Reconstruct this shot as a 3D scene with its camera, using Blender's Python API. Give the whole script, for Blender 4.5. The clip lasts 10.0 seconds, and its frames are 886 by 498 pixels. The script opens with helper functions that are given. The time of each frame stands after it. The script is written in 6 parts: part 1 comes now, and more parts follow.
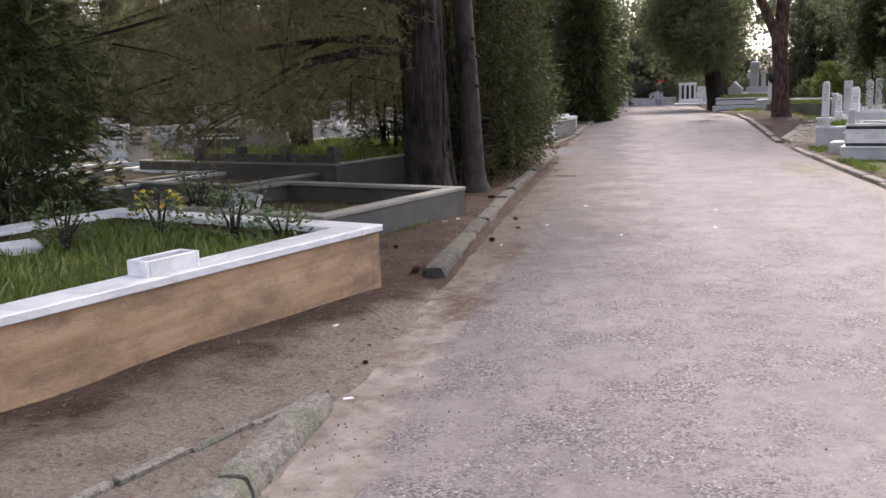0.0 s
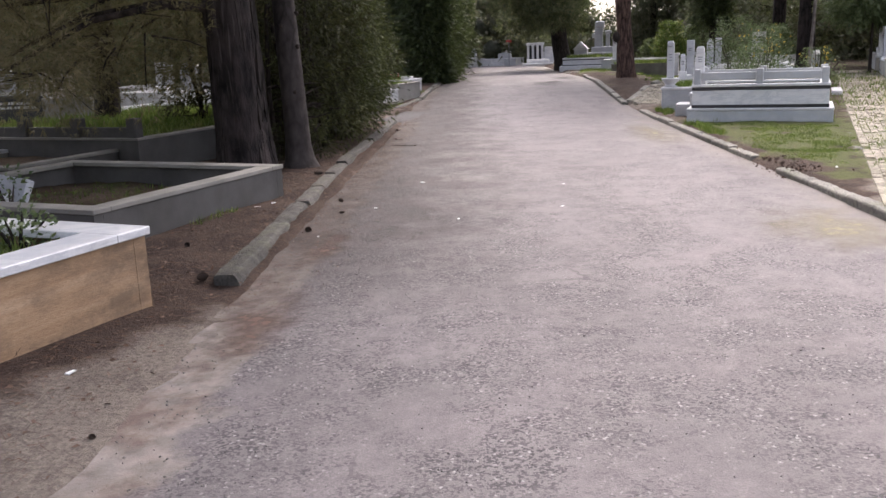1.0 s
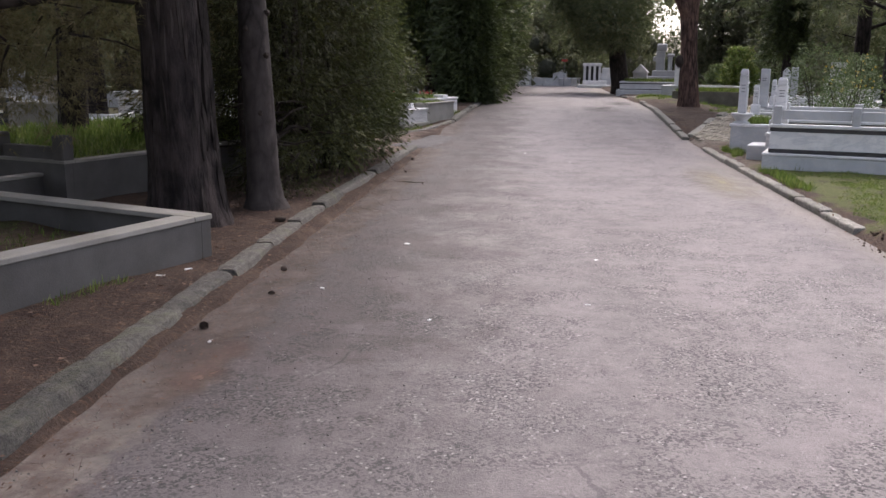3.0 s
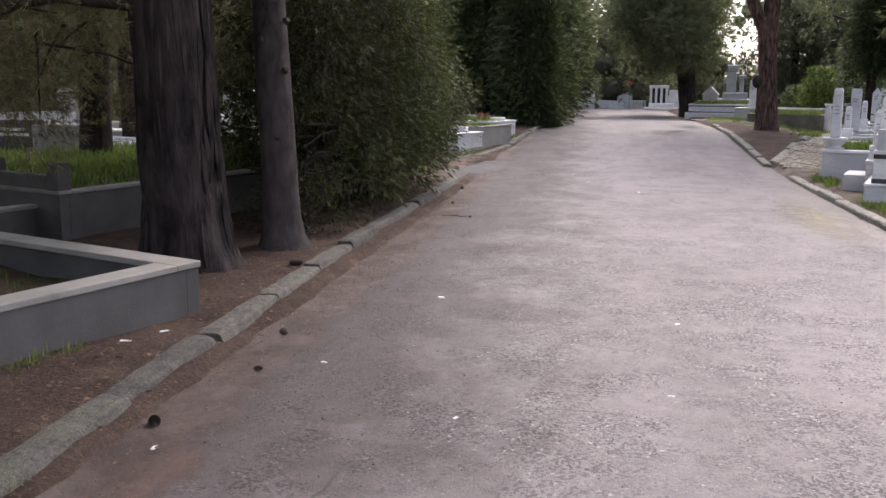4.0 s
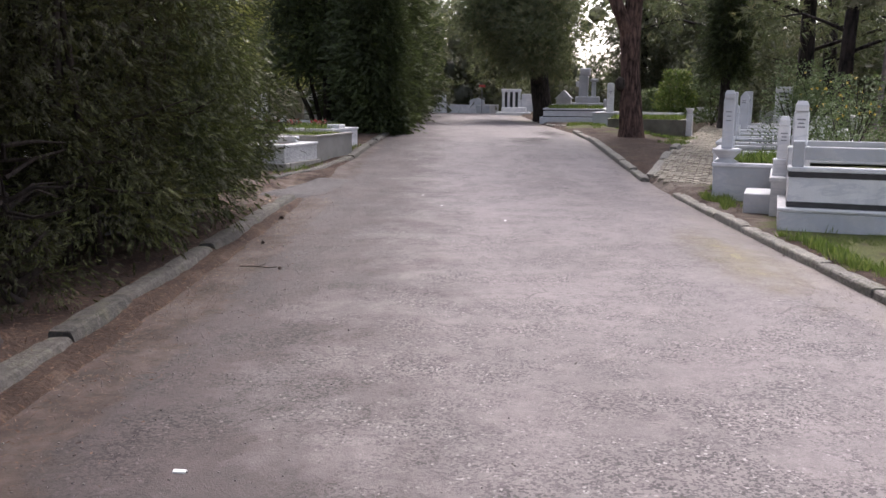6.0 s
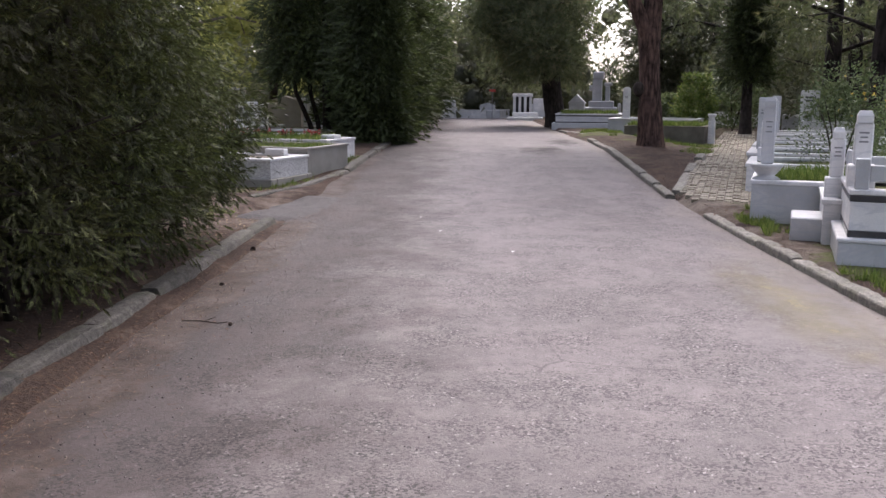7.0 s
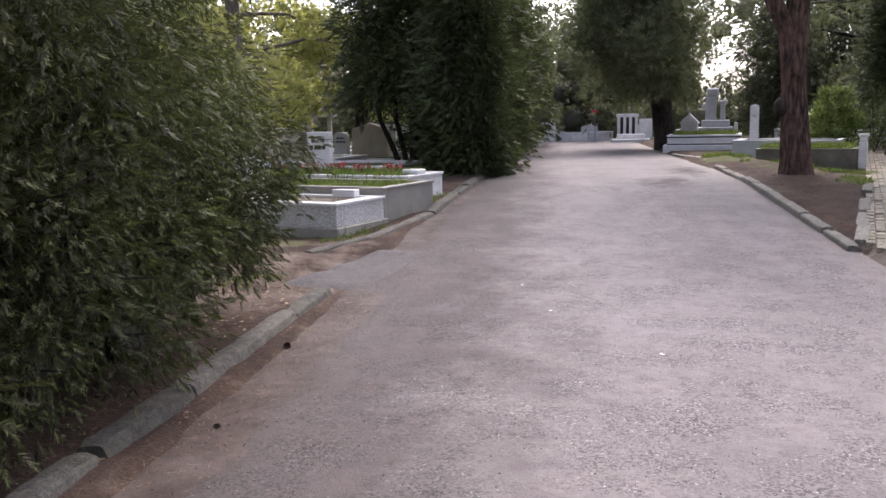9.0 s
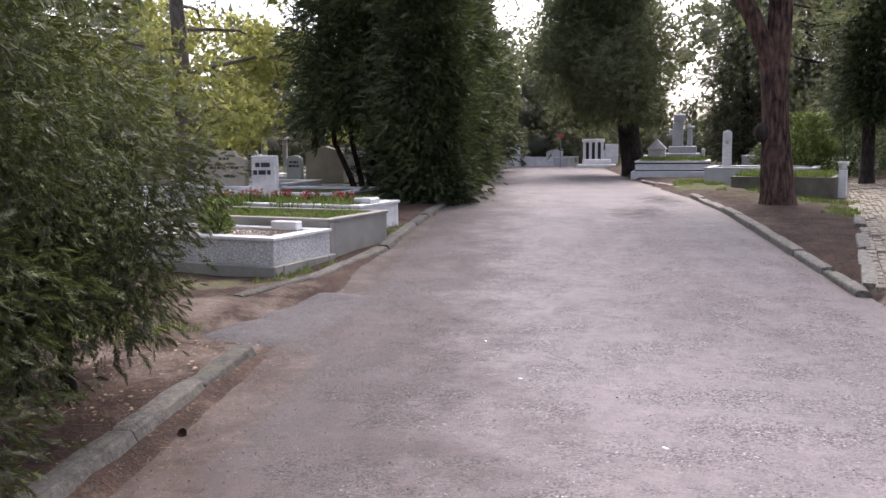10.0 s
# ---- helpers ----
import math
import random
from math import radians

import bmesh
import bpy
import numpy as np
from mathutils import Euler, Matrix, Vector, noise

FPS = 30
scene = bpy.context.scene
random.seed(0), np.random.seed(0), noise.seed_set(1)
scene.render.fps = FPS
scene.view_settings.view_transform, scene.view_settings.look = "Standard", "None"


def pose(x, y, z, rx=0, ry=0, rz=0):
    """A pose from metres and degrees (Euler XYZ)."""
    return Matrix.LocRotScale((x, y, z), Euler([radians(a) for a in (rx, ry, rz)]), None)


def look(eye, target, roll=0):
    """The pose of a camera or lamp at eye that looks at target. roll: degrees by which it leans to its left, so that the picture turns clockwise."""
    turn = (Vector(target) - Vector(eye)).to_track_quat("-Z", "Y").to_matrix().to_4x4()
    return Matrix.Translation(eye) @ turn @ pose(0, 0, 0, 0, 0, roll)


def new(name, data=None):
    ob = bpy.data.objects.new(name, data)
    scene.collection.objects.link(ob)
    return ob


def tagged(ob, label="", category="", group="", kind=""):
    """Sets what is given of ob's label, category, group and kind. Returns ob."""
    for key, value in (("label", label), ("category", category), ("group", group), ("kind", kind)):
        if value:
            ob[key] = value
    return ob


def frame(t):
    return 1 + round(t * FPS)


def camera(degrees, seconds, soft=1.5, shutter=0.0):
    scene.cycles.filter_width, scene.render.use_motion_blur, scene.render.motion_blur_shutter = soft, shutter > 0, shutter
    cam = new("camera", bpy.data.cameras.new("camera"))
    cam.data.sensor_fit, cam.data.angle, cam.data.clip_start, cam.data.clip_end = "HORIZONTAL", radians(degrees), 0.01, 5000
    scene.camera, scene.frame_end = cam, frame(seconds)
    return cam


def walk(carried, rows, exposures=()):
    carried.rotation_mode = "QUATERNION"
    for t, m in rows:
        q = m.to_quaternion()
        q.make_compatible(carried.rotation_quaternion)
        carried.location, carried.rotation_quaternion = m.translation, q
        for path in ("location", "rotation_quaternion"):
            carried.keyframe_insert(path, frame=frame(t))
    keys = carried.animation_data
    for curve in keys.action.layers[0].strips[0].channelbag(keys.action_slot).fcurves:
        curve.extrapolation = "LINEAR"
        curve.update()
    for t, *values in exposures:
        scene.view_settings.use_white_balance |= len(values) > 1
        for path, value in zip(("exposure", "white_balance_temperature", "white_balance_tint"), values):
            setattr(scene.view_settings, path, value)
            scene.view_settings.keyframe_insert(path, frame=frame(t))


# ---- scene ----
cam = camera(53.1, 10.0)
PATH = [
    (0, (-0.032, 0.251, 1.503), (-0.441, 2.177, 1.149), -2.0),
    (0.5, (0.012, 0.904, 1.496), (-0.11, 2.858, 1.084), -1.6),
    (1, (0.127, 1.617, 1.493), (0.032, 3.564, 1.044), -2.2),
    (1.5, (0.232, 2.269, 1.484), (0.205, 4.205, 0.985), -1.3),
    (2, (0.393, 2.947, 1.504), (0.377, 4.893, 1.043), -0.7),
    (2.5, (0.434, 3.579, 1.503), (0.314, 5.531, 1.086), -0.2),
    (3, (0.509, 4.255, 1.501), (0.303, 6.2, 1.085), 0.4),
    (3.2, (0.502, 4.527, 1.452), (0.213, 6.462, 1.037), 0.3),
    (4.3, (0.472, 6.02, 1.43), (0.126, 7.96, 1.087), 0.3),
    (4.5, (0.439, 6.271, 1.423), (0.108, 8.216, 1.095), 0.5),
    (5, (0.429, 6.99, 1.407), (0.285, 8.964, 1.121), 0.6),
    (5.5, (0.424, 7.661, 1.396), (0.269, 9.633, 1.103), 0.5),
    (6, (0.449, 8.372, 1.395), (0.425, 10.34, 1.039), 0.4),
    (6.2, (0.488, 8.648, 1.439), (0.479, 10.617, 1.084), 0.4),
    (7.3, (0.584, 10.154, 1.443), (0.464, 12.12, 1.097), -0.4),
    (7.5, (0.591, 10.406, 1.419), (0.382, 12.362, 1.056), -0.6),
    (8, (0.519, 11.106, 1.422), (0.249, 13.057, 1.078), -1.1),
    (8.5, (0.505, 11.705, 1.469), (0.202, 13.656, 1.153), -1.3),
    (9, (0.402, 12.357, 1.487), (0.131, 14.317, 1.19), -1.2),
    (9.5, (0.378, 12.98, 1.49), (0.175, 14.954, 1.244), -1.2),
    (10, (0.347, 13.642, 1.48), (0.156, 15.618, 1.234), -0.7),
]
EXPOSURE = 1.75
walk(cam, [(t, look(eye, target, roll)) for t, eye, target, roll in PATH], [(t, EXPOSURE + e, k, 17 + 0.45 * max(0, t - 4)) for t, e, k in ((0, 0.28, 6550), (1.2, 0.08, 6500), (2.5, -0.12, 6400), (3.4, -0.05, 6400), (4.5, 0.18, 6400), (6, 0.0, 6350), (7.5, -0.08, 6300), (9, 0.19, 6300), (10, 0.27, 6300))])

# ---- world and sun ----
SUN_AZIMUTH, SUN_HEIGHT = 14.0, 52.0      # degrees to the right of +y, and above the horizon
world = bpy.data.worlds.new("overcast_sky")
scene.world = world
world.use_nodes = True
wn = world.node_tree.nodes
sky = wn.new("ShaderNodeTexSky")
sky.sky_type, sky.sun_disc = "NISHITA", False
sky.sun_elevation, sky.sun_rotation = radians(SUN_HEIGHT), radians(SUN_AZIMUTH)
sky.air_density, sky.dust_density, sky.ozone_density = 1.0, 4.0, 1.0
wn["Background"].inputs[1].default_value = 0.15
# thin cloud bleaches the sky
grey, veil = wn.new("ShaderNodeRGBToBW"), wn.new("ShaderNodeMix")
veil.data_type, veil.inputs["Factor"].default_value = "RGBA", 0.55
world.node_tree.links.new(sky.outputs[0], grey.inputs[0])
world.node_tree.links.new(sky.outputs[0], veil.inputs[6])
world.node_tree.links.new(grey.outputs[0], veil.inputs[7])
world.node_tree.links.new(veil.outputs[2], wn["Background"].inputs[0])
sun_data = bpy.data.lights.new("sun", "SUN")
sun_data.energy, sun_data.angle, sun_data.color = 0.7, radians(50), (1.0, 0.93, 0.84)
sun = new("sun", sun_data)
a, e = radians(SUN_AZIMUTH), radians(SUN_HEIGHT)
sun.matrix_world = look((40 * math.sin(a), 40 * math.cos(a), 40 * math.tan(e)), (0, 0, 0))

# ---- the lie of the land ----
GRID = 20.0                                # the rows of graves are turned this far from the road, clockwise


def smooth(v):
    v = min(1.0, max(0.0, v))
    return v * v * (3 - 2 * v)


def G(x, y):
    """Height of the road and the ground: a low crest about thirty metres on."""
    rise = 0.33 * smooth((y - 19) / 10) - 0.33 * smooth((y - 31) / 15)
    return rise * (1 - 0.7 * smooth((x - 4.5) / 1.8) - 0.35 * smooth((-1.5 - x) / 1.5))


def road_left(y):
    return -1.46 + 0.42 * smooth((y - 22) / 8)


def road_right(y):
    return 3.38 + 0.6 * smooth((y - 31) / 12)


def verge(x, y):
    """How far the bare ground lies above the road there."""
    left, right = road_left(y), road_right(y)
    s17, k17 = math.sin(radians(17)), math.cos(radians(17))
    lu, ln = (x + 1.42) * s17 + (y - 19.72) * k17, (x + 1.42) * k17 - (y - 19.72) * s17
    if -0.1 < lu < 1.9 and -1.0 + 0.2 * noise.noise((y * 2.5, 3, 1)) < ln < 0.1:
        return -0.04
    if left < x < left + 0.8 and y < 24:          # earth creeps raggedly onto the asphalt
        rag = (0.10 if 4.0 < y < 6.6 else 0.04) + (0.16 if y < 7 else 0.06) * noise.noise((y * 0.8, x * 0.6, 5)) + (0.22 if y < 7 else 0.08) * noise.noise((y * 3.6, x * 3.5, 8))
        return -0.07 + 0.055 * smooth((left + rag - x) / 0.14 + 0.4) + 0.006 * noise.noise((x * 9, y * 6, 2))
    if left - 0.02 < x < right + 0.02:
        return -0.07
    n = 0.025 * noise.noise((x * 1.3, y * 1.3, 0)) + 0.012 * noise.noise((x * 5, y * 5, 3))
    if x <= left:
        d = left - x
        rise = 0.03 * smooth(d / 0.5)
        if 4.1 < y < 7.2 or 19.6 < y < 21.7:      # no kerb here: the earth runs out flush with the road
            return -0.015 + 0.045 * smooth(d / 0.9) + n * smooth(d / 0.4)
        return rise + n
    d = x - right
    n -= 0.08 * smooth((y - 24) / 2.5) * (1 - smooth((y - 29.8) / 1.6)) * (1 - smooth((x - 5.2) / 0.8))   # worn hollow round the red pine
    return 0.05 + 0.03 * smooth(d / 0.6) * smooth((y - 23) / 3) + n * smooth(d / 0.3)


def land(x, y):
    return G(x, y) + verge(x, y)


def along(c, u=0.0, n=0.0, turn=GRID):
    """A point u metres along the graves' rows (away) and n metres across (to the right) from c."""
    s, k = math.sin(radians(turn)), math.cos(radians(turn))
    return c[0] + u * s + n * k, c[1] + u * k - n * s


# ---- materials ----
def nodes_of(name):
    m = bpy.data.materials.new(name)
    m.use_nodes = True
    t = m.node_tree
    b = t.nodes["Principled BSDF"]
    return m, t, b


def tex(t, kind, scale, detail=4.0, rough=0.55, coords=None, stretch=None):
    n = t.nodes.new(kind)
    n.inputs["Scale"].default_value = scale
    if "Detail" in n.inputs:
        n.inputs["Detail"].default_value = detail
    if "Roughness" in n.inputs and kind == "ShaderNodeTexNoise":
        n.inputs["Roughness"].default_value = rough
    src = coords
    if src is None:
        src = t.nodes.new("ShaderNodeTexCoord").outputs["Object"]
    if stretch:
        mp = t.nodes.new("ShaderNodeMapping")
        mp.inputs["Scale"].default_value = stretch
        t.links.new(src, mp.inputs["Vector"])
        src = mp.outputs["Vector"]
    t.links.new(src, n.inputs["Vector"])
    return n


def world_pos(t):
    return t.nodes.new("ShaderNodeNewGeometry").outputs["Position"]


def ramp(t, fac, stops):
    r = t.nodes.new("ShaderNodeValToRGB")
    while len(r.color_ramp.elements) < len(stops):
        r.color_ramp.elements.new(0.5)
    for el, (p, c) in zip(r.color_ramp.elements, stops):
        el.position = p
        el.color = (*c, 1) if len(c) == 3 else c
    t.links.new(fac, r.inputs[0])
    return r.outputs[0]


def mix(t, fac, a, b, mode="MIX"):
    n = t.nodes.new("ShaderNodeMix")
    n.data_type, n.blend_type = "RGBA", mode
    for sock, v in ((n.inputs[0], fac), (n.inputs[6], a), (n.inputs[7], b)):
        if isinstance(v, (int, float)):
            sock.default_value = v
        elif isinstance(v, tuple):
            sock.default_value = (*v, 1)
        else:
            t.links.new(v, sock)
    return n.outputs[2]


def math_node(t, op, a, b=0.0):
    n = t.nodes.new("ShaderNodeMath")
    n.operation = op
    for sock, v in ((n.inputs[0], a), (n.inputs[1], b)):
        if isinstance(v, (int, float)):
            sock.default_value = v
        else:
            t.links.new(v, sock)
    return n.outputs[0]


def bump(t, b, height, strength=0.4, distance=0.01):
    n = t.nodes.new("ShaderNodeBump")
    n.inputs["Strength"].default_value, n.inputs["Distance"].default_value = strength, distance
    t.links.new(height, n.inputs["Height"])
    t.links.new(n.outputs[0], b.inputs["Normal"])


def island(t):
    return t.nodes.new("ShaderNodeNewGeometry").outputs["Random Per Island"]


def object_random(t):
    return t.nodes.new("ShaderNodeObjectInfo").outputs["Random"]


def stone(name, dark, light, scale=3.0, rough=0.6, speck=None, grime=(0.10, 0.09, 0.075), grime_amount=0.35, veins=0.0, bumps=0.15, grain_scale=90):
    """Marble, concrete, granite: cloudy colour, grain, stains of a shape of their own."""
    m, t, b = nodes_of(name)
    pos = world_pos(t)
    cloud = tex(t, "ShaderNodeTexNoise", scale, 6, 0.6, pos)
    col = ramp(t, cloud.outputs[0], [(0.3, dark), (0.7, light)])
    grain = tex(t, "ShaderNodeTexNoise", grain_scale, 3, 0.6, pos)
    if speck:
        col = mix(t, ramp(t, grain.outputs[0], [(0.46, (0, 0, 0)), (0.56, (1, 1, 1))]), speck, col)
    else:
        col = mix(t, 0.25, col, ramp(t, grain.outputs[0], [(0.3, (0.6, 0.6, 0.6)), (0.7, (1, 1, 1))]), "MULTIPLY")
    if veins:
        w = tex(t, "ShaderNodeTexNoise", 1.7, 5, 0.6, pos, (1.0, 1.0, 3.4))
        w.inputs["Distortion"].default_value = 1.2
        v = ramp(t, w.outputs[0], [(0.44, (0, 0, 0)), (0.5, (1, 1, 1)), (0.57, (0, 0, 0))])
        col = mix(t, math_node(t, "MULTIPLY", v, veins), col, (0.42, 0.43, 0.46))
    stain = tex(t, "ShaderNodeTexNoise", 1.1, 7, 0.68, pos, (1.6, 1.6, 0.7))
    s = ramp(t, stain.outputs[0], [(0.52, (0, 0, 0)), (0.78, (1, 1, 1))])
    col = mix(t, math_node(t, "MULTIPLY", s, grime_amount), col, grime)
    t.links.new(col, b.inputs["Base Color"])
    b.inputs["Roughness"].default_value = rough
    bump(t, b, grain.outputs[0], bumps, 0.006)
    return m


def leafy(name, colours, rough=0.6, through_light=0.35, shine=0.3, glow=(0.14, 0.21, 0.035)):
    m, t, b = nodes_of(name)
    pos = world_pos(t)
    big = tex(t, "ShaderNodeTexNoise", 0.9, 3, 0.5, pos)
    tuft = tex(t, "ShaderNodeTexNoise", 5.5, 3, 0.6, pos)
    f = math_node(t, "ADD", math_node(t, "MULTIPLY", island(t), 0.30), math_node(t, "MULTIPLY", big.outputs[0], 0.36))
    f = math_node(t, "ADD", f, math_node(t, "MULTIPLY", tuft.outputs[0], 0.40))
    n = len(colours) - 1
    col = ramp(t, f, [(0.30 + 0.44 * i / n, c) for i, c in enumerate(colours)])
    t.links.new(col, b.inputs["Base Color"])
    b.inputs["Roughness"].default_value = rough
    b.inputs["Specular IOR Level"].default_value = shine
    tr = t.nodes.new("ShaderNodeBsdfTranslucent")
    t.links.new(mix(t, 0.35, col, glow), tr.inputs["Color"])
    ms = t.nodes.new("ShaderNodeMixShader")
    ms.inputs[0].default_value = through_light
    t.links.new(b.outputs[0], ms.inputs[1])
    t.links.new(tr.outputs[0], ms.inputs[2])
    t.links.new(ms.outputs[0], t.nodes["Material Output"].inputs["Surface"])
    return m


def bark(name, deep, high, scale, stretch, depth):
    m, t, b = nodes_of(name)
    obj = t.nodes.new("ShaderNodeTexCoord").outputs["Object"]
    v = tex(t, "ShaderNodeTexVoronoi", scale, 3, 0.5, obj, stretch)
    v.feature = "DISTANCE_TO_EDGE"
    n = tex(t, "ShaderNodeTexNoise", 14, 6, 0.65, obj, (1, 1, 0.35))
    h = math_node(t, "ADD", math_node(t, "MULTIPLY", v.outputs[0], 1.1), math_node(t, "MULTIPLY", n.outputs[0], 0.5))
    col = ramp(t, h, [(0.24, deep), (0.56, high)])
    patch = tex(t, "ShaderNodeTexNoise", 1.6, 5, 0.6, obj)
    col = mix(t, ramp(t, patch.outputs[0], [(0.45, (0, 0, 0)), (0.7, (0.5, 0.5, 0.5))]), col, tuple(c * 1.15 for c in high))
    t.links.new(col, b.inputs["Base Color"])
    b.inputs["Roughness"].default_value = 0.9
    b.inputs["Specular IOR Level"].default_value = 0.2
    bump(t, b, h, 0.9, depth)
    return m


def asphalt(name="worn_asphalt", dusty=True, tone=1.0):
    """Worn, dusty asphalt: pale with exposed chippings, patched and stained."""
    m, t, b = nodes_of(name)
    pos = world_pos(t)
    wide = tex(t, "ShaderNodeTexNoise", 0.55, 5, 0.6, pos, (1.3, 0.55, 1))
    mid = tex(t, "ShaderNodeTexNoise", 1.6, 7, 0.68, pos)
    fine = tex(t, "ShaderNodeTexNoise", 130, 3, 0.6, pos)
    col = ramp(t, wide.outputs[0], [(0.34, (0.146, 0.130, 0.132)), (0.66, (0.194, 0.175, 0.177))])
    streak = tex(t, "ShaderNodeTexNoise", 1.1, 6, 0.66, pos, (2.6, 0.5, 1))
    col = mix(t, 0.75, col, ramp(t, streak.outputs[0], [(0.36, (0.90, 0.895, 0.90)), (0.60, (1.05, 1.045, 1.045))]), "MULTIPLY")
    col = mix(t, 0.8, col, ramp(t, mid.outputs[0], [(0.34, (0.80, 0.795, 0.80)), (0.56, (1.05, 1.045, 1.04))]), "MULTIPLY")
    small = tex(t, "ShaderNodeTexNoise", 9, 6, 0.72, pos)
    col = mix(t, 0.7, col, ramp(t, small.outputs[0], [(0.32, (0.74, 0.735, 0.74)), (0.62, (1.10, 1.095, 1.09))]), "MULTIPLY")
    col = mix(t, 0.7, col, ramp(t, fine.outputs[0], [(0.3, (0.70, 0.69, 0.69)), (0.7, (1.2, 1.19, 1.18))]), "MULTIPLY")
    worn = ramp(t, tex(t, "ShaderNodeTexNoise", 1.7, 9, 0.78, pos).outputs[0], [(0.43, (0.06,) * 3), (0.58, (1, 1, 1))])
    cells = tex(t, "ShaderNodeTexVoronoi", 90, 0, 0.5, pos)
    bw = t.nodes.new("ShaderNodeSeparateColor")
    t.links.new(cells.outputs["Color"], bw.inputs[0])
    pits = math_node(t, "MULTIPLY", math_node(t, "LESS_THAN", bw.outputs[0], 0.39), worn)
    col = mix(t, math_node(t, "MULTIPLY", pits, 0.9), col, (0.050, 0.046, 0.047))
    holes = tex(t, "ShaderNodeTexVoronoi", 36, 0, 0.5, pos)
    hs = t.nodes.new("ShaderNodeSeparateColor")
    t.links.new(holes.outputs["Color"], hs.inputs[0])
    near_c = math_node(t, "LESS_THAN", math_node(t, "ADD", holes.outputs["Distance"], math_node(t, "MULTIPLY", fine.outputs[0], 0.35)), 0.52)
    gap = math_node(t, "MULTIPLY", math_node(t, "MULTIPLY", math_node(t, "LESS_THAN", hs.outputs[0], 0.26), worn), near_c)
    col = mix(t, math_node(t, "MULTIPLY", gap, 0.8), col, (0.040, 0.036, 0.036))
    chips = math_node(t, "MULTIPLY", math_node(t, "GREATER_THAN", bw.outputs[1], 0.981), math_node(t, "ADD", worn, 0.15))
    col = mix(t, math_node(t, "MULTIPLY", chips, 0.5), col, (0.46, 0.44, 0.43))
    col = mix(t, math_node(t, "MULTIPLY", worn, 0.10), col, (0.085, 0.078, 0.078))
    col = mix(t, 1.0, col, (tone, tone * 0.985, tone * 0.97), "MULTIPLY")
    # fine dark cracks, broken up
    cr = tex(t, "ShaderNodeTexVoronoi", 0.9, 3, 0.6, mix(t, 0.12, pos, tex(t, "ShaderNodeTexNoise", 3, 5, 0.6, pos).outputs["Color"], "ADD"))
    cr.feature = "DISTANCE_TO_EDGE"
    line = math_node(t, "MULTIPLY", math_node(t, "LESS_THAN", cr.outputs[0], 0.006), ramp(t, tex(t, "ShaderNodeTexNoise", 0.8, 3, 0.6, pos).outputs[0], [(0.56, (0, 0, 0)), (0.62, (0.5, 0.5, 0.5))]))
    col = mix(t, line, col, (0.06, 0.054, 0.053))
    # reddish needle dust gathers along the edges; tree shade is painted on the left half
    if dusty:
        sep = t.nodes.new("ShaderNodeSeparateXYZ")
        t.links.new(pos, sep.inputs[0])
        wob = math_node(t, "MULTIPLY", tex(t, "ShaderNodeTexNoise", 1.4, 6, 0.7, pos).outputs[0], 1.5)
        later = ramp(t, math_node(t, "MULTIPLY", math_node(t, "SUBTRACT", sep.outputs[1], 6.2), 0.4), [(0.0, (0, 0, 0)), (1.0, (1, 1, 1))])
        # thin needle dirt plus the trees' shade, multiplied into the colour towards the left
        shade_film = math_node(t, "SUBTRACT", math_node(t, "ADD", 0.5, math_node(t, "MULTIPLY", math_node(t, "SUBTRACT", wob, 0.75), 2.0)), sep.outputs[0])
        col = mix(t, math_node(t, "MULTIPLY", ramp(t, shade_film, [(0.0, (0, 0, 0)), (1.9, (1, 1, 1))]), later), col, (0.42, 0.385, 0.378), "MULTIPLY")
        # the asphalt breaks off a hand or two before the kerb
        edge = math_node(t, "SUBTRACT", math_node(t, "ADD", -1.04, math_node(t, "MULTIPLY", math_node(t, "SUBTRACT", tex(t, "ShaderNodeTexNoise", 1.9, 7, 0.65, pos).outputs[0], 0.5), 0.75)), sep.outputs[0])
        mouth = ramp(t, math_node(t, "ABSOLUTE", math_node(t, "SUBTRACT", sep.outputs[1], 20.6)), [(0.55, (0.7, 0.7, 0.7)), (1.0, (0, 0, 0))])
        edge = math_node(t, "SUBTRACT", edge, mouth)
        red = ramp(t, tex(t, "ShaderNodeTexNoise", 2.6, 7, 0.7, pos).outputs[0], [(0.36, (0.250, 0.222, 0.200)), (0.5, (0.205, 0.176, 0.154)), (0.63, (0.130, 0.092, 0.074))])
        # the earth at the edge is darker from y = 6.6 onwards
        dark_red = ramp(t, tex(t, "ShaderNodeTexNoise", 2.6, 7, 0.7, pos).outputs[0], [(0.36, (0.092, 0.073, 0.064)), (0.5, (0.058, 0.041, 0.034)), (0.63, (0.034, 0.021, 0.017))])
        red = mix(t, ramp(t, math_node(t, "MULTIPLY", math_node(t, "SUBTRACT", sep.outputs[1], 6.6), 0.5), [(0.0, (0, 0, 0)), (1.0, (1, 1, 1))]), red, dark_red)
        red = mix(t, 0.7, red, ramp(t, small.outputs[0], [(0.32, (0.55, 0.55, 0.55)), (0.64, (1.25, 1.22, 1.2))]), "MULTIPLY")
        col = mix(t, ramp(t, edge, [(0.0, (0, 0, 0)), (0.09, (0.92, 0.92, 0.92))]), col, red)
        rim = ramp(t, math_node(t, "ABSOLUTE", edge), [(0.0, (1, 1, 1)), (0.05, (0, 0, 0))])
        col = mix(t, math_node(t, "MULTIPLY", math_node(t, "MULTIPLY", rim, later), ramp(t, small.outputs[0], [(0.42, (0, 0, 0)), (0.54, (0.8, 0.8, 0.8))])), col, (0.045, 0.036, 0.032))
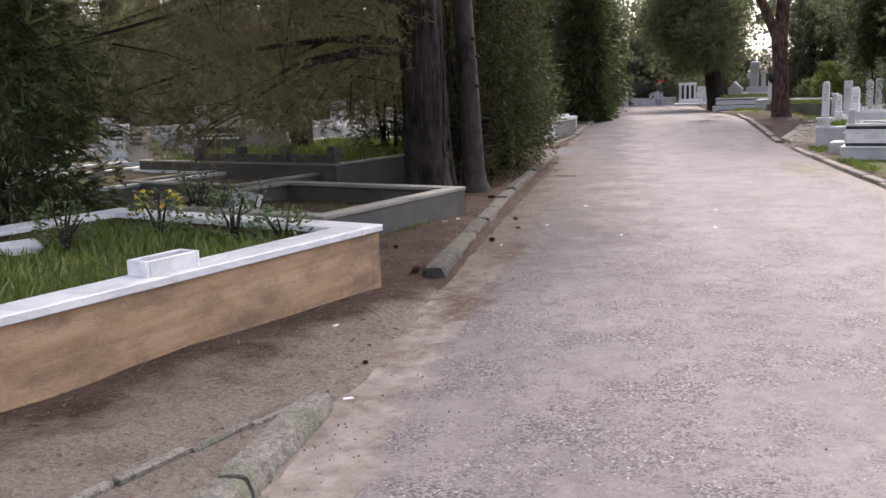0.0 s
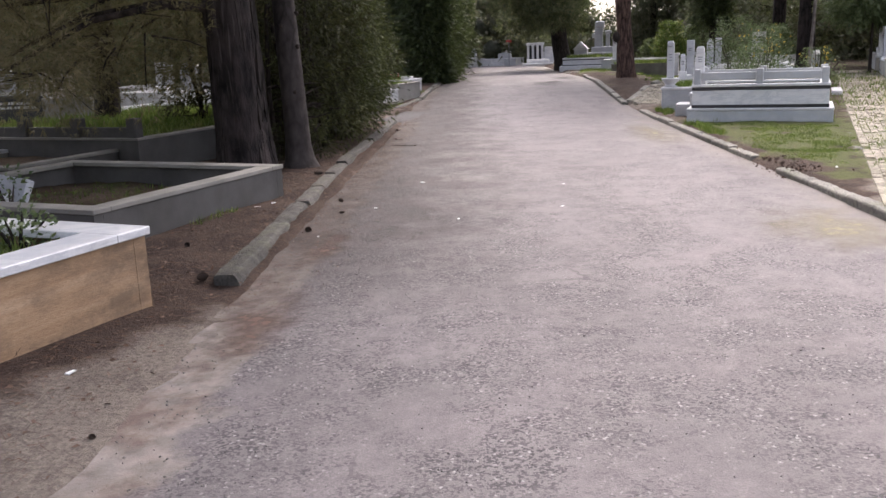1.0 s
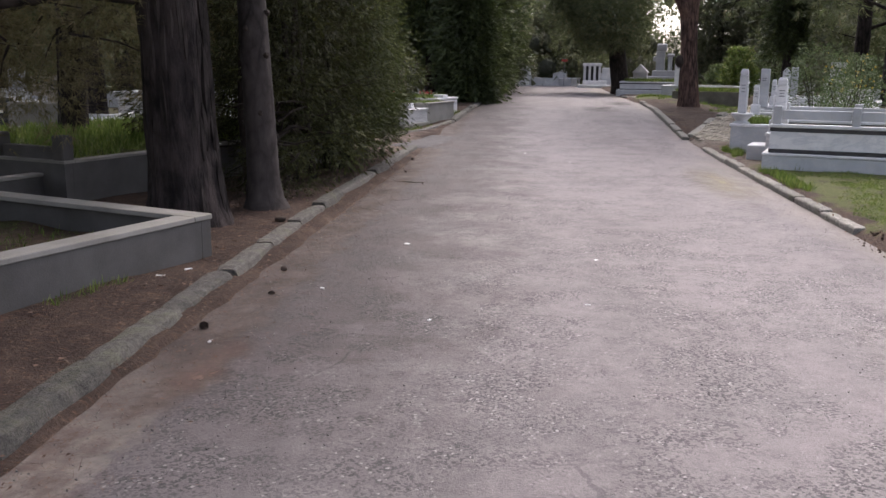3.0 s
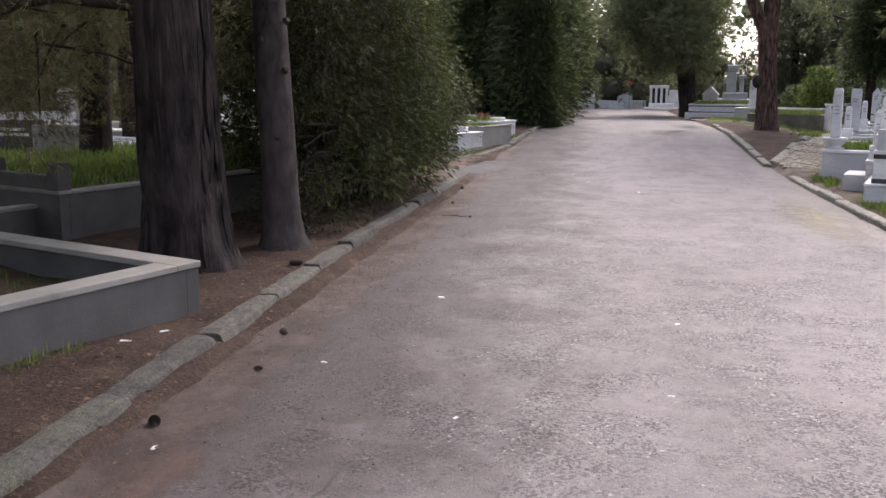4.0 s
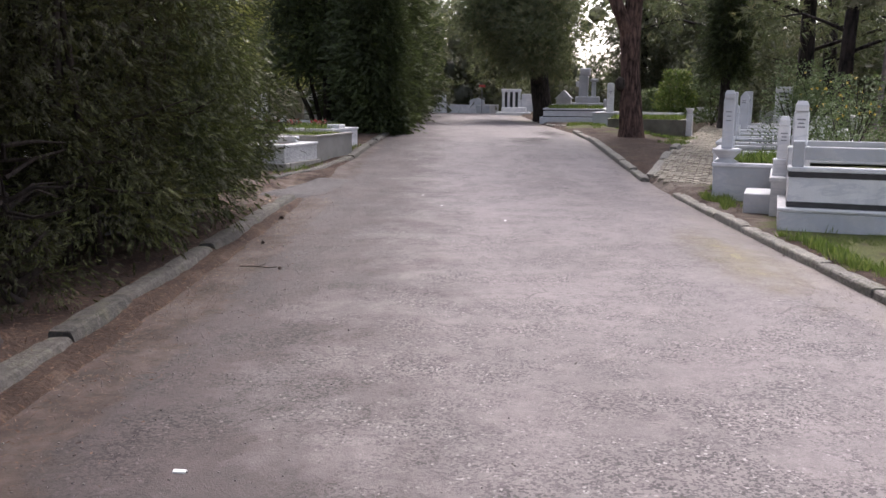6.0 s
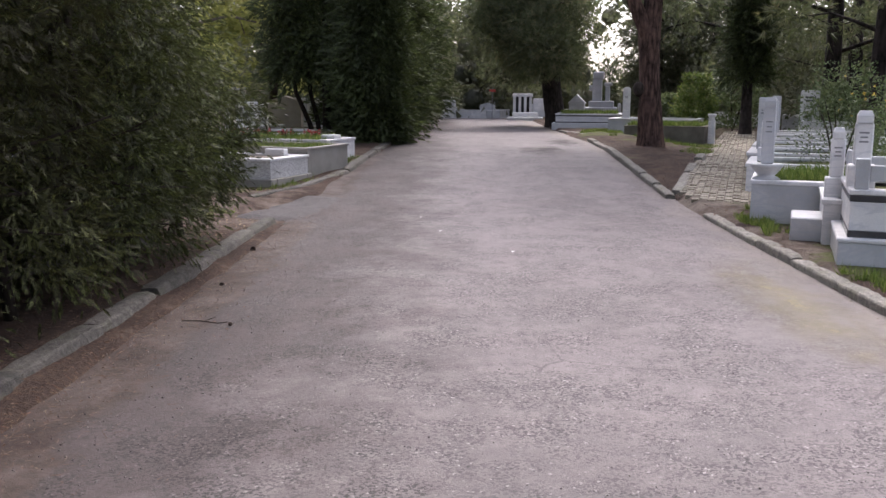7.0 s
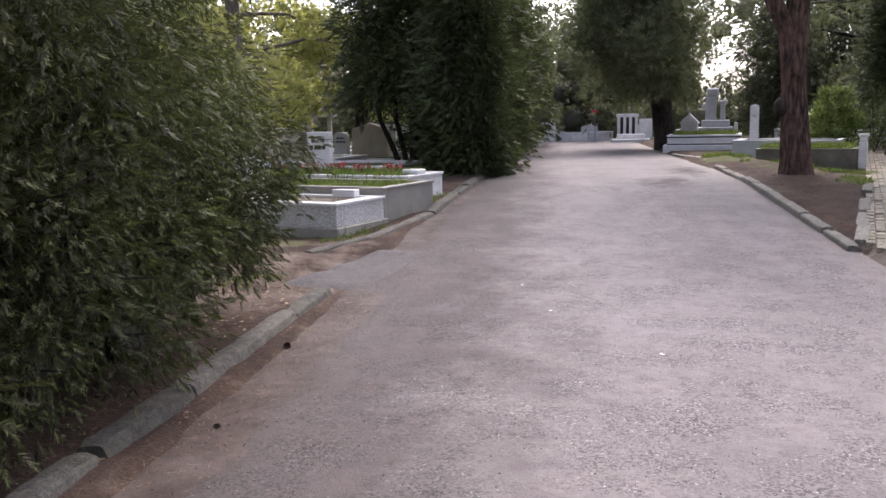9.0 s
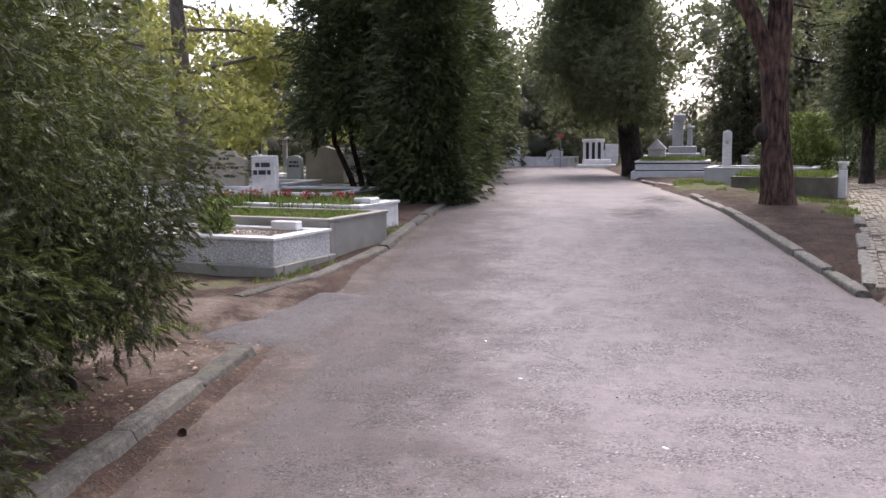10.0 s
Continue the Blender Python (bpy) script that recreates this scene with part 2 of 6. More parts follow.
        right = math_node(t, "SUBTRACT", sep.outputs[0], math_node(t, "ADD", 2.95, math_node(t, "SUBTRACT", wob, 0.75)))
        rf = ramp(t, right, [(0.0, (0, 0, 0)), (0.6, (0.5, 0.5, 0.5))])
        col = mix(t, rf, col, (0.185, 0.158, 0.125))
    t.links.new(col, b.inputs["Base Color"])
    b.inputs["Specular IOR Level"].default_value = 0.32
    t.links.new(ramp(t, mid.outputs[0], [(0.3, (0.70,) * 3), (0.7, (0.90,) * 3)]), b.inputs["Roughness"])
    hgt = math_node(t, "SUBTRACT", math_node(t, "ADD", fine.outputs[0], math_node(t, "MULTIPLY", mid.outputs[0], 1.5)), math_node(t, "MULTIPLY", pits, 0.5))
    bump(t, b, hgt, 0.45, 0.008)
    return m


def soil(name, dark, light, litter=(0.20, 0.12, 0.07)):
    m, t, b = nodes_of(name)
    pos = world_pos(t)
    n = tex(t, "ShaderNodeTexNoise", 2.2, 7, 0.65, pos)
    f = tex(t, "ShaderNodeTexNoise", 38, 5, 0.7, pos)
    col = ramp(t, n.outputs[0], [(0.3, dark), (0.7, light)])
    col = mix(t, 0.7, col, ramp(t, f.outputs[0], [(0.3, (0.45, 0.45, 0.45)), (0.7, (1.3, 1.3, 1.3))]), "MULTIPLY")
    l = tex(t, "ShaderNodeTexNoise", 16, 4, 0.7, pos, (1, 3, 1))
    col = mix(t, ramp(t, l.outputs[0], [(0.55, (0, 0, 0)), (0.68, (0.6, 0.6, 0.6))]), col, litter)
    # moss and grass where the plan says so
    at = t.nodes.new("ShaderNodeAttribute")
    at.attribute_name = "grass"
    gn = math_node(t, "ADD", at.outputs["Fac"], math_node(t, "SUBTRACT", tex(t, "ShaderNodeTexNoise", 2.6, 6, 0.7, pos).outputs[0], 0.5))
    gn = math_node(t, "ADD", gn, math_node(t, "MULTIPLY", math_node(t, "SUBTRACT", n.outputs[0], 0.5), 0.9))
    du = t.nodes.new("ShaderNodeAttribute")
    du.attribute_name = "dust"
    dn = math_node(t, "ADD", du.outputs["Fac"], math_node(t, "MULTIPLY", math_node(t, "SUBTRACT", n.outputs[0], 0.5), 2.0))
    sand = ramp(t, f.outputs[0], [(0.3, (0.120, 0.097, 0.079)), (0.7, (0.255, 0.218, 0.185))])
    col = mix(t, ramp(t, dn, [(0.30, (0, 0, 0)), (0.95, (0.9, 0.9, 0.9))]), col, sand)
    green = ramp(t, f.outputs[0], [(0.3, (0.040, 0.050, 0.017)), (0.7, (0.115, 0.130, 0.040))])
    col = mix(t, ramp(t, gn, [(0.42, (0, 0, 0)), (0.62, (0.85, 0.85, 0.85))]), col, green)
    t.links.new(col, b.inputs["Base Color"])
    b.inputs["Roughness"].default_value = 0.95
    b.inputs["Specular IOR Level"].default_value = 0.15
    bump(t, b, math_node(t, "ADD", f.outputs[0], n.outputs[0]), 0.8, 0.03)
    return m


def faded(name, dark, light, top=0.7):
    """A thin skin of crumbled grit or sand on the road, ragged at its edge."""
    m, t, b = nodes_of(name)
    pos = world_pos(t)
    f = tex(t, "ShaderNodeTexNoise", 60, 4, 0.7, pos)
    t.links.new(ramp(t, f.outputs[0], [(0.3, dark), (0.7, light)]), b.inputs["Base Color"])
    b.inputs["Roughness"].default_value = 0.95
    at = t.nodes.new("ShaderNodeAttribute")
    at.attribute_name = "cover"
    rag = math_node(t, "ADD", math_node(t, "MULTIPLY", at.outputs["Fac"], 0.8), math_node(t, "MULTIPLY", math_node(t, "SUBTRACT", tex(t, "ShaderNodeTexNoise", 3.2, 8, 0.75, pos).outputs[0], 0.5), 2.2))
    a = ramp(t, rag, [(0.25, (0, 0, 0)), (0.95, (top,) * 3)])
    t.links.new(math_node(t, "MULTIPLY", a, ramp(t, at.outputs["Fac"], [(0.0, (0, 0, 0)), (0.5, (1, 1, 1))])), b.inputs["Alpha"])
    return m


def plain(name, colour, rough=0.6, vary=0.25, metal=0.0, scale=20):
    m, t, b = nodes_of(name)
    n = tex(t, "ShaderNodeTexNoise", scale, 4, 0.6, world_pos(t))
    lo = tuple(c * (1 - vary) for c in colour)
    hi = tuple(min(1, c * (1 + vary)) for c in colour)
    t.links.new(ramp(t, n.outputs[0], [(0.3, lo), (0.7, hi)]), b.inputs["Base Color"])
    b.inputs["Roughness"].default_value, b.inputs["Metallic"].default_value = rough, metal
    bump(t, b, n.outputs[0], 0.2, 0.004)
    return m


def travertine():
    m, t, b = nodes_of("ochre_travertine")
    pos = world_pos(t)
    w = tex(t, "ShaderNodeTexNoise", 2.2, 6, 0.65, pos, (0.5, 0.5, 7))
    f = tex(t, "ShaderNodeTexNoise", 60, 4, 0.6, pos, (0.6, 0.6, 2))
    col = ramp(t, w.outputs[0], [(0.25, (0.27, 0.155, 0.082)), (0.5, (0.39, 0.245, 0.138)), (0.75, (0.47, 0.32, 0.20))])
    col = mix(t, 0.4, col, ramp(t, f.outputs[0], [(0.3, (0.6, 0.6, 0.6)), (0.7, (1.1, 1.1, 1.1))]), "MULTIPLY")
    stain = tex(t, "ShaderNodeTexNoise", 2.4, 8, 0.72, pos, (1, 1, 1.8))
    col = mix(t, ramp(t, stain.outputs[0], [(0.44, (0, 0, 0)), (0.64, (0.75, 0.75, 0.75))]), col, (0.13, 0.085, 0.052))
    t.links.new(col, b.inputs["Base Color"])
    b.inputs["Roughness"].default_value = 0.7
    bump(t, b, f.outputs[0], 0.5, 0.006)
    return m


def piece_stone(name, a1, a2, moss=0.4, scale=9):
    """For loose pieces (kerbs, pavers): each takes its own shade."""
    m, t, b = nodes_of(name)
    pos = world_pos(t)
    n = tex(t, "ShaderNodeTexNoise", scale, 6, 0.65, pos)
    f = tex(t, "ShaderNodeTexNoise", 70, 4, 0.7, pos)
    v = math_node(t, "ADD", math_node(t, "MULTIPLY", object_random(t), 0.4), math_node(t, "MULTIPLY", n.outputs[0], 0.7))
    v = math_node(t, "ADD", v, math_node(t, "MULTIPLY", island(t), 0.12))
    col = ramp(t, v, [(0.25, a1), (0.85, a2)])
    col = mix(t, 0.6, col, ramp(t, f.outputs[0], [(0.34, (0.30, 0.30, 0.30)), (0.60, (1.25, 1.25, 1.25))]), "MULTIPLY")
    spots = tex(t, "ShaderNodeTexNoise", 24, 5, 0.7, pos)
    col = mix(t, 0.8, col, ramp(t, spots.outputs[0], [(0.36, (0.50, 0.50, 0.48)), (0.52, (1.0, 1.0, 1.0)), (0.66, (1.35, 1.35, 1.30))]), "MULTIPLY")
    g = tex(t, "ShaderNodeTexNoise", 4.5, 6, 0.7, pos)
    col = mix(t, math_node(t, "MULTIPLY", ramp(t, g.outputs[0], [(0.5, (0, 0, 0)), (0.68, (1, 1, 1))]), moss), col, (0.09, 0.10, 0.035))
    t.links.new(col, b.inputs["Base Color"])
    b.inputs["Roughness"].default_value = 0.85
    bump(t, b, math_node(t, "ADD", f.outputs[0], n.outputs[0]), 0.85, 0.016)
    return m


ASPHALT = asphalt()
LANE = asphalt("lane_asphalt", False, 0.43)
SOIL = soil("needle_strewn_soil", (0.030, 0.020, 0.016), (0.090, 0.062, 0.048), (0.15, 0.083, 0.052))
BED = soil("grave_bed_soil", (0.05, 0.035, 0.025), (0.13, 0.09, 0.06))
WHITE_MARBLE = stone("white_marble", (0.64, 0.625, 0.62), (0.80, 0.785, 0.775), 2.5, 0.35, grime_amount=0.25, veins=0.5)
GREY_MARBLE = stone("grey_veined_marble", (0.36, 0.36, 0.365), (0.60, 0.595, 0.595), 1.6, 0.4, grime_amount=0.3, veins=0.7)
GRANITE = stone("speckled_grey_granite", (0.52, 0.51, 0.49), (0.66, 0.65, 0.63), 3, 0.5, speck=(0.33, 0.32, 0.31), grime_amount=0.4, grain_scale=62)
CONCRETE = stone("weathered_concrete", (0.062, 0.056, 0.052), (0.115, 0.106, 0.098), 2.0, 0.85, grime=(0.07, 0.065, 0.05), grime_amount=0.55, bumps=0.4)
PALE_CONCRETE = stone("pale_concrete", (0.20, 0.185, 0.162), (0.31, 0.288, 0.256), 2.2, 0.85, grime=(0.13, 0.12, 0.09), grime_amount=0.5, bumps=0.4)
MOSSY_CONCRETE = stone("mossy_concrete", (0.085, 0.076, 0.060), (0.19, 0.172, 0.138), 2.6, 0.9, grime=(0.045, 0.050, 0.022), grime_amount=0.8, bumps=0.5)
SANDSTONE = stone("beige_stone", (0.36, 0.31, 0.25), (0.50, 0.44, 0.36), 2.2, 0.8, grime_amount=0.4, bumps=0.35)
BLACK_GRANITE = stone("black_granite", (0.02, 0.02, 0.022), (0.045, 0.045, 0.05), 5, 0.2, grime_amount=0.05, bumps=0.02)
TRAVERTINE = travertine()
# mossy kerb concrete, darkened to carry the shade on the left side
SHADED_KERB = piece_stone("shaded_kerb_concrete", (0.026, 0.024, 0.020), (0.108, 0.097, 0.084), 0.35)
PAVER = piece_stone("yellow_grey_paver", (0.20, 0.172, 0.132), (0.38, 0.335, 0.262), 0.4)
PINE_BARK = bark("pine_bark", (0.008, 0.006, 0.006), (0.060, 0.046, 0.042), 7, (1, 1, 0.16), 0.06)
BARK_PLATE = bark("grey_bark_plates", (0.009, 0.007, 0.006), (0.062, 0.049, 0.044), 12, (1, 1, 0.2), 0.03)
RED_BARK = bark("red_pine_bark", (0.016, 0.009, 0.007), (0.185, 0.112, 0.088), 10, (1, 1, 0.20), 0.06)
GREY_BARK = bark("smooth_grey_bark", (0.018, 0.014, 0.013), (0.074, 0.061, 0.056), 6.0, (1, 1, 0.5), 0.012)
PALE_BARK = bark("pale_grey_bark", (0.085, 0.070, 0.062), (0.24, 0.205, 0.185), 6.0, (1, 1, 0.5), 0.012)
DARK_BARK = bark("dark_bark", (0.012, 0.009, 0.008), (0.065, 0.050, 0.040), 9, (1, 1, 0.2), 0.03)
THUJA = leafy("thuja_green", [(0.012, 0.010, 0.007), (0.026, 0.024, 0.014), (0.050, 0.051, 0.024), (0.125, 0.138, 0.050)], 0.7, 0.18, 0.15, (0.18, 0.20, 0.05))
FRESH_THUJA = leafy("fresh_thuja_green", [(0.0085, 0.0076, 0.0051), (0.0204, 0.0213, 0.0102), (0.0467, 0.0553, 0.0213), (0.1573, 0.187, 0.0612)], 0.65, 0.18, 0.2, (0.22, 0.27, 0.07))
DARK_CYPRESS = leafy("dark_cypress_green", [(0.020, 0.020, 0.014), (0.038, 0.045, 0.024), (0.065, 0.083, 0.037), (0.130, 0.165, 0.060)], 0.65, 0.18, 0.2, (0.18, 0.24, 0.05))
PINE_NEEDLES = leafy("pine_needle_green", [(0.040, 0.045, 0.028), (0.086, 0.096, 0.052), (0.150, 0.155, 0.080), (0.26, 0.22, 0.125)], 0.55, 0.38)
OLIVE_NEEDLES = leafy("olive_needle", [(0.030, 0.027, 0.016), (0.080, 0.069, 0.038), (0.150, 0.130, 0.072), (0.25, 0.20, 0.12)], 0.55, 0.48, glow=(0.34, 0.29, 0.10))
FAR_LEAF = leafy("woodland_green", [(0.042, 0.042, 0.031), (0.080, 0.080, 0.056), (0.130, 0.122, 0.084), (0.205, 0.180, 0.125)], 0.7, 0.4)
YELLOW_LEAF = leafy("spring_yellow_green", [(0.11, 0.13, 0.035), (0.19, 0.21, 0.065), (0.29, 0.30, 0.11), (0.38, 0.38, 0.17)], 0.5, 0.55, glow=(0.58, 0.58, 0.14))
BUSH_LEAF = leafy("rose_bush_green", [(0.035, 0.055, 0.025), (0.075, 0.105, 0.045), (0.13, 0.16, 0.075), (0.22, 0.25, 0.13)], 0.5, 0.3)
GRASS = leafy("grass_green", [(0.045, 0.075, 0.015), (0.090, 0.135, 0.027), (0.160, 0.205, 0.048), (0.27, 0.28, 0.10)], 0.55, 0.35)
CRUMBLED = faded("crumbled_asphalt", (0.030, 0.027, 0.026), (0.105, 0.095, 0.092), 0.55)
SAND = faded("yellow_sand", (0.21, 0.18, 0.115), (0.33, 0.29, 0.19), 0.62)
RED_EARTH = faded("reddish_earth", (0.075, 0.042, 0.030), (0.165, 0.105, 0.080), 0.85)
PETAL_RED = plain("red_petals", (0.45, 0.03, 0.05), 0.5)
PETAL_YELLOW = plain("yellow_petals", (0.60, 0.42, 0.05), 0.5)
CONE = plain("pine_cone_brown", (0.045, 0.028, 0.02), 0.8, 0.5)
LITTER = plain("dry_leaf_brown", (0.105, 0.060, 0.038), 0.8, 0.6)
STRAW = plain("dry_straw", (0.24, 0.18, 0.11), 0.8, 0.4)
# the same kerb concrete in a paler tone for the lit stretches
LIT_KERB = piece_stone("lit_kerb_concrete", (0.105, 0.096, 0.084), (0.29, 0.268, 0.235), 0.45)
GRAVEL = piece_stone("loose_gravel", (0.08, 0.072, 0.068), (0.27, 0.25, 0.235), 0.0, 30)
PAPER = plain("white_scrap", (0.72, 0.72, 0.70), 0.7, 0.08)
INK = plain("black_inlay", (0.03, 0.03, 0.035), 0.5, 0.2)
GILT = plain("pale_inlay", (0.62, 0.60, 0.55), 0.5, 0.1)
STEEL = plain("painted_steel", (0.20, 0.20, 0.21), 0.5, 0.2, 0.3)
ROOF_GREY = plain("grey_roof", (0.25, 0.25, 0.27), 0.7, 0.2)
RED_SIGN = plain("red_sign_paint", (0.45, 0.06, 0.05), 0.5, 0.1)


# ---- mesh helpers ----
def finish(name, me, material, parent=None, label="", smooth_faces=False):
    me.materials.append(material)
    if smooth_faces:
        me.polygons.foreach_set("use_smooth", [True] * len(me.polygons))
    ob = new(name, me)
    if parent is not None:
        ob.parent = parent
    if label:
        ob["label"] = label
    return ob


def part(name, bm, material, parent, label="", smooth_faces=False):
    me = bpy.data.meshes.new(name)
    bm.to_mesh(me)
    bm.free()
    return finish(name, me, material, parent, label, smooth_faces)


def chamfer_box(bm, cx, cy, cz, sx, sy, sz, c=0.008, turn=0.0, jitter=0.0):
    """A box about (cx, cy), from cz upwards, with its edges taken off."""
    c = min(c, 0.45 * min(sx, sy, sz))
    m = Matrix.Translation((cx, cy, cz + sz / 2)) @ Matrix.Rotation(radians(turn), 4, "Z")
    hx, hy, hz = sx / 2, sy / 2, sz / 2
    ids = {}
    for ix in (-1, 1):
        for iy in (-1, 1):
            for iz in (-1, 1):
                for ax in range(3):
                    p = Vector((ix * (hx - (c if ax != 0 else 0)), iy * (hy - (c if ax != 1 else 0)), iz * (hz - (c if ax != 2 else 0))))
                    if jitter:
                        p += Vector([random.uniform(-jitter, jitter) for _ in range(3)])
                    ids[ix, iy, iz, ax] = bm.verts.new(m @ p)
    s = (-1, 1)
    quads = []
    for i in s:
        quads.append([(i, -1, -1, 0), (i, 1, -1, 0), (i, 1, 1, 0), (i, -1, 1, 0)])
        quads.append([(-1, i, -1, 1), (1, i, -1, 1), (1, i, 1, 1), (-1, i, 1, 1)])
        quads.append([(-1, -1, i, 2), (1, -1, i, 2), (1, 1, i, 2), (-1, 1, i, 2)])
    for i in s:
        for j in s:
            quads.append([(i, j, -1, 0), (i, j, 1, 0), (i, j, 1, 1), (i, j, -1, 1)])
            quads.append([(i, -1, j, 0), (i, 1, j, 0), (i, 1, j, 2), (i, -1, j, 2)])
            quads.append([(-1, i, j, 1), (1, i, j, 1), (1, i, j, 2), (-1, i, j, 2)])
            for k in s:
                quads.append([(i, j, k, 0), (i, j, k, 1), (i, j, k, 2)])
    centre = m.translation
    for q in quads:
        f = bm.faces.new([ids[k] for k in q])
        f.normal_update()
        if f.normal.dot(f.calc_center_median() - centre) < 0:
            f.normal_flip()
    return bm


def box_part(name, parent, material, cx, cy, cz, sx, sy, sz, c=0.008, turn=0.0, label="", jitter=0.0):
    return part(name, chamfer_box(bmesh.new(), cx, cy, cz, sx, sy, sz, c, turn, jitter), material, parent, label)


def lathe(bm, profile, cx=0.0, cy=0.0, cz=0.0, n=20):
    rings = [[bm.verts.new((cx + r * math.cos(2 * math.pi * i / n), cy + r * math.sin(2 * math.pi * i / n), cz + z)) for i in range(n)] for r, z in profile]
    for a, b in zip(rings, rings[1:]):
        for i in range(n):
            bm.faces.new((a[i], a[(i + 1) % n], b[(i + 1) % n], b[i]))
    bm.faces.new(list(reversed(rings[0])))
    bm.faces.new(rings[-1])
    return bm


def tube(bm, points, radii, n=8, rough=0.0, seed=0, flare=0.0):
    """A bent, tapering limb through the points."""
    pts = [Vector(p) for p in points]
    rings = []
    side = Vector((1, 0, 0))
    for k, p in enumerate(pts):
        d = (pts[min(k + 1, len(pts) - 1)] - pts[max(k - 1, 0)]).normalized()
        side = (side - d * side.dot(d))
        side = side.normalized() if side.length > 1e-3 else d.orthogonal().normalized()
        up = d.cross(side)
        ring = []
        for i in range(n):
            a = 2 * math.pi * i / n
            r = radii[k]
            if rough:
                r *= 1 + rough * noise.noise((math.cos(a) * 2.2 + seed, math.sin(a) * 2.2, p.z * 0.6 + seed)) + 0.5 * rough * noise.noise((math.cos(a) * 6, math.sin(a) * 6 + seed, p.z * 1.5))
            ring.append(bm.verts.new(p + (side * math.cos(a) + up * math.sin(a)) * r))
        rings.append(ring)
    for a, b in zip(rings, rings[1:]):
        for i in range(n):
            bm.faces.new((a[i], a[(i + 1) % n], b[(i + 1) % n], b[i]))
    bm.faces.new(list(reversed(rings[0])))
    bm.faces.new(rings[-1])
    return bm


def scatter_mesh(name, tv, tf, places, frames, scales):
    """One mesh of many small like pieces: template verts and triangles at places, turned by frames (n, 3, 3)."""
    tv, tf = np.asarray(tv, float), np.asarray(tf, int)
    n = len(places)
    v = np.einsum("nij,kj->nki", frames, tv) * np.asarray(scales).reshape(n, 1, -1) + np.asarray(places)[:, None, :]
    f = (tf[None] + (np.arange(n) * len(tv))[:, None, None]).reshape(-1)
    me = bpy.data.meshes.new(name)
    nf = n * len(tf)
    me.vertices.add(n * len(tv))
    me.vertices.foreach_set("co", v.reshape(-1))
    me.loops.add(nf * 3)
    me.loops.foreach_set("vertex_index", f)
    me.polygons.add(nf)
    me.polygons.foreach_set("loop_start", np.arange(nf) * 3)
    me.update(calc_edges=True)
    me.validate()
    return me


def frames_along(ahead, rng, spin=math.pi):
    """Turns whose +y runs along the given ways, rolled at random."""
    d = ahead / np.linalg.norm(ahead, axis=1, keepdims=True)
    ref = np.where(np.abs(d[:, 2:3]) > 0.9, [[1.0, 0, 0]], [[0, 0, 1.0]])
    x = np.cross(d, ref)
    x /= np.linalg.norm(x, axis=1, keepdims=True)
    z = np.cross(x, d)
    a = rng.uniform(-spin, spin, len(d))[:, None]
    x2 = x * np.cos(a) + z * np.sin(a)
    z2 = -x * np.sin(a) + z * np.cos(a)
    return np.stack([x2, d, z2], 2)


def spray_template(fingers=7, behind=3):
    """A soft fan of blunt scale-leaf fingers, about one long, growing along +y."""
    r = random.Random(6)
    v, f = [], []
    for i in range(fingers + behind):
        a = radians(-48 + 96 * i / (fingers - 1)) if i < fingers else radians(r.uniform(-35, 35))
        l = r.uniform(0.62, 1.0) * (1 - 0.25 * abs(a))
        out = r.uniform(-0.25, 0.25) if i < fingers else r.choice((-0.6, 0.6))
        d = Vector((math.sin(a), math.cos(a), out))
        s = Vector((math.cos(a), -math.sin(a), r.uniform(-0.3, 0.3))) * r.uniform(0.05, 0.085)
        foot = Vector((0, 0.12, 0)) + d * l * 0.15
        k = len(v)
        v += [tuple(foot), tuple(d * l + s), tuple(d * l * r.uniform(0.86, 1.0) - s)]
        f.append((k, k + 1, k + 2))
    return v, f


def tuft_template(needles=9, seed=1, wide=0.03):
    """A brush of needles growing along +y."""
    r = random.Random(seed)
    v, f = [], []
    v.append((0, 0, 0))
    for _ in range(needles):
        a, o = r.uniform(0, 2 * math.pi), r.uniform(0.15, 0.75)
        tip = Vector((math.cos(a) * o, r.uniform(0.6, 1.0), math.sin(a) * o))
        side = Vector((math.cos(a + 1.6), 0, math.sin(a + 1.6))) * wide
        k = len(v)
        v += [tuple(tip * 0.15 + side), tuple(tip)]
        f.append((0, k, k + 1))
    return v, f


def leaf_template():
    v = [(0, 0, 0), (0.26, 0.4, 0.05), (0, 0.5, -0.03), (-0.26, 0.4, 0.05), (0, 1, -0.08)]
    return v, [(0, 1, 2), (0, 2, 3), (1, 4, 2), (2, 4, 3)]


def clump_template(seed=2, n=7):
    """A small clump of pointed leaves round a point, for crowns further off."""
    r = random.Random(seed)
    v, f = [(0, 0, 0)], []
    for _ in range(n):
        d = Vector((r.gauss(0, 1), r.gauss(0.35, 1), r.gauss(0, 0.8))).normalized()
        s = d.orthogonal().normalized() * r.uniform(0.14, 0.26)
        k = len(v)
        v += [tuple(d * 0.55 + s), tuple(d * r.uniform(0.8, 1.1)), tuple(d * 0.45 - s)]
        f += [(0, k, k + 2), (k, k + 1, k + 2)]
    return v, f


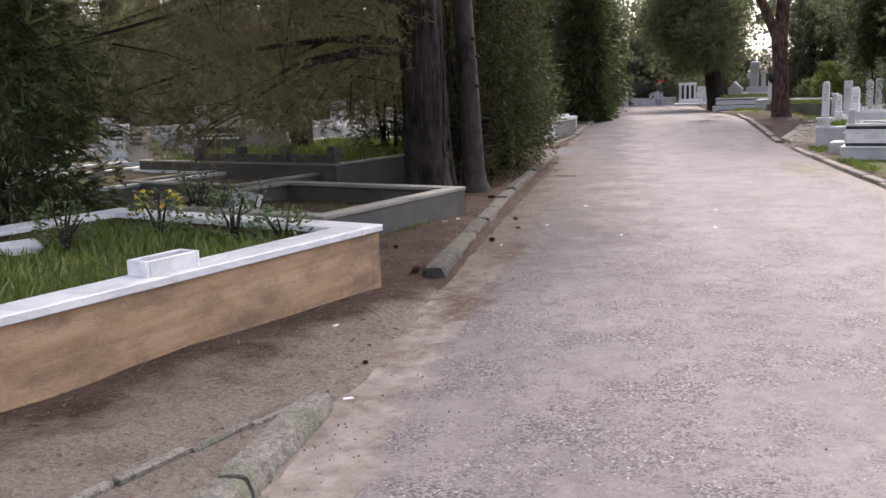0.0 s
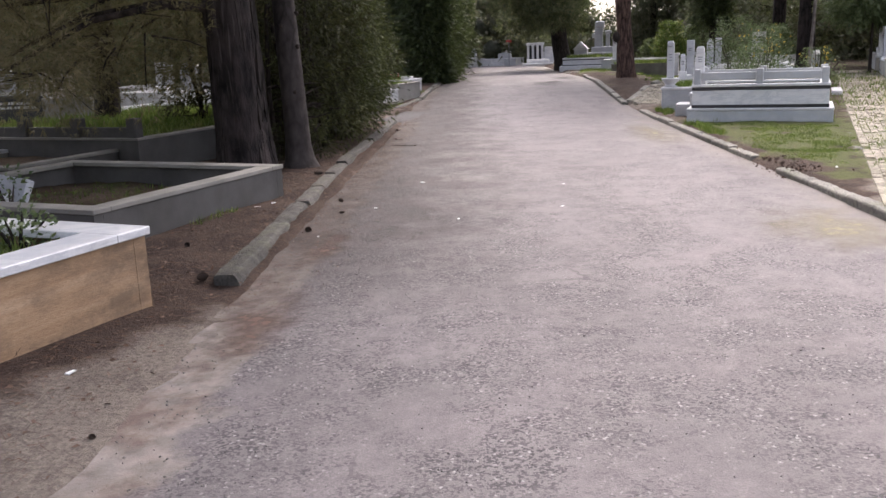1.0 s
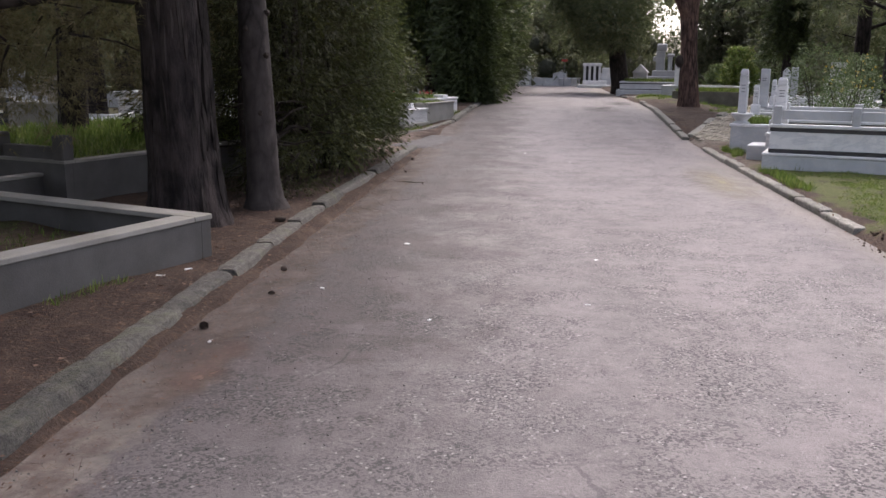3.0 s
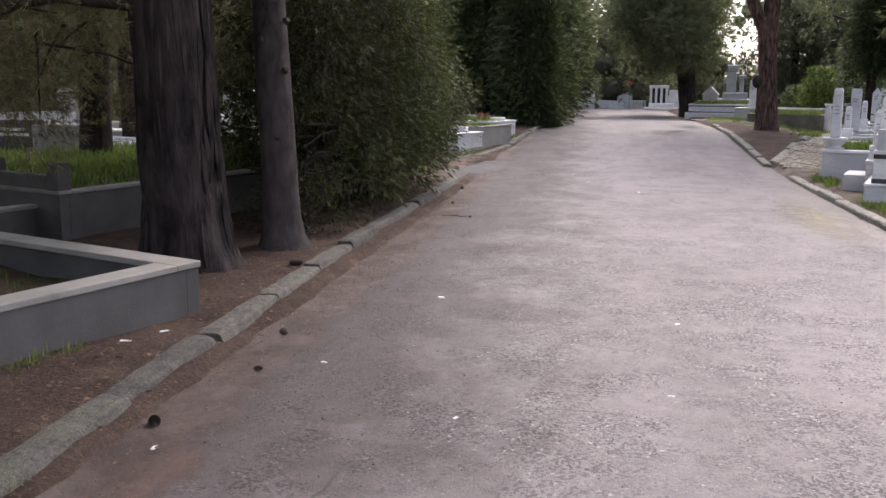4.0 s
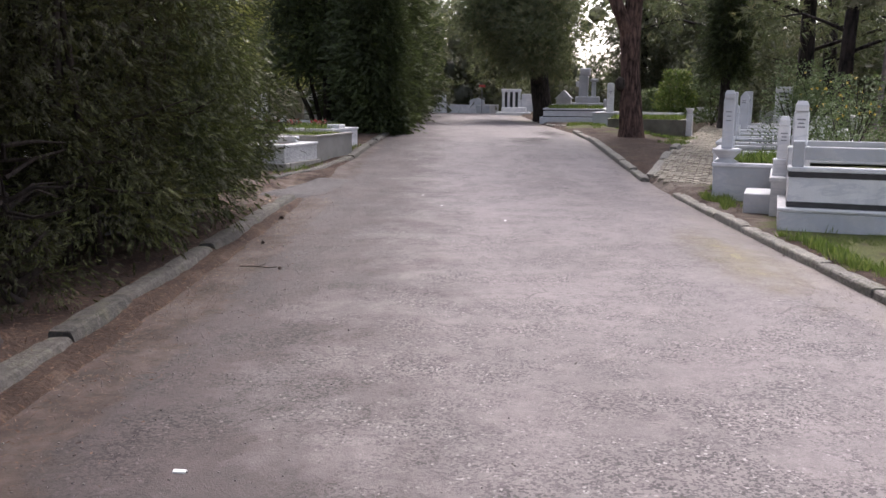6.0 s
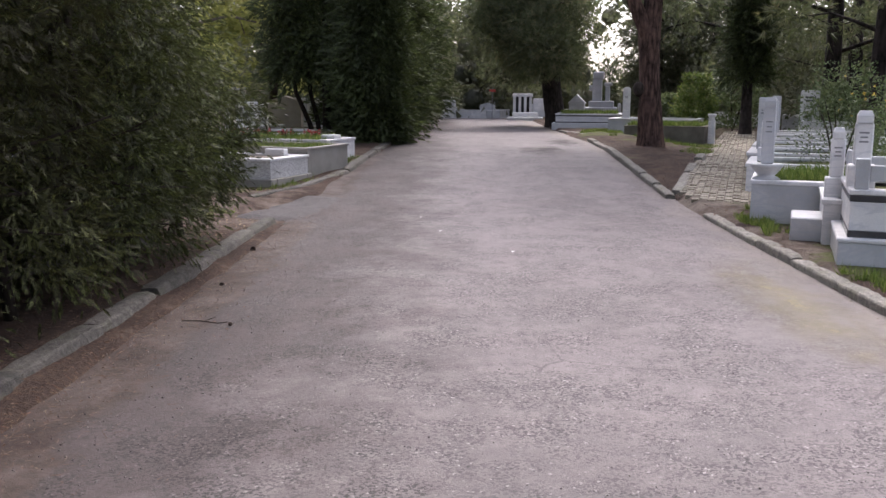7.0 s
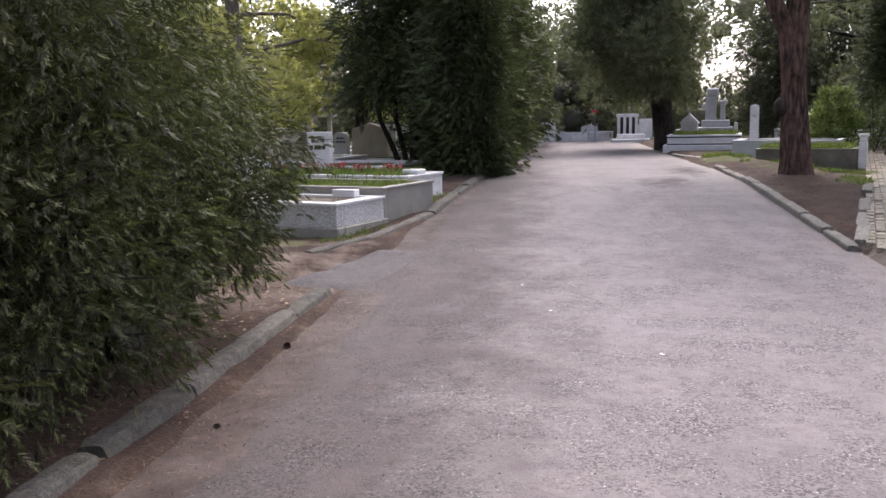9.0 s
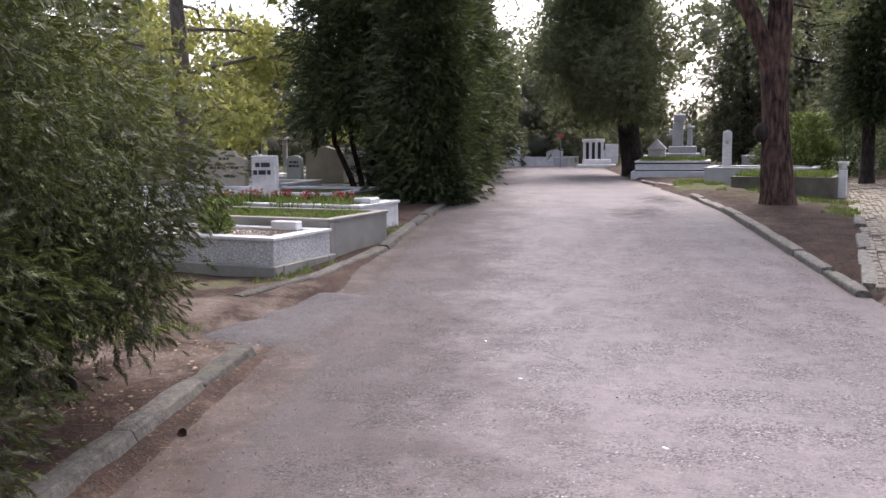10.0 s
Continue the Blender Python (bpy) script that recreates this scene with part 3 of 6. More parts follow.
def plume_template(pairs=4, seed=9):
    """A drooping flat branchlet with slender side fingers, one long, growing along +y."""
    r = random.Random(seed)
    v, f = [], []
    for i in range(2 * pairs + 1):
        t = 0.08 + 0.84 * (i // 2) / pairs
        side = 0 if i == 2 * pairs else (-1 if i % 2 else 1)
        foot = Vector((0, t * 0.75, -0.16 * t * t))
        tip = foot + Vector((side * r.uniform(0.08, 0.26) * (1 - 0.35 * t), r.uniform(0.30, 0.52) * (1 - 0.3 * t), r.uniform(-0.22, 0.10)))
        w = Vector((0.045, -0.02 * side, 0.03)) if side else Vector((0.05, 0, 0.02))
        k = len(v)
        v += [tuple(foot - w), tuple(foot + w), tuple(tip)]
        f.append((k, k + 1, k + 2))
    return v, f


PLUME = plume_template()
SPRAY, TUFT, LEAF, CLUMP = spray_template(5, 0), tuft_template(7, 3, 0.055), leaf_template(), clump_template()
FAN = spray_template(6, 2)
BRUSH = tuft_template(7, 8, 0.075)
FAR_CLUMP = clump_template(6, 5)


def fine_clump(seed=12, n=11):
    """Many small single leaves strewn through a ball, for distant trees."""
    r = random.Random(seed)
    v, f = [], []
    for _ in range(n):
        c = Vector((r.gauss(0, 0.5), r.gauss(0, 0.5), r.gauss(0, 0.45)))
        d = Vector((r.gauss(0, 1), r.gauss(0, 1), r.gauss(0, 0.7))).normalized() * r.uniform(0.25, 0.5)
        s = d.orthogonal().normalized() * r.uniform(0.09, 0.16)
        k = len(v)
        v += [tuple(c - s), tuple(c + s), tuple(c + d)]
        f.append((k, k + 1, k + 2))
    return v, f


FINE_CLUMP = fine_clump()


def lump_template(seed=4):
    """A rough dark heart for a distant crown."""
    r = random.Random(seed)
    bm = bmesh.new()
    bmesh.ops.create_icosphere(bm, subdivisions=1, radius=1.0)
    v = [tuple(q.co * r.uniform(0.75, 1.2)) for q in bm.verts]
    f = [tuple(q.index for q in p.verts) for p in bm.faces]
    bm.free()
    return v, f


LUMP = lump_template()

# ---- ground, road and paths ----
def axis_steps(fine_from, fine_to, step, far_from, far_to):
    out = list(np.arange(fine_from, fine_to + 1e-6, step))
    s, v = step, fine_to
    while v < far_to:
        s *= 1.35
        v += s
        out.append(min(v, far_to))
    s, v = step, fine_from
    while v > far_from:
        s *= 1.35
        v -= s
        out.insert(0, max(v, far_from))
    return np.array(out)


PATH_A = [(3.45, 8.9), (1.15, 24.0)]       # first brick path: start of its left edge; width and length
PATH_B = [(3.34, 21.3), (0.92, 22.0)]      # second brick path


def across(c, x, y, turn=GRID):
    """How far (x, y) lies along and to the right of a line that starts at c and runs with the graves."""
    s, k = math.sin(radians(turn)), math.cos(radians(turn))
    dx, dy = x - c[0], y - c[1]
    return dx * s + dy * k, dx * k - dy * s


def dust_here(x, y):
    """1 where the earth beside the road is pale and trodden."""
    v = 0.0
    if x < 0 and y < 7.4:
        v = 1.0 * smooth((x + 1.91 + (6.74 - y) * 0.38) / 0.75) * (1 - smooth((y - 6.6) / 0.8))
    for c, (width, length) in (PATH_A, PATH_B):
        u, n = across(c, x, y)
        if -0.5 < u < length and -0.1 < n < width + 0.1:
            return 0.9
    if x > 3 and 16.5 < y < 21.5:
        v = 0.55 * (1 - smooth((x - 3.7) / 0.4))
    if road_left(y) - 0.1 < x < 0 and y > 6.9:
        v = 0.10
    if x < -1.6 and 18.8 < y < 22.2:
        v = 0.42 * smooth((x + 3.6) / 0.8)
    return v


def sheet(name, xs, ys, height, material, mask=None):
    nx, ny = len(xs), len(ys)
    co = [(x, y, height(x, y)) for y in ys for x in xs]
    faces = [(j * nx + i, j * nx + i + 1, (j + 1) * nx + i + 1, (j + 1) * nx + i) for j in range(ny - 1) for i in range(nx - 1)]
    me = bpy.data.meshes.new(name)
    me.from_pydata(co, [], faces)
    if mask:
        at = me.attributes.new("grass", "FLOAT", "POINT")
        at.data.foreach_set("value", [mask(x, y) for x, y, _ in co])
        at = me.attributes.new("dust", "FLOAT", "POINT")
        at.data.foreach_set("value", [dust_here(x, y) for x, y, _ in co])
    return finish(name, me, material, None, "", True)


def grass_here(x, y):
    """0 bare soil, 1 grass."""
    v = 0.15
    if x > road_right(y) + 0.1:
        v = 0.50 if y < 21 else 0.42
        if x < road_right(y) + 0.6:
            v = 0.30
        if 10.6 < y < 17.5 and x < 6.0:
            v = 0.66 if x > 3.75 else 0.42
        if 10.9 < y < 12.2 and x < 3.9:
            v = 0.15
        if 22 < y < 29.5 and x < 5.2:
            v = 0.28
        if 32 < y < 36 and x < 6:
            v = 0.6
    if x < -2.2 and y > 21.5:
        v = 0.45
    if x < -6:
        v = 0.55
    if abs(x) > 25 or y > 60 or y < -10:
        v = 0.6
    return v


ground_xs = np.unique(np.round(np.concatenate([axis_steps(-9, 13, 0.22, -600, 600), np.arange(-1.75, -0.65, 0.06)]), 3))
ground = sheet("ground", ground_xs, axis_steps(1, 48, 0.22, -300, 900), land, SOIL, grass_here)
tagged(ground, "bare earth strewn with pine needles and patchy grass", "ground", kind="structure")


def road_height(x, y):
    n = 0.012 * noise.noise((x * 0.7, y * 0.45, 7)) + 0.006 * noise.noise((x * 2.5, y * 2.5, 9))
    edge = min(x - road_left(y), road_right(y) - x)
    return G(x, y) + n - 0.03 * (1 - smooth((edge + 0.1) / 0.7))


road_me = bpy.data.meshes.new("road")
rows_y = axis_steps(-4, 48, 0.3, -60, 140)
across_n = 36
verts, faces = [], []
for y in rows_y:
    l, r = road_left(y) - 0.05, road_right(y) + 0.05
    for i in range(across_n):
        x = l + (r - l) * i / (across_n - 1)
        verts.append((x, y, road_height(x, y)))
for j in range(len(rows_y) - 1):
    for i in range(across_n - 1):
        a = j * across_n + i
        faces.append((a, a + 1, a + across_n + 1, a + across_n))
road_me.from_pydata(verts, [], faces)
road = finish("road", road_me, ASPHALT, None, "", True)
tagged(road, "worn pale grey asphalt road with dusty edges", "road", kind="structure")

# the lane that leaves the road to the left, past the hedge
lane_me = bpy.data.meshes.new("side_lane")
verts, faces = [], []
for j in range(24):
    for i in range(15):
        x, y = along((-1.05, 19.62), j * 0.095, -i * 0.095, 17)
        verts.append((x + 0.03 * noise.noise((x * 3, y * 3, 1)), y, G(x, y) + 0.008 * noise.noise((x * 2, y * 2, 4)) - 0.034 + 0.024 * smooth((i - 2) / 5) - 0.06 * (1 - smooth(min(j, 23 - j) / 3)) - 0.07 * smooth((i - 11.5 + 1.6 * noise.noise((x * 4, y * 4, 6))) / 3)))
for j in range(23):
    for i in range(14):
        a = j * 15 + i
        faces.append((a + 1, a, a + 15, a + 16))
lane_me.from_pydata(verts, [], faces)
lane = finish("road_lane", lane_me, LANE, None, "", True)
tagged(lane, "short asphalt apron between the hedge and the graves", "lane", kind="structure")

def road_skin(name, label, x, y, rx, ry, mat, seed):
    co, fa, cover = [], [], []
    for j in range(13):
        for i in range(13):
            u, v = i / 6 - 1, j / 6 - 1
            px, py = x + u * rx, y + v * ry
            co.append((px, py, road_height(px, py) + 0.005))
            cover.append(max(0.0, 1.0 - math.hypot(u, v)) * 1.1)
    for j in range(12):
        for i in range(12):
            k = j * 13 + i
            fa.append((k, k + 1, k + 14, k + 13))
    me = bpy.data.meshes.new(name)
    me.from_pydata(co, [], fa)
    me.attributes.new("cover", "FLOAT", "POINT").data.foreach_set("value", cover)
    return tagged(finish(name, me, mat), label, "road patch", "road patches", "stuff")


for k, (x, y, rx, ry) in enumerate(((2.78, 30.2, 0.75, 2.6), (2.1, 27.6, 0.8, 1.6))):
    road_skin("road_patch", "dark crumbled patch in the asphalt", x, y, rx, ry, CRUMBLED, k)
for k, (x, y, rx, ry) in enumerate(((2.85, 8.5, 0.85, 1.4), (2.85, 15.8, 0.6, 2.6))):
    road_skin("sand_patch", "pale yellow sand washed onto the asphalt", x, y, rx, ry, SAND, 30 + k)

for k, (x, y, rx, ry) in enumerate(((-1.20, 6.4, 0.42, 1.1), (-1.12, 8.3, 0.26, 1.0))):
    road_skin("earth_patch", "reddish earth trodden onto the edge of the asphalt", x, y, rx, ry, RED_EARTH, 60 + k)

# kerbs: single stones, four worn shapes
SHADED_KERB_MESHES = []
KERB_OUTLINE = [(-0.094, -0.16), (-0.096, 0.046), (-0.084, 0.060), (-0.02, 0.064), (0.052, 0.062), (0.072, 0.050), (0.096, -0.005), (0.104, -0.16)]
for k in range(4):
    bm = bmesh.new()
    rings = []
    for s in range(13):
        y = -0.4775 + 0.955 * s / 12
        end = (0.90, 0.985)[min(s, 12 - s)] if min(s, 12 - s) < 2 else 1.0
        chip = 0.030 * max(0.0, noise.noise((k * 7.3, y * 6, 1)) - 0.12) + 0.022 * max(0.0, noise.noise((k * 3.3, y * 15, 4)) - 0.1)
        ring = []
        for x, z in KERB_OUTLINE:
            top_ = z > -0.05
            ring.append(bm.verts.new((x * end + (0.008 * noise.noise((x * 9, y * 9, k * 3.1)) - (chip if x > 0.04 else 0) if top_ else 0.0), y + 0.012 * noise.noise((x * 14, z * 14, k * 5 + s)), z * (end if z > 0 else 1) + (0.009 * noise.noise((x * 12 + k, y * 11, z * 4)) - (chip if x > 0.04 else 0.3 * chip) if z > 0 else 0.0))))
        rings.append(ring)
    for p, q in zip(rings, rings[1:]):
        for i in range(7):
            bm.faces.new((p[i], p[i + 1], q[i + 1], q[i]))
    bm.faces.new(rings[0])
    bm.faces.new(rings[-1])
    bmesh.ops.recalc_face_normals(bm, faces=bm.faces)
    me = bpy.data.meshes.new("kerb_stone")
    bm.to_mesh(me)
    bm.free()
    me.materials.append(SHADED_KERB)
    SHADED_KERB_MESHES.append(me)
LIT_KERB_MESHES = [me.copy() for me in SHADED_KERB_MESHES]
for me in LIT_KERB_MESHES:
    me.materials[0] = LIT_KERB


def kerb_run(parent, points, gap=0.024, rise=0.0, skip=(), wide=0.86, shade=None):
    """Kerb stones end to end along a line."""
    random.seed(len(points) * 7 + int(points[0][1] * 10))
    pts = [Vector(p) for p in points]
    total = sum((b - a).length for a, b in zip(pts, pts[1:]))

    def at(s):
        for a, b in zip(pts, pts[1:]):
            if s <= (b - a).length:
                return a.lerp(b, s / (b - a).length)
            s -= (b - a).length
        return pts[-1]
    n = max(1, round(total / 0.98))
    step = total / n
    for i in range(n):
        p, q = at(i * step), at((i + 1) * step)
        mid = (p + q) / 2
        if any(lo < mid.y < hi for lo, hi in skip):
            continue
        # left stones get the shaded tone, right stones the lit one
        ob = new("kerb_stone", (shade or (SHADED_KERB_MESHES if mid.x < 0 else LIT_KERB_MESHES))[random.randrange(4)])
        ob.parent = parent
        d = q - p
        turn = -math.degrees(math.atan2(d.x, d.y)) + random.uniform(-0.6, 0.6)
        tilt = math.degrees(math.atan2(G(q.x, q.y) - G(p.x, p.y), d.length))
        m = pose(mid.x + random.uniform(-0.008, 0.008), mid.y, G(mid.x, mid.y) + rise + random.uniform(-0.015, 0.012), tilt + random.uniform(-0.8, 0.8), random.uniform(-1.8, 1.8), turn)
        ob.matrix_basis = m @ Matrix.Diagonal((wide, (d.length - gap) / 0.955, 1, 1))


kerb_left = tagged(new("kerb_left"), "mossy concrete kerb stones with open joints along the road", "kerb", kind="structure")
kerb_run(kerb_left, [(-1.50, -3.6), (-1.52, 4.2)], rise=0.005, shade=LIT_KERB_MESHES)
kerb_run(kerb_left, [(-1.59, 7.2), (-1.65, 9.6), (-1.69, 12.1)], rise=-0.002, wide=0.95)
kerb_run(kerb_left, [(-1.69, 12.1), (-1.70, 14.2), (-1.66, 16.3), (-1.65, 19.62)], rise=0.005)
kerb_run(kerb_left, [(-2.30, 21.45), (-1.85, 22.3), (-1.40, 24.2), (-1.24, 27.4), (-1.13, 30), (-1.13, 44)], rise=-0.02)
kerb_right = tagged(new("kerb_right"), "worn concrete kerb stones along the grass verge", "kerb", kind="structure")
kerb_run(kerb_right, [(3.46, -3.0), (3.46, 20.3)], rise=-0.02, skip=((11.2, 12.2),))
kerb_run(kerb_right, [(3.34, 21.75), (3.42, 27.0), (3.50, 31.0)], rise=-0.012)
kerb_run(kerb_right, [(3.46, 21.95), (4.40, 24.8), (5.0, 26.6)], rise=0.02, skip=((24.4, 25.6),))
kerb_run(kerb_right, [(3.72, 33.5), (4.05, 43.0)], rise=0.0)
kerb_run(kerb_right, [(4.78, 12.75), (5.62, 15.3)], rise=-0.015, skip=((13.4, 14.6),))


# ---- plants ----
def crown_mesh(rng, n, template, size, x, y, z0, z1, radius, shape, droop, core=0.45, lumps=0.35, seed=0, low=1.0):
    """Leaf sprays through a crown: shape(h) gives the outline from its foot (0) to its top (1)."""
    h = rng.uniform(0, 1, n * 2) ** low
    a = rng.uniform(0, 2 * math.pi, n * 2)
    r = np.array([shape(v) for v in h]) * radius
    lump = np.array([noise.noise((math.cos(b) * 1.6 + seed, math.sin(b) * 1.6, v * (z1 - z0) * 0.8 + seed)) + 0.6 * noise.noise((math.cos(b) * 4 + seed, math.sin(b) * 4, v * (z1 - z0) * 2.2)) for b, v in zip(a, h)])
    keep = (lump > -0.55) & (rng.uniform(0, 1, n * 2) < np.maximum(r / radius, 0.12))
    h, a, r, lump = h[keep][:n], a[keep][:n], r[keep][:n], lump[keep][:n]
    m = len(h)
    d = r * (1 + lumps * lump) * (core + (1 - core) * np.sqrt(rng.uniform(0, 1, m)))
    out = np.stack([np.cos(a), np.sin(a), np.zeros(m)], 1)
    p = out * d[:, None] + np.stack([np.full(m, x), np.full(m, y), z0 + h * (z1 - z0)], 1)
    way = out + np.stack([np.zeros(m), np.zeros(m), np.full(m, droop)], 1) + rng.normal(0, 0.45, (m, 3))
    s = size * rng.uniform(0.6, 1.25, m)
    return scatter_mesh("crown", *template, p, frames_along(way, rng), s[:, None])


def tuft_crown(rng, tufts, per, size, x, y, z0, z1, radius, shape, droop, spread, seed=0, low=1.0, holes=-0.22):
    """Branchlets gathered in tufts over a crown, with hollows between them."""
    n = tufts * 3
    h = rng.uniform(0, 1, n) ** low
    a = rng.uniform(0, 2 * math.pi, n)
    r = np.array([shape(v) for v in h]) * radius
    lump = np.array([noise.noise((math.cos(b) * 1.5 + seed, math.sin(b) * 1.5, v * (z1 - z0) * 0.9 + seed)) + 0.6 * noise.noise((math.cos(b) * 3.6 + seed, math.sin(b) * 3.6, v * (z1 - z0) * 2.4)) for b, v in zip(a, h)])
    keep = (lump > holes) & (rng.uniform(0, 1, n) < np.maximum(r / radius, 0.15))
    h, a, r, lump = (q[keep][:tufts] for q in (h, a, r, lump))
    m = len(h)
    d = r * (1 + 0.42 * lump) * (0.5 + 0.5 * np.sqrt(rng.uniform(0, 1, m)))
    out = np.stack([np.cos(a), np.sin(a), np.zeros(m)], 1)
    heads = out * d[:, None] + np.stack([np.full(m, x), np.full(m, y), z0 + h * (z1 - z0)], 1)
    big = rng.uniform(0.65, 1.35, m)
    k = np.repeat(np.arange(m), per)
    off = rng.normal(0, 1, (m * per, 3))
    p = heads[k] + off * (spread * big[k])[:, None] + out[k] * (spread * 0.5)
    way = out[k] * 0.7 + off * 0.45 + [0, 0, droop] + rng.normal(0, 0.22, (m * per, 3))
    return scatter_mesh("crown", *PLUME, p, frames_along(way, rng, 1.1), (size * big[k] * rng.uniform(0.6, 1.2, m * per))[:, None])


def thuja(x, y, height, radius, seed, n=5200, size=0.15, foot=0.35, mat=None, stems=3, label=""):
    rng = np.random.default_rng(seed)
    random.seed(seed)
    g = land(x, y)
    top = new("thuja_bush")
    tagged(top, label or "tall dark green thuja bush behind the kerb", "bush", "hedge of thuja bushes")
    for k in range(stems):
        b = bmesh.new()
        ax, ay = x + random.uniform(-0.12, 0.12), y + random.uniform(-0.12, 0.12)
        pts, rad = [], []
        dx, dy = random.uniform(-0.35, 0.35), random.uniform(-0.35, 0.35)
        for i in range(7):
            f = i / 6
            pts.append((ax + dx * f + 0.09 * math.sin(6 * f + 2 * k), ay + dy * f + 0.09 * math.cos(5 * f + k), g - 0.05 + f * height * 0.8))
            rad.append(0.030 * (1.25 - f) if i else 0.044)
        tube(b, pts, rad, 8, 0.2, seed)
        part("stem", b, DARK_BARK, top, smooth_faces=True)
    b = bmesh.new()
    for k in range(16):
        aa, hh = random.uniform(0, 6.28), random.uniform(0.25, 1.0)
        q = Vector((x, y, g + hh))
        e = q + Vector((math.cos(aa), math.sin(aa), random.uniform(-0.2, 0.4))) * radius * random.uniform(0.6, 1.0)
        tube(b, [q, q.lerp(e, 0.5) + Vector((0, 0, random.uniform(-0.06, 0.08))), e], [0.018, 0.012, 0.004], 5)
    part("twig_spray", b, DARK_BARK, top, "bare brown twigs")
    outline = lambda v: (0.78 + 0.22 * math.sin(min(1, v * 2.4) * math.pi / 2)) * (1 - max(0, v - 0.45) / 0.56) ** 0.6
    me = crown_mesh(rng, n * 4, FAN, size * 0.95, x, y, g + foot + 0.25, g + height, radius * 0.66, outline, -0.6, 0.1, 0.5, seed, 1.5)
    finish("inner_crown", me, mat or THUJA, top)
    me = tuft_crown(rng, n, 26, size * 0.58, x, y, g + foot, g + height, radius * 0.94, outline, -0.4, 0.085, seed, 1.7, -0.12)
    finish("crown", me, mat or THUJA, top)
    return top


def conifer(name, label, x, y, height, radius, seed, n, size, foot, trunk, mat, bark_mat, template=None, droop=-0.1, group="", lean=(0, 0), shape=None, lumps=0.45):
    rng = np.random.default_rng(seed)
    g = land(x, y)
    top = tagged(new(name), label, "tree", group)
    b = bmesh.new()
    pts = [(x + lean[0] * f, y + lean[1] * f, g - 0.1 + f * height * 0.93) for f in (0, 0.02, 0.06, 0.14, 0.3, 0.5, 0.75, 1)]
    tube(b, pts, [trunk * v for v in (1.5, 1.28, 1.1, 1.0, 0.88, 0.7, 0.4, 0.08)], 12, 0.12, seed)
    part("trunk", b, bark_mat, top, smooth_faces=True)
    sh = shape or (lambda v: (0.75 + 0.25 * math.sin(min(1, v * 3) * math.pi / 2)) * (1 - v) ** 0.55)
    if template is None:
        me = crown_mesh(rng, n // 3, FAN, size * 1.7, x + lean[0] * 0.5, y + lean[1] * 0.5, g + foot, g + height, radius * 0.78, sh, droop, 0.0, 0.8, seed + 7)
        finish("inner_crown", me, mat, top)
    if template is None:
        me = tuft_crown(rng, n // 13, 18, size * 1.1, x + lean[0] * 0.5, y + lean[1] * 0.5, g + foot, g + height, radius, sh, droop, size * 0.9, seed, 1.25, -0.3)
    else:
        me = crown_mesh(rng, n, template, size, x + lean[0] * 0.5, y + lean[1] * 0.5, g + foot, g + height, radius, sh, droop, 0.3, lumps, seed)
    finish("crown", me, mat, top)
    return top


def pads_mesh(rng, pads, n, template, size, flat=0.45, droop=0.0):
    """Tufts gathered in pads (centre, radius) at the ends of limbs."""
    w = np.array([r ** 2 for _, r in pads])
    pick = rng.choice(len(pads), n, p=w / w.sum())
    c = np.array([tuple(p) for p, _ in pads])[pick]
    r = np.array([q for _, q in pads])[pick]
    d = rng.normal(0, 1, (n, 3))
    d /= np.linalg.norm(d, axis=1, keepdims=True)
    off = d * (r * rng.uniform(0.25, 1, n) ** 0.6)[:, None] * [1, 1, flat]
    way = d + [0, 0, 0.25 + droop] + rng.normal(0, 0.4, (n, 3))
    return scatter_mesh("crown", *template, c + off, frames_along(way, rng), (size * rng.uniform(0.6, 1.3, n))[:, None])


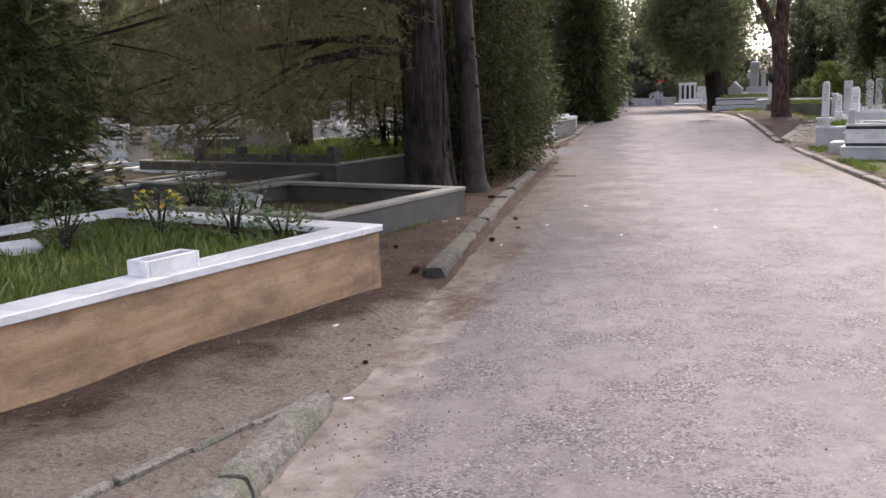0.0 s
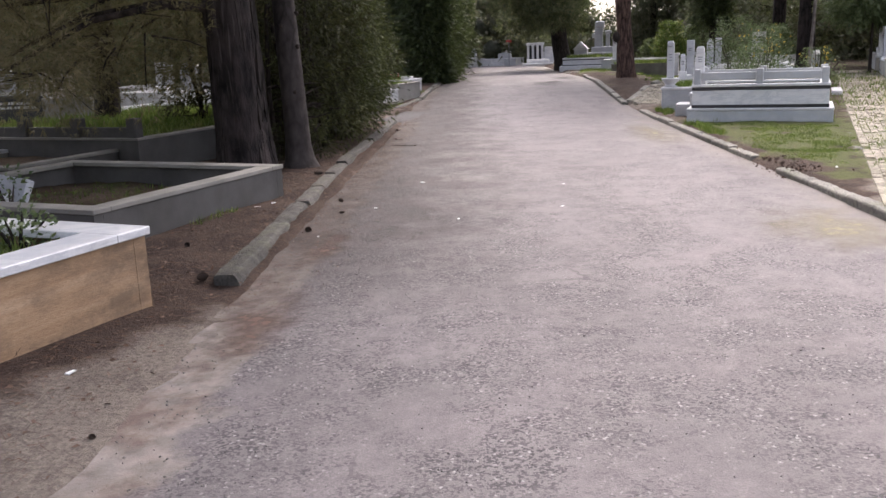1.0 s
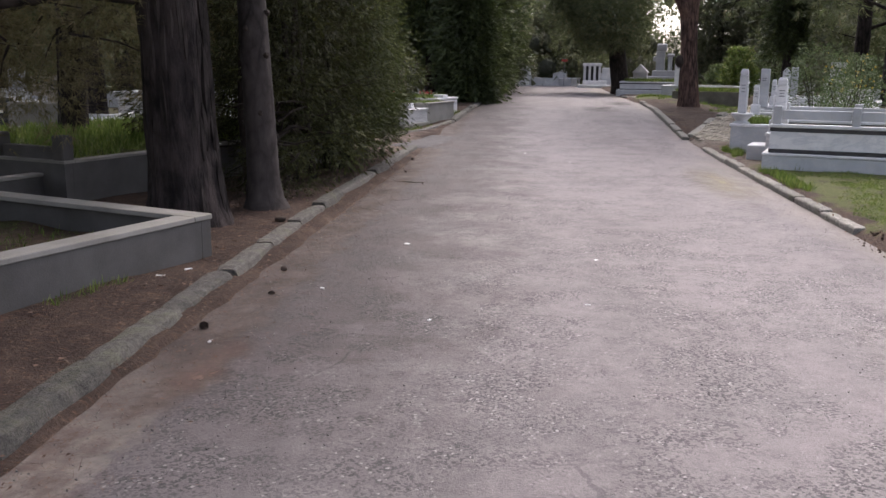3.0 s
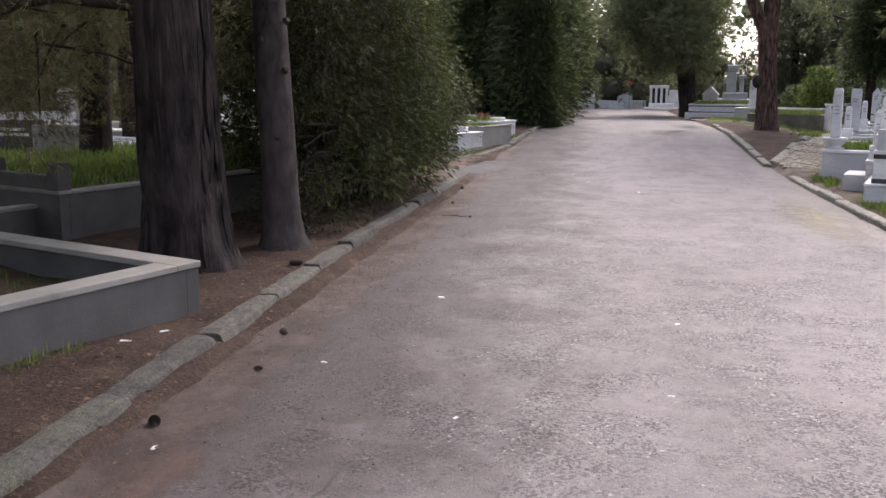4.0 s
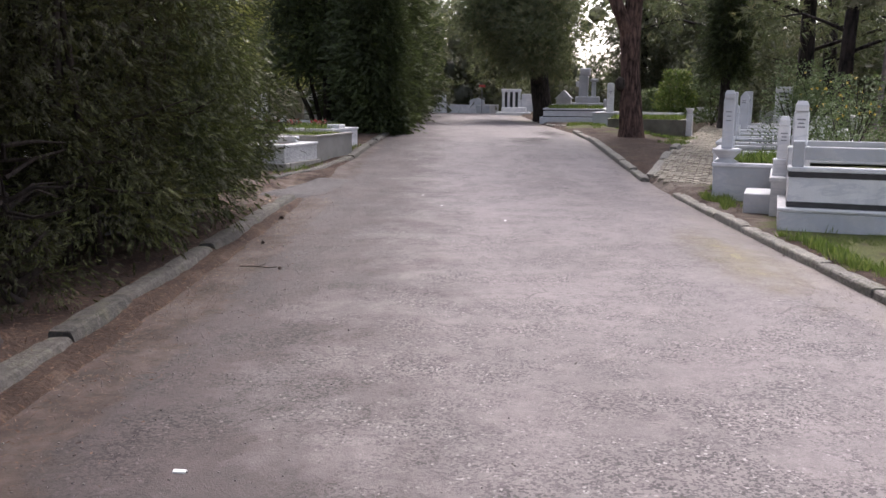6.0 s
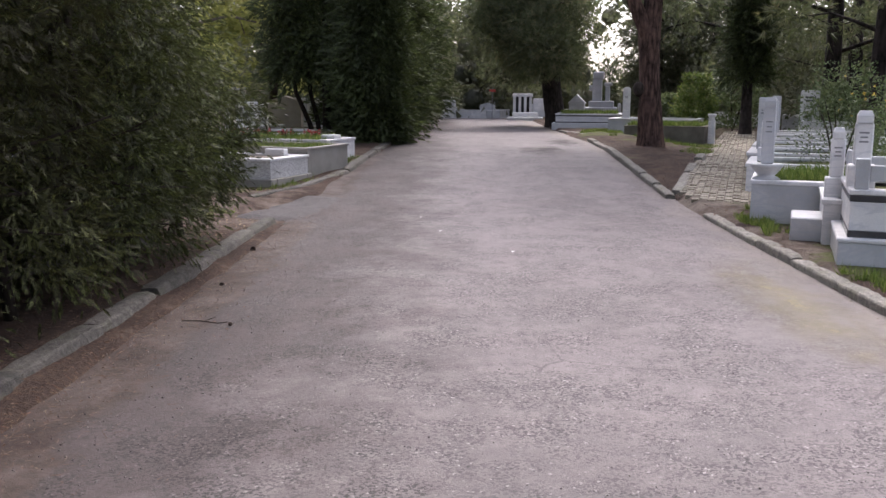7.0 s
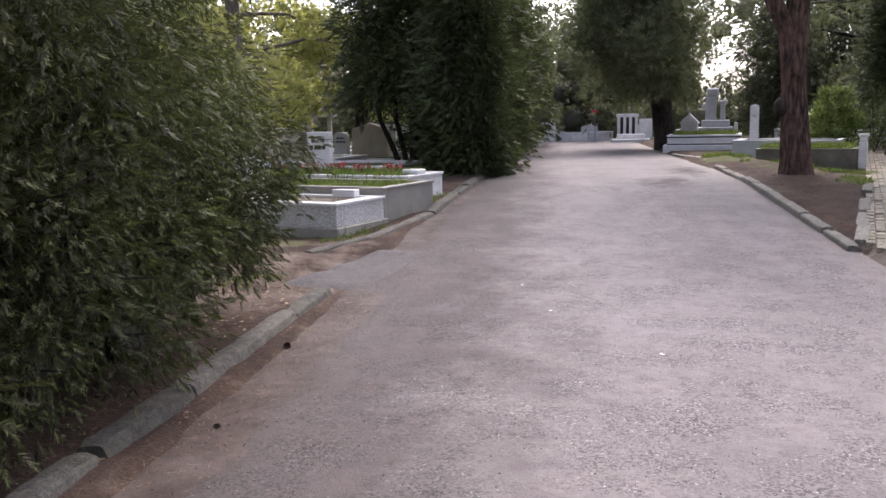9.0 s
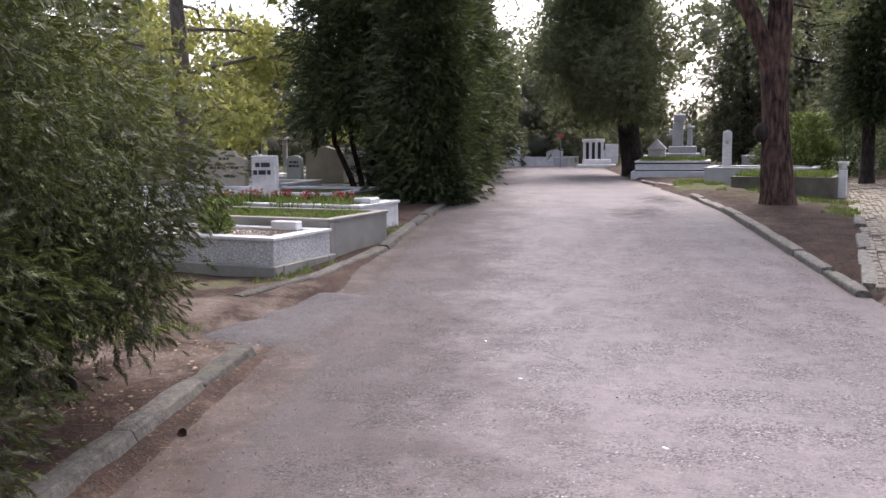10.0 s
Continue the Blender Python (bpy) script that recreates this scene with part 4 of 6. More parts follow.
def spreading_tree(name, label, x, y, height, spread, seed, n, size, trunk, mat, bark_mat, template, first=0.35, limbs=9, fork=None, lean=(0.0, 0.0), group="", flat=0.45, pad=0.9, droop=0.0, way=None, low=0.0):
    """A trunk, limbs that leave it from `first` of its height upwards, and leaf pads at their ends. way: (azimuth, spread) in degrees that the limbs favour."""
    rng, r = np.random.default_rng(seed), random.Random(seed)
    g = land(x, y)
    top = tagged(new(name), label, "tree", group)
    hs = (0, 0.015, 0.05, 0.12, 0.25, 0.42, 0.6, 0.8, 1.0)
    axis = [Vector((x + lean[0] * f + 0.06 * math.sin(7 * f + seed), y + lean[1] * f + 0.06 * math.cos(6 * f + seed), g - 0.12 + f * height)) for f in hs]
    b = bmesh.new()
    tube(b, axis, [trunk * v for v in (1.42, 1.25, 1.08, 1.0, 0.92, 0.82, 0.62, 0.38, 0.12)], 16, 0.14, seed)
    part("trunk", b, bark_mat, top, smooth_faces=True)
    pads = []
    for k in range(limbs):
        f = first + (0.97 - first) * k / max(1, limbs - 1)
        p = axis[0].lerp(axis[-1], f)
        az = r.uniform(0, 2 * math.pi) if way is None else math.radians(way[0] + r.uniform(-way[1], way[1]))
        long = spread * (1.15 - 0.75 * (f - first) / (1 - first)) * r.uniform(0.75, 1.1)
        tip = p + Vector((math.sin(az) * long, math.cos(az) * long, long * r.uniform(0.05, 0.35) - low * long))
        mid = p.lerp(tip, 0.5) + Vector((r.uniform(-0.15, 0.15), r.uniform(-0.15, 0.15), 0.12 * long))
        lb = bmesh.new()
        rr = trunk * (0.34 - 0.2 * f)
        tube(lb, [p, p.lerp(mid, 0.5) + Vector((0, 0, 0.03)), mid, mid.lerp(tip, 0.5), tip], [rr, rr * 0.8, rr * 0.6, rr * 0.4, rr * 0.15], 6, 0.1, seed + k)
        for q in range(3):
            s0 = p.lerp(tip, 0.4 + 0.18 * q)
            e0 = s0 + Vector((r.uniform(-1, 1), r.uniform(-1, 1), r.uniform(-0.2, 0.5))) * long * 0.33
            tube(lb, [s0, s0.lerp(e0, 0.5) + Vector((0, 0, 0.05)), e0], [rr * 0.35, rr * 0.22, rr * 0.08], 5)
            pads.append((e0, pad * r.uniform(0.6, 1.0)))
        part("limb", lb, bark_mat, top, smooth_faces=True)
        pads += [(tip, pad * r.uniform(0.8, 1.2)), (mid.lerp(tip, 0.55), pad * r.uniform(0.6, 1.0))]
    pads.append((axis[-1], pad))
    finish("crown", pads_mesh(rng, pads, n, template, size, flat, droop), mat, top)
    return top


def shrub(name, label, x, y, z, height, radius, seed, n, size, mat, group="", petals=None, template=None):
    rng, r = np.random.default_rng(seed), random.Random(seed)
    top = tagged(new(name), label, "bush", group)
    b = bmesh.new()
    for k in range(6):
        a, l = r.uniform(0, 6.28), r.uniform(0.3, 0.9)
        e = Vector((x + math.cos(a) * radius * l, y + math.sin(a) * radius * l, z + height * r.uniform(0.6, 0.95)))
        q = Vector((x, y, z - 0.03))
        tube(b, [q, q.lerp(e, 0.5) + Vector((0, 0, 0.1 * height)), e], [0.016, 0.011, 0.004], 5)
    part("stem", b, DARK_BARK, top)
    me = crown_mesh(rng, n, template or LEAF, size, x, y, z + 0.06 * height, z + height, radius, lambda v: math.sin(min(1, 0.15 + v) * math.pi * 0.86) ** 0.6, 0.35, 0.1, 0.5, seed)
    finish("foliage", me, mat, top)
    if petals:
        a, hh, d = rng.uniform(0, 6.28, 22), rng.uniform(0.55, 1.0, 22), rng.uniform(0.3, 0.95, 22) * radius
        p = np.stack([x + np.cos(a) * d, y + np.sin(a) * d, z + hh * height], 1)
        finish("blossoms", scatter_mesh("blossoms", *CLUMP, p, frames_along(rng.normal(0, 1, (22, 3)), rng), np.full((22, 1), 0.04)), petals, top)
    return top


def grass_patch(name, label, spots, n, seed, tall=0.07, mat=None, height=land, group=""):
    """Blades over plan patches: spots are (x, y, half length along, half length across, turn)."""
    rng = np.random.default_rng(seed)
    area = np.array([s[2] * s[3] for s in spots])
    pick = rng.choice(len(spots), n, p=area / area.sum())
    pts = []
    for k in pick:
        cx, cy, hu, hn, turn = spots[k]
        u, w = rng.uniform(-1, 1), rng.uniform(-1, 1)
        q = along((cx, cy), u * hu, w * hn, turn)
        fray = 0.0 if height is not land else 0.75 * max(abs(u), abs(w)) ** 3
        if noise.noise((q[0] * 1.7, q[1] * 1.7, seed)) + 0.5 * noise.noise((q[0] * 6, q[1] * 6, seed)) > -0.28 + fray:
            pts.append((q[0], q[1], height(*q) - 0.01))
    p = np.array(pts)
    v = [(-0.06, 0, 0), (0.06, 0, 0), (0.03, 0.6, 0.1), (0, 1, 0.32), (0.22, 0, 0.1), (0.30, 0, 0.1), (0.42, 0.75, 0.25), (-0.2, 0, -0.15), (-0.12, 0, -0.15), (-0.35, 0.7, -0.3)]
    f = [(0, 1, 2), (0, 2, 3), (0, 4, 5), (4, 5, 6), (0, 7, 8), (7, 8, 9)]
    way = np.tile([0, 0, 1.0], (len(p), 1)) + rng.normal(0, 0.3, (len(p), 3))
    me = scatter_mesh(name, v, f, p, frames_along(way, rng), (tall * rng.uniform(0.5, 1.4, len(p)))[:, None])
    return tagged(finish(name, me, mat or GRASS), label, "grass", group, "stuff")


# ---- graves ----
def ring_parts(top, name, material, L, W, z, h, t, c, label="", jitter=0.0, over=0.0):
    """Four bars round a rectangle W across and L along: mitre-free, butted."""
    box_part(name, top, material, 0, L / 2 - t / 2 + over, z, W + 2 * over, t, h, c, 0, label, jitter)
    box_part(name, top, material, 0, -L / 2 + t / 2 - over, z, W + 2 * over, t, h, c, 0, label, jitter)
    inner = L - 2 * t + 2 * over - 0.0006
    for s in (-1, 1):
        box_part(name, top, material, s * (W / 2 - t / 2 + over), 0, z, t, inner, h, c, 0, label, jitter)


def fill_part(top, L, W, z, material, seed, bumpy=0.03, grass=0.0):
    n = max(6, int(max(L, W) / 0.16))
    co, fa = [], []
    for j in range(n + 1):
        for i in range(n + 1):
            x, y = W * (i / n - 0.5), L * (j / n - 0.5)
            co.append((x, y, z + bumpy * noise.noise((x * 2 + seed, y * 2, seed)) + 0.4 * bumpy * noise.noise((x * 7, y * 7, seed))))
    for j in range(n):
        for i in range(n):
            a = j * (n + 1) + i
            fa.append((a, a + 1, a + n + 2, a + n + 1))
    me = bpy.data.meshes.new("bed")
    me.from_pydata(co, [], fa)
    at = me.attributes.new("grass", "FLOAT", "POINT")
    at.data.foreach_set("value", [grass] * len(co))
    return finish("bed", me, material, top, "", True)


def plot(label, corner, L, W, h, wall_mat, cope_mat, seed, corner_at="far_right", turn=GRID, wall_t=0.10, cope_w=0.2, cope_h=0.045, over=0.02, bed_at=0.6, grass=0.3, plinth=None, name="grave_plot", sink=0.08, base=None):
    """A walled grave: its corner by the road, L metres along the rows and W across. Returns the thing, whose +y runs along the rows."""
    du, dn = {"far_right": (-L / 2, -W / 2), "near_right": (L / 2, -W / 2), "near_left": (L / 2, W / 2), "far_left": (-L / 2, W / 2)}[corner_at]
    x, y = along(corner, du, dn, turn)
    g = land(x, y) if base is None else base
    top = tagged(new(name), label, "grave", "graves")
    top.matrix_basis = pose(x, y, g, 0, 0, -turn)
    random.seed(seed)
    low = 0.0
    if plinth:
        ph, pw, pm = plinth
        ring_parts(top, "plinth", pm, L + 2 * pw, W + 2 * pw, -sink, ph + sink, wall_t + pw, 0.012, jitter=0.002)
        low = ph
    ring_parts(top, "wall", wall_mat, L, W, low - (0 if plinth else sink), h - cope_h - low + (0 if plinth else sink), wall_t, 0.0015, jitter=0.0003)
    ring_parts(top, "coping", cope_mat, L, W, h - cope_h, cope_h, cope_w, 0.005, over=over, jitter=0.0008)
    fill_part(top, L - 2 * wall_t, W - 2 * wall_t, h * bed_at, BED, seed, 0.04, grass)
    top["bed_z"] = g + h * bed_at
    return top


def inscription(parent, w, y, z, lines, mat, height=0.05, seed=0):
    """Lettering that cannot be read: short bars, line by line, on a face that looks towards -y."""
    r = random.Random(seed)
    for k, frac in enumerate(lines):
        x, end = -w * frac / 2, w * frac / 2
        b = bmesh.new()
        while x < end - 0.02:
            l = min(end - x, height * r.uniform(0.7, 2.2))
            chamfer_box(b, x + l / 2, y, z - k * height * 1.7, l, 0.008, height, 0.001)
            x += l + height * 0.35
        part("lettering", b, mat, parent)


def headstone(label, x, y, z, w, h, t, mat, seed, kind="slab", turn=GRID, ink=None, lines=(), foot=None, group="headstones", tall=0.065):
    """An upright stone on a foot; its written face looks back down the rows."""
    top = tagged(new("headstone"), label, "headstone", group)
    top.matrix_basis = pose(x, y, z, random.Random(seed).uniform(-1.5, 1.5), 0, -turn)
    fz = 0.0
    if foot:
        box_part("foot", top, foot, 0, 0, -0.04, w * 1.25, t * 2.2, 0.14, 0.012)
        fz = 0.10
    b = bmesh.new()
    if kind == "slab":
        chamfer_box(b, 0, 0, fz, w, t, h - fz, 0.012)
    else:
        outline = []
        if kind == "arched":
            outline = [(-w / 2, fz), (w / 2, fz)] + [(w / 2 * math.cos(a), h - w * 0.28 + w * 0.28 * math.sin(a)) for a in np.linspace(0, math.pi, 13)]
        elif kind == "shouldered":
            s = h * 0.84
            outline = [(-w / 2, fz), (w / 2, fz), (w / 2, s * 0.93), (w * 0.44, s), (w * 0.30, s), (w * 0.22, h), (-w * 0.22, h), (-w * 0.30, s), (-w * 0.44, s), (-w / 2, s * 0.93)]
        elif kind == "gabled":
            outline = [(-w / 2, fz), (w / 2, fz), (w / 2, h * 0.86), (0, h), (-w / 2, h * 0.86)]
        elif kind == "slanted":
            outline = [(-w / 2, fz), (w / 2, fz), (w / 2, h * 0.9), (-w / 2, h)]
        front = [b.verts.new((px, -t / 2, pz)) for px, pz in outline]
        back = [b.verts.new((px, t / 2, pz)) for px, pz in outline]
        b.faces.new(front)
        b.faces.new(list(reversed(back)))
        for i in range(len(outline)):
            k = (i + 1) % len(outline)
            b.faces.new((front[k], front[i], back[i], back[k]))
        bmesh.ops.recalc_face_normals(b, faces=b.faces)
        bmesh.ops.bevel(b, geom=[ed for ed in b.edges if abs(ed.calc_face_angle(0)) > 0.6], offset=0.008, segments=1, affect="EDGES")
    slab = part("slab", b, mat, top)
    if lines:
        inscription(slab, w * 0.84, -t / 2 - 0.003, fz + (h - fz) * 0.74, lines, ink or INK, h * tall, seed)
    return top


def column_stone(label, x, y, z, w, h, mat, seed, turn=GRID, vase=False):
    """A slim square pillar with a cap, the head of a grave."""
    top = tagged(new("headstone"), label, "headstone", "headstones")
    top.matrix_basis = pose(x, y, z, 0, 0, -turn)
    low = 0.0
    if vase:
        part("vase", lathe(bmesh.new(), [(0.14, 0), (0.15, 0.02), (0.09, 0.05), (0.12, 0.09), (0.17, 0.15), (0.175, 0.18), (0.13, 0.18)]), mat, top, smooth_faces=True)
        low = 0.18
    else:
        box_part("foot", top, mat, 0, 0, -0.02, w * 1.5, w * 1.3, 0.2, 0.01)
        low = 0.18
    shaft = box_part("shaft", top, mat, 0, 0, low, w, w * 0.62, h - low - 0.1, 0.012)
    b = bmesh.new()
    lathe(b, [(w * 0.72, 0), (w * 0.72, 0.06), (w * 0.5, 0.1)], 0, 0, h - 0.1, 4)
    ob = part("cap", b, mat, top)
    ob.matrix_basis = Matrix.Diagonal((1, 0.66, 1, 1)) @ Matrix.Rotation(radians(45), 4, "Z")
    for j in range(3):
        box_part("lettering", shaft, STEEL, 0, -w * 0.31 - 0.001, h * (0.70 - 0.06 * j), w * (0.55, 0.4, 0.5)[j], 0.004, 0.014, 0.001)
    return top

# ---- left of the road: near graves ----
ochre = plot("ochre travertine walled grave with white marble coping", (-1.91, 6.74), 4.6, 3.05, 0.467, TRAVERTINE, WHITE_MARBLE, 1, turn=20.8, cope_w=0.27, cope_h=0.05, over=0.025, bed_at=0.66, grass=0.95)
box_at = along((-1.91, 6.74), -1.95, -0.13, 20.8)
flower_box = tagged(new("flower_box"), "small white marble flower trough on the coping", "flower box")
flower_box.matrix_basis = pose(box_at[0], box_at[1], land(*along((-1.91, 6.74), -2.3, -1.52, 20.8)) + 0.467, 0, 0, -20.8)
ring_parts(flower_box, "side", WHITE_MARBLE, 0.40, 0.17, 0, 0.095, 0.028, 0.004)
fill_part(flower_box, 0.34, 0.11, 0.07, BED, 3, 0.008)
ochre_bed = ochre["bed_z"]
c = along((-1.91, 6.74), -2.3, -1.52, 20.8)
grass_patch("bed_grass", "lush green grass growing inside the ochre grave", [(c[0], c[1], 2.1, 1.3, 20.8)], 5200, 11, 0.12, height=lambda x, y: ochre_bed)
for k, (u, n) in enumerate(((-0.35, -1.2), (-0.5, -1.9), (-1.2, -2.2), (-2.2, -2.6), (-0.3, -0.7))):
    q = along((-1.91, 6.74), u, n, 20.8)
    shrub("flowering_plant", "leafy flowering plant with few yellow blooms in the grave", q[0], q[1], ochre_bed, 0.42 if k != 4 else 0.3, 0.26, 60 + k, 330, 0.048, BUSH_LEAF, "plants in the ochre grave", PETAL_YELLOW if k % 2 else None)
for k, (u, n) in enumerate(((-1.9, -2.75), (-2.6, -2.4), (-1.4, -2.5))):
    q = along((-1.91, 6.74), u, n, 20.8)
    st = tagged(new("marble_fragment"), "pale broken marble piece lying in the grass", "stone", "marble pieces")
    st.matrix_basis = pose(q[0], q[1], ochre_bed - 0.01, 4, 6, 30 * k)
    box_part("slab", st, WHITE_MARBLE, 0, 0, 0, 0.30, 0.18, 0.10, 0.02, jitter=0.02)

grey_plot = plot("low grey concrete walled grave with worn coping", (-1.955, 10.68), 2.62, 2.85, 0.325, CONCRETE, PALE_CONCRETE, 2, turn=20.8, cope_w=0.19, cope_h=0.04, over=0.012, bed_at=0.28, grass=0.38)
gz = grey_plot["bed_z"]
q = along((-1.955, 10.68), -1.5, -2.25, 20.8)
sl = tagged(new("fallen_headstone"), "small pale headstone leaning inside the grey grave", "headstone")
sl.matrix_basis = pose(q[0], q[1], gz - 0.02, -28, 4, -24)
box_part("slab", sl, GREY_MARBLE, 0, 0, 0, 0.46, 0.09, 0.30, 0.012, jitter=0.006)
q = along((-1.955, 10.68), -1.75, -1.95, 20.8)
pot = tagged(new("flower_pot"), "small white pot standing on the soil", "pot")
pot.matrix_basis = pose(q[0], q[1], gz, 12, 4, 0)
part("pot", lathe(bmesh.new(), [(0.055, 0), (0.075, 0.10), (0.085, 0.13), (0.07, 0.13), (0.06, 0.09)]), WHITE_MARBLE, pot, smooth_faces=True)
c = along((-1.955, 10.68), -1.31, -1.42, 20.8)
grass_patch("bed_grass", "thin weeds on the bare soil of the grey grave", [(c[0], c[1], 1.1, 1.2, 20.8)], 900, 12, 0.06, height=lambda x, y: gz)
for k, (u, n) in enumerate(((-2.2, -2.2), (-2.35, -1.2), (-1.9, -2.6), (-2.3, -1.75))):
    q = along((-1.955, 10.68), u, n, 20.8)
    shrub("rose_plant", "scraggly rose plant with small grey-green leaves", q[0], q[1], gz, 0.5, 0.25, 80 + k, 130, 0.06, BUSH_LEAF, "rose plants", None)

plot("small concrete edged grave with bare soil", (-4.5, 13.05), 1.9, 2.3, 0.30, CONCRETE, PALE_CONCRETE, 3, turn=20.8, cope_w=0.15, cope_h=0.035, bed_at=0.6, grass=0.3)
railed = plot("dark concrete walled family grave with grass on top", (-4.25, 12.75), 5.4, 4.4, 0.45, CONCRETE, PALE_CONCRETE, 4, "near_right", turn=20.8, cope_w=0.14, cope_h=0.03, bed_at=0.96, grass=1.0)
rz = railed["bed_z"]
c = along((-4.25, 12.75), 2.7, -2.2, 20.8)
grass_patch("bed_grass", "bright grass growing on the raised grave", [(c[0], c[1], 2.5, 2.0, 20.8)], 5500, 13, 0.13, height=lambda x, y: rz)
for k in range(4):
    x = 2.1 - k * 0.95
    box_part("post", railed, CONCRETE, x, -2.62, 0.40, 0.15, 0.15, 0.30, 0.012)
    if k < 3:
        box_part("rail", railed, CONCRETE, x - 0.475, -2.62, 0.44, 0.80, 0.07, 0.14, 0.01)

# older graves among the trees further left
random.seed(77)
LEFT_ROWS = [
    # x, y, length, width, height, wall, coping, headstone kind
    (-8.0, 18.6, 2.3, 1.5, 0.38, GREY_MARBLE, WHITE_MARBLE, None),
    (-6.4, 20.2, 2.2, 2.4, 0.30, PALE_CONCRETE, WHITE_MARBLE, None),
    (-9.8, 20.6, 2.2, 1.4, 0.42, GREY_MARBLE, WHITE_MARBLE, "slab"),
    (-4.9, 18.4, 1.6, 1.6, 0.30, WHITE_MARBLE, WHITE_MARBLE, None),
    (-7.6, 23.4, 2.3, 1.6, 0.45, WHITE_MARBLE, WHITE_MARBLE, "arched"),
    (-11.6, 23.0, 2.3, 1.6, 0.40, GREY_MARBLE, WHITE_MARBLE, "gabled"),
    (-10.3, 15.0, 2.2, 1.7, 0.34, PALE_CONCRETE, PALE_CONCRETE, "slab"),
    (-7.2, 11.4, 2.4, 2.6, 0.28, PALE_CONCRETE, WHITE_MARBLE, None),
    (-8.9, 13.3, 2.2, 1.6, 0.32, GREY_MARBLE, WHITE_MARBLE, "shouldered"),
    (-12.5, 18.0, 2.4, 2.0, 0.40, WHITE_MARBLE, WHITE_MARBLE, "slab"),
    (-14.0, 26.0, 2.4, 2.0, 0.40, WHITE_MARBLE, WHITE_MARBLE, "arched"),
    (-13.6, 14.4, 2.4, 2.0, 0.36, GREY_MARBLE, WHITE_MARBLE, "gabled"),
    (-9.4, 26.6, 2.3, 1.7, 0.40, GREY_MARBLE, WHITE_MARBLE, "slab"),
    (-6.0, 25.2, 2.0, 1.5, 0.35, PALE_CONCRETE, WHITE_MARBLE, None),
]
for k, (x, y, L, W, h, wm, cm, kind) in enumerate(LEFT_ROWS):
    plot("pale stone edged grave among the trees", (x, y), L, W, h, wm, cm, 20 + k, "near_right", cope_w=0.13, bed_at=0.8, grass=0.5)
    if kind:
        hx, hy = along((x, y), L - 0.25, -W / 2)
        headstone("weathered pale upright headstone at the grave's head", hx, hy, land(hx, hy) + h * 0.75, 0.62, 0.75, 0.12, [WHITE_MARBLE, GREY_MARBLE, SANDSTONE][k % 3], k, kind, lines=(0.8, 0.6, 0.7), foot=GREY_MARBLE)
hx, hy = -8.55, 18.0
headstone("polished black granite headstone with two lines of white lettering", hx, hy, land(hx, hy) + 0.12, 1.15, 0.72, 0.12, BLACK_GRANITE, 3, "slab", ink=GILT, lines=(0.75, 0.98), foot=GREY_MARBLE, turn=5)
hx, hy = -7.35, 17.6
headstone("plain grey stone slab standing behind the railed grave", hx, hy, land(hx, hy), 0.95, 0.80, 0.14, PALE_CONCRETE, 5, "slab", turn=5)

# ---- left of the road: past the side lane ----
speckled = plot("speckled granite grave with white marble coping", (-1.88, 23.42), 1.06, 2.6, 0.41, GRANITE, WHITE_MARBLE, 30, turn=20, base=0.09, cope_w=0.16, cope_h=0.035, over=0.02, bed_at=0.86, grass=0.0, plinth=(0.12, 0.05, PALE_CONCRETE))
sz = speckled["bed_z"]
concrete_plot = plot("plain grey concrete walled grave with grass", (-1.43, 24.68), 1.32, 2.9, 0.46, PALE_CONCRETE, PALE_CONCRETE, 31, turn=20, base=0.14, cope_w=0.12, cope_h=0.03, bed_at=0.92, grass=0.8)
cz = concrete_plot["bed_z"]
white_plot = plot("white marble grave with a raised end post", (-1.47, 25.96), 1.05, 3.0, 0.42, WHITE_MARBLE, WHITE_MARBLE, 32, turn=20, base=0.22, cope_w=0.16, cope_h=0.04, bed_at=0.86, grass=0.6)
wz = white_plot["bed_z"]
box_part("end_post", white_plot, WHITE_MARBLE, 1.36, -0.1, 0.42, 0.26, 0.26, 0.07, 0.01)
box_part("name_block", speckled, WHITE_MARBLE, 0.95, 0.2, 0.41, 0.34, 0.12, 0.10, 0.01)
q = along((-1.88, 23.42), -0.6, -1.3, 17)
rng = np.random.default_rng(5)
pp = np.array([(*along(q, rng.uniform(-0.45, 0.45), rng.uniform(-1.1, 1.1), 17), sz + 0.02) for _ in range(2600)])
PEBBLE = ([(1, 0, 0), (-0.9, 0.2, 0), (0.1, 0.2, 0.9), (0, -0.2, -0.9), (0.1, 0.7, 0)], [(0, 4, 2), (2, 4, 1), (1, 4, 3), (3, 4, 0), (0, 2, 3), (1, 3, 2)])
peb = finish("white_pebbles", scatter_mesh("white_pebbles", *PEBBLE, pp, frames_along(rng.normal(0, 1, (2600, 3)), rng), (rng.uniform(0.008, 0.02, 2600))[:, None]), SANDSTONE)
tagged(peb, "pale pink and white pebbles covering the grave bed", "pebbles", kind="stuff")
q = along((-1.88, 23.42), -0.72, -1.0, 17)
shrub("small_bush", "small bright green bush growing from the pebbled grave", q[0], q[1], sz, 0.40, 0.19, 90, 800, 0.06, GRASS)
q = along((-1.43, 24.68), -0.68, -1.45, 17)
grass_patch("bed_grass", "short grass on the concrete grave", [(q[0], q[1], 0.55, 1.3, 17)], 3200, 14, 0.07, height=lambda x, y: cz)
q = along((-1.47, 25.96), -0.6, -1.5, 17)
grass_patch("bed_grass", "dark leafy plants on the white grave", [(q[0], q[1], 0.45, 1.3, 17)], 2600, 15, 0.14, height=lambda x, y: wz)
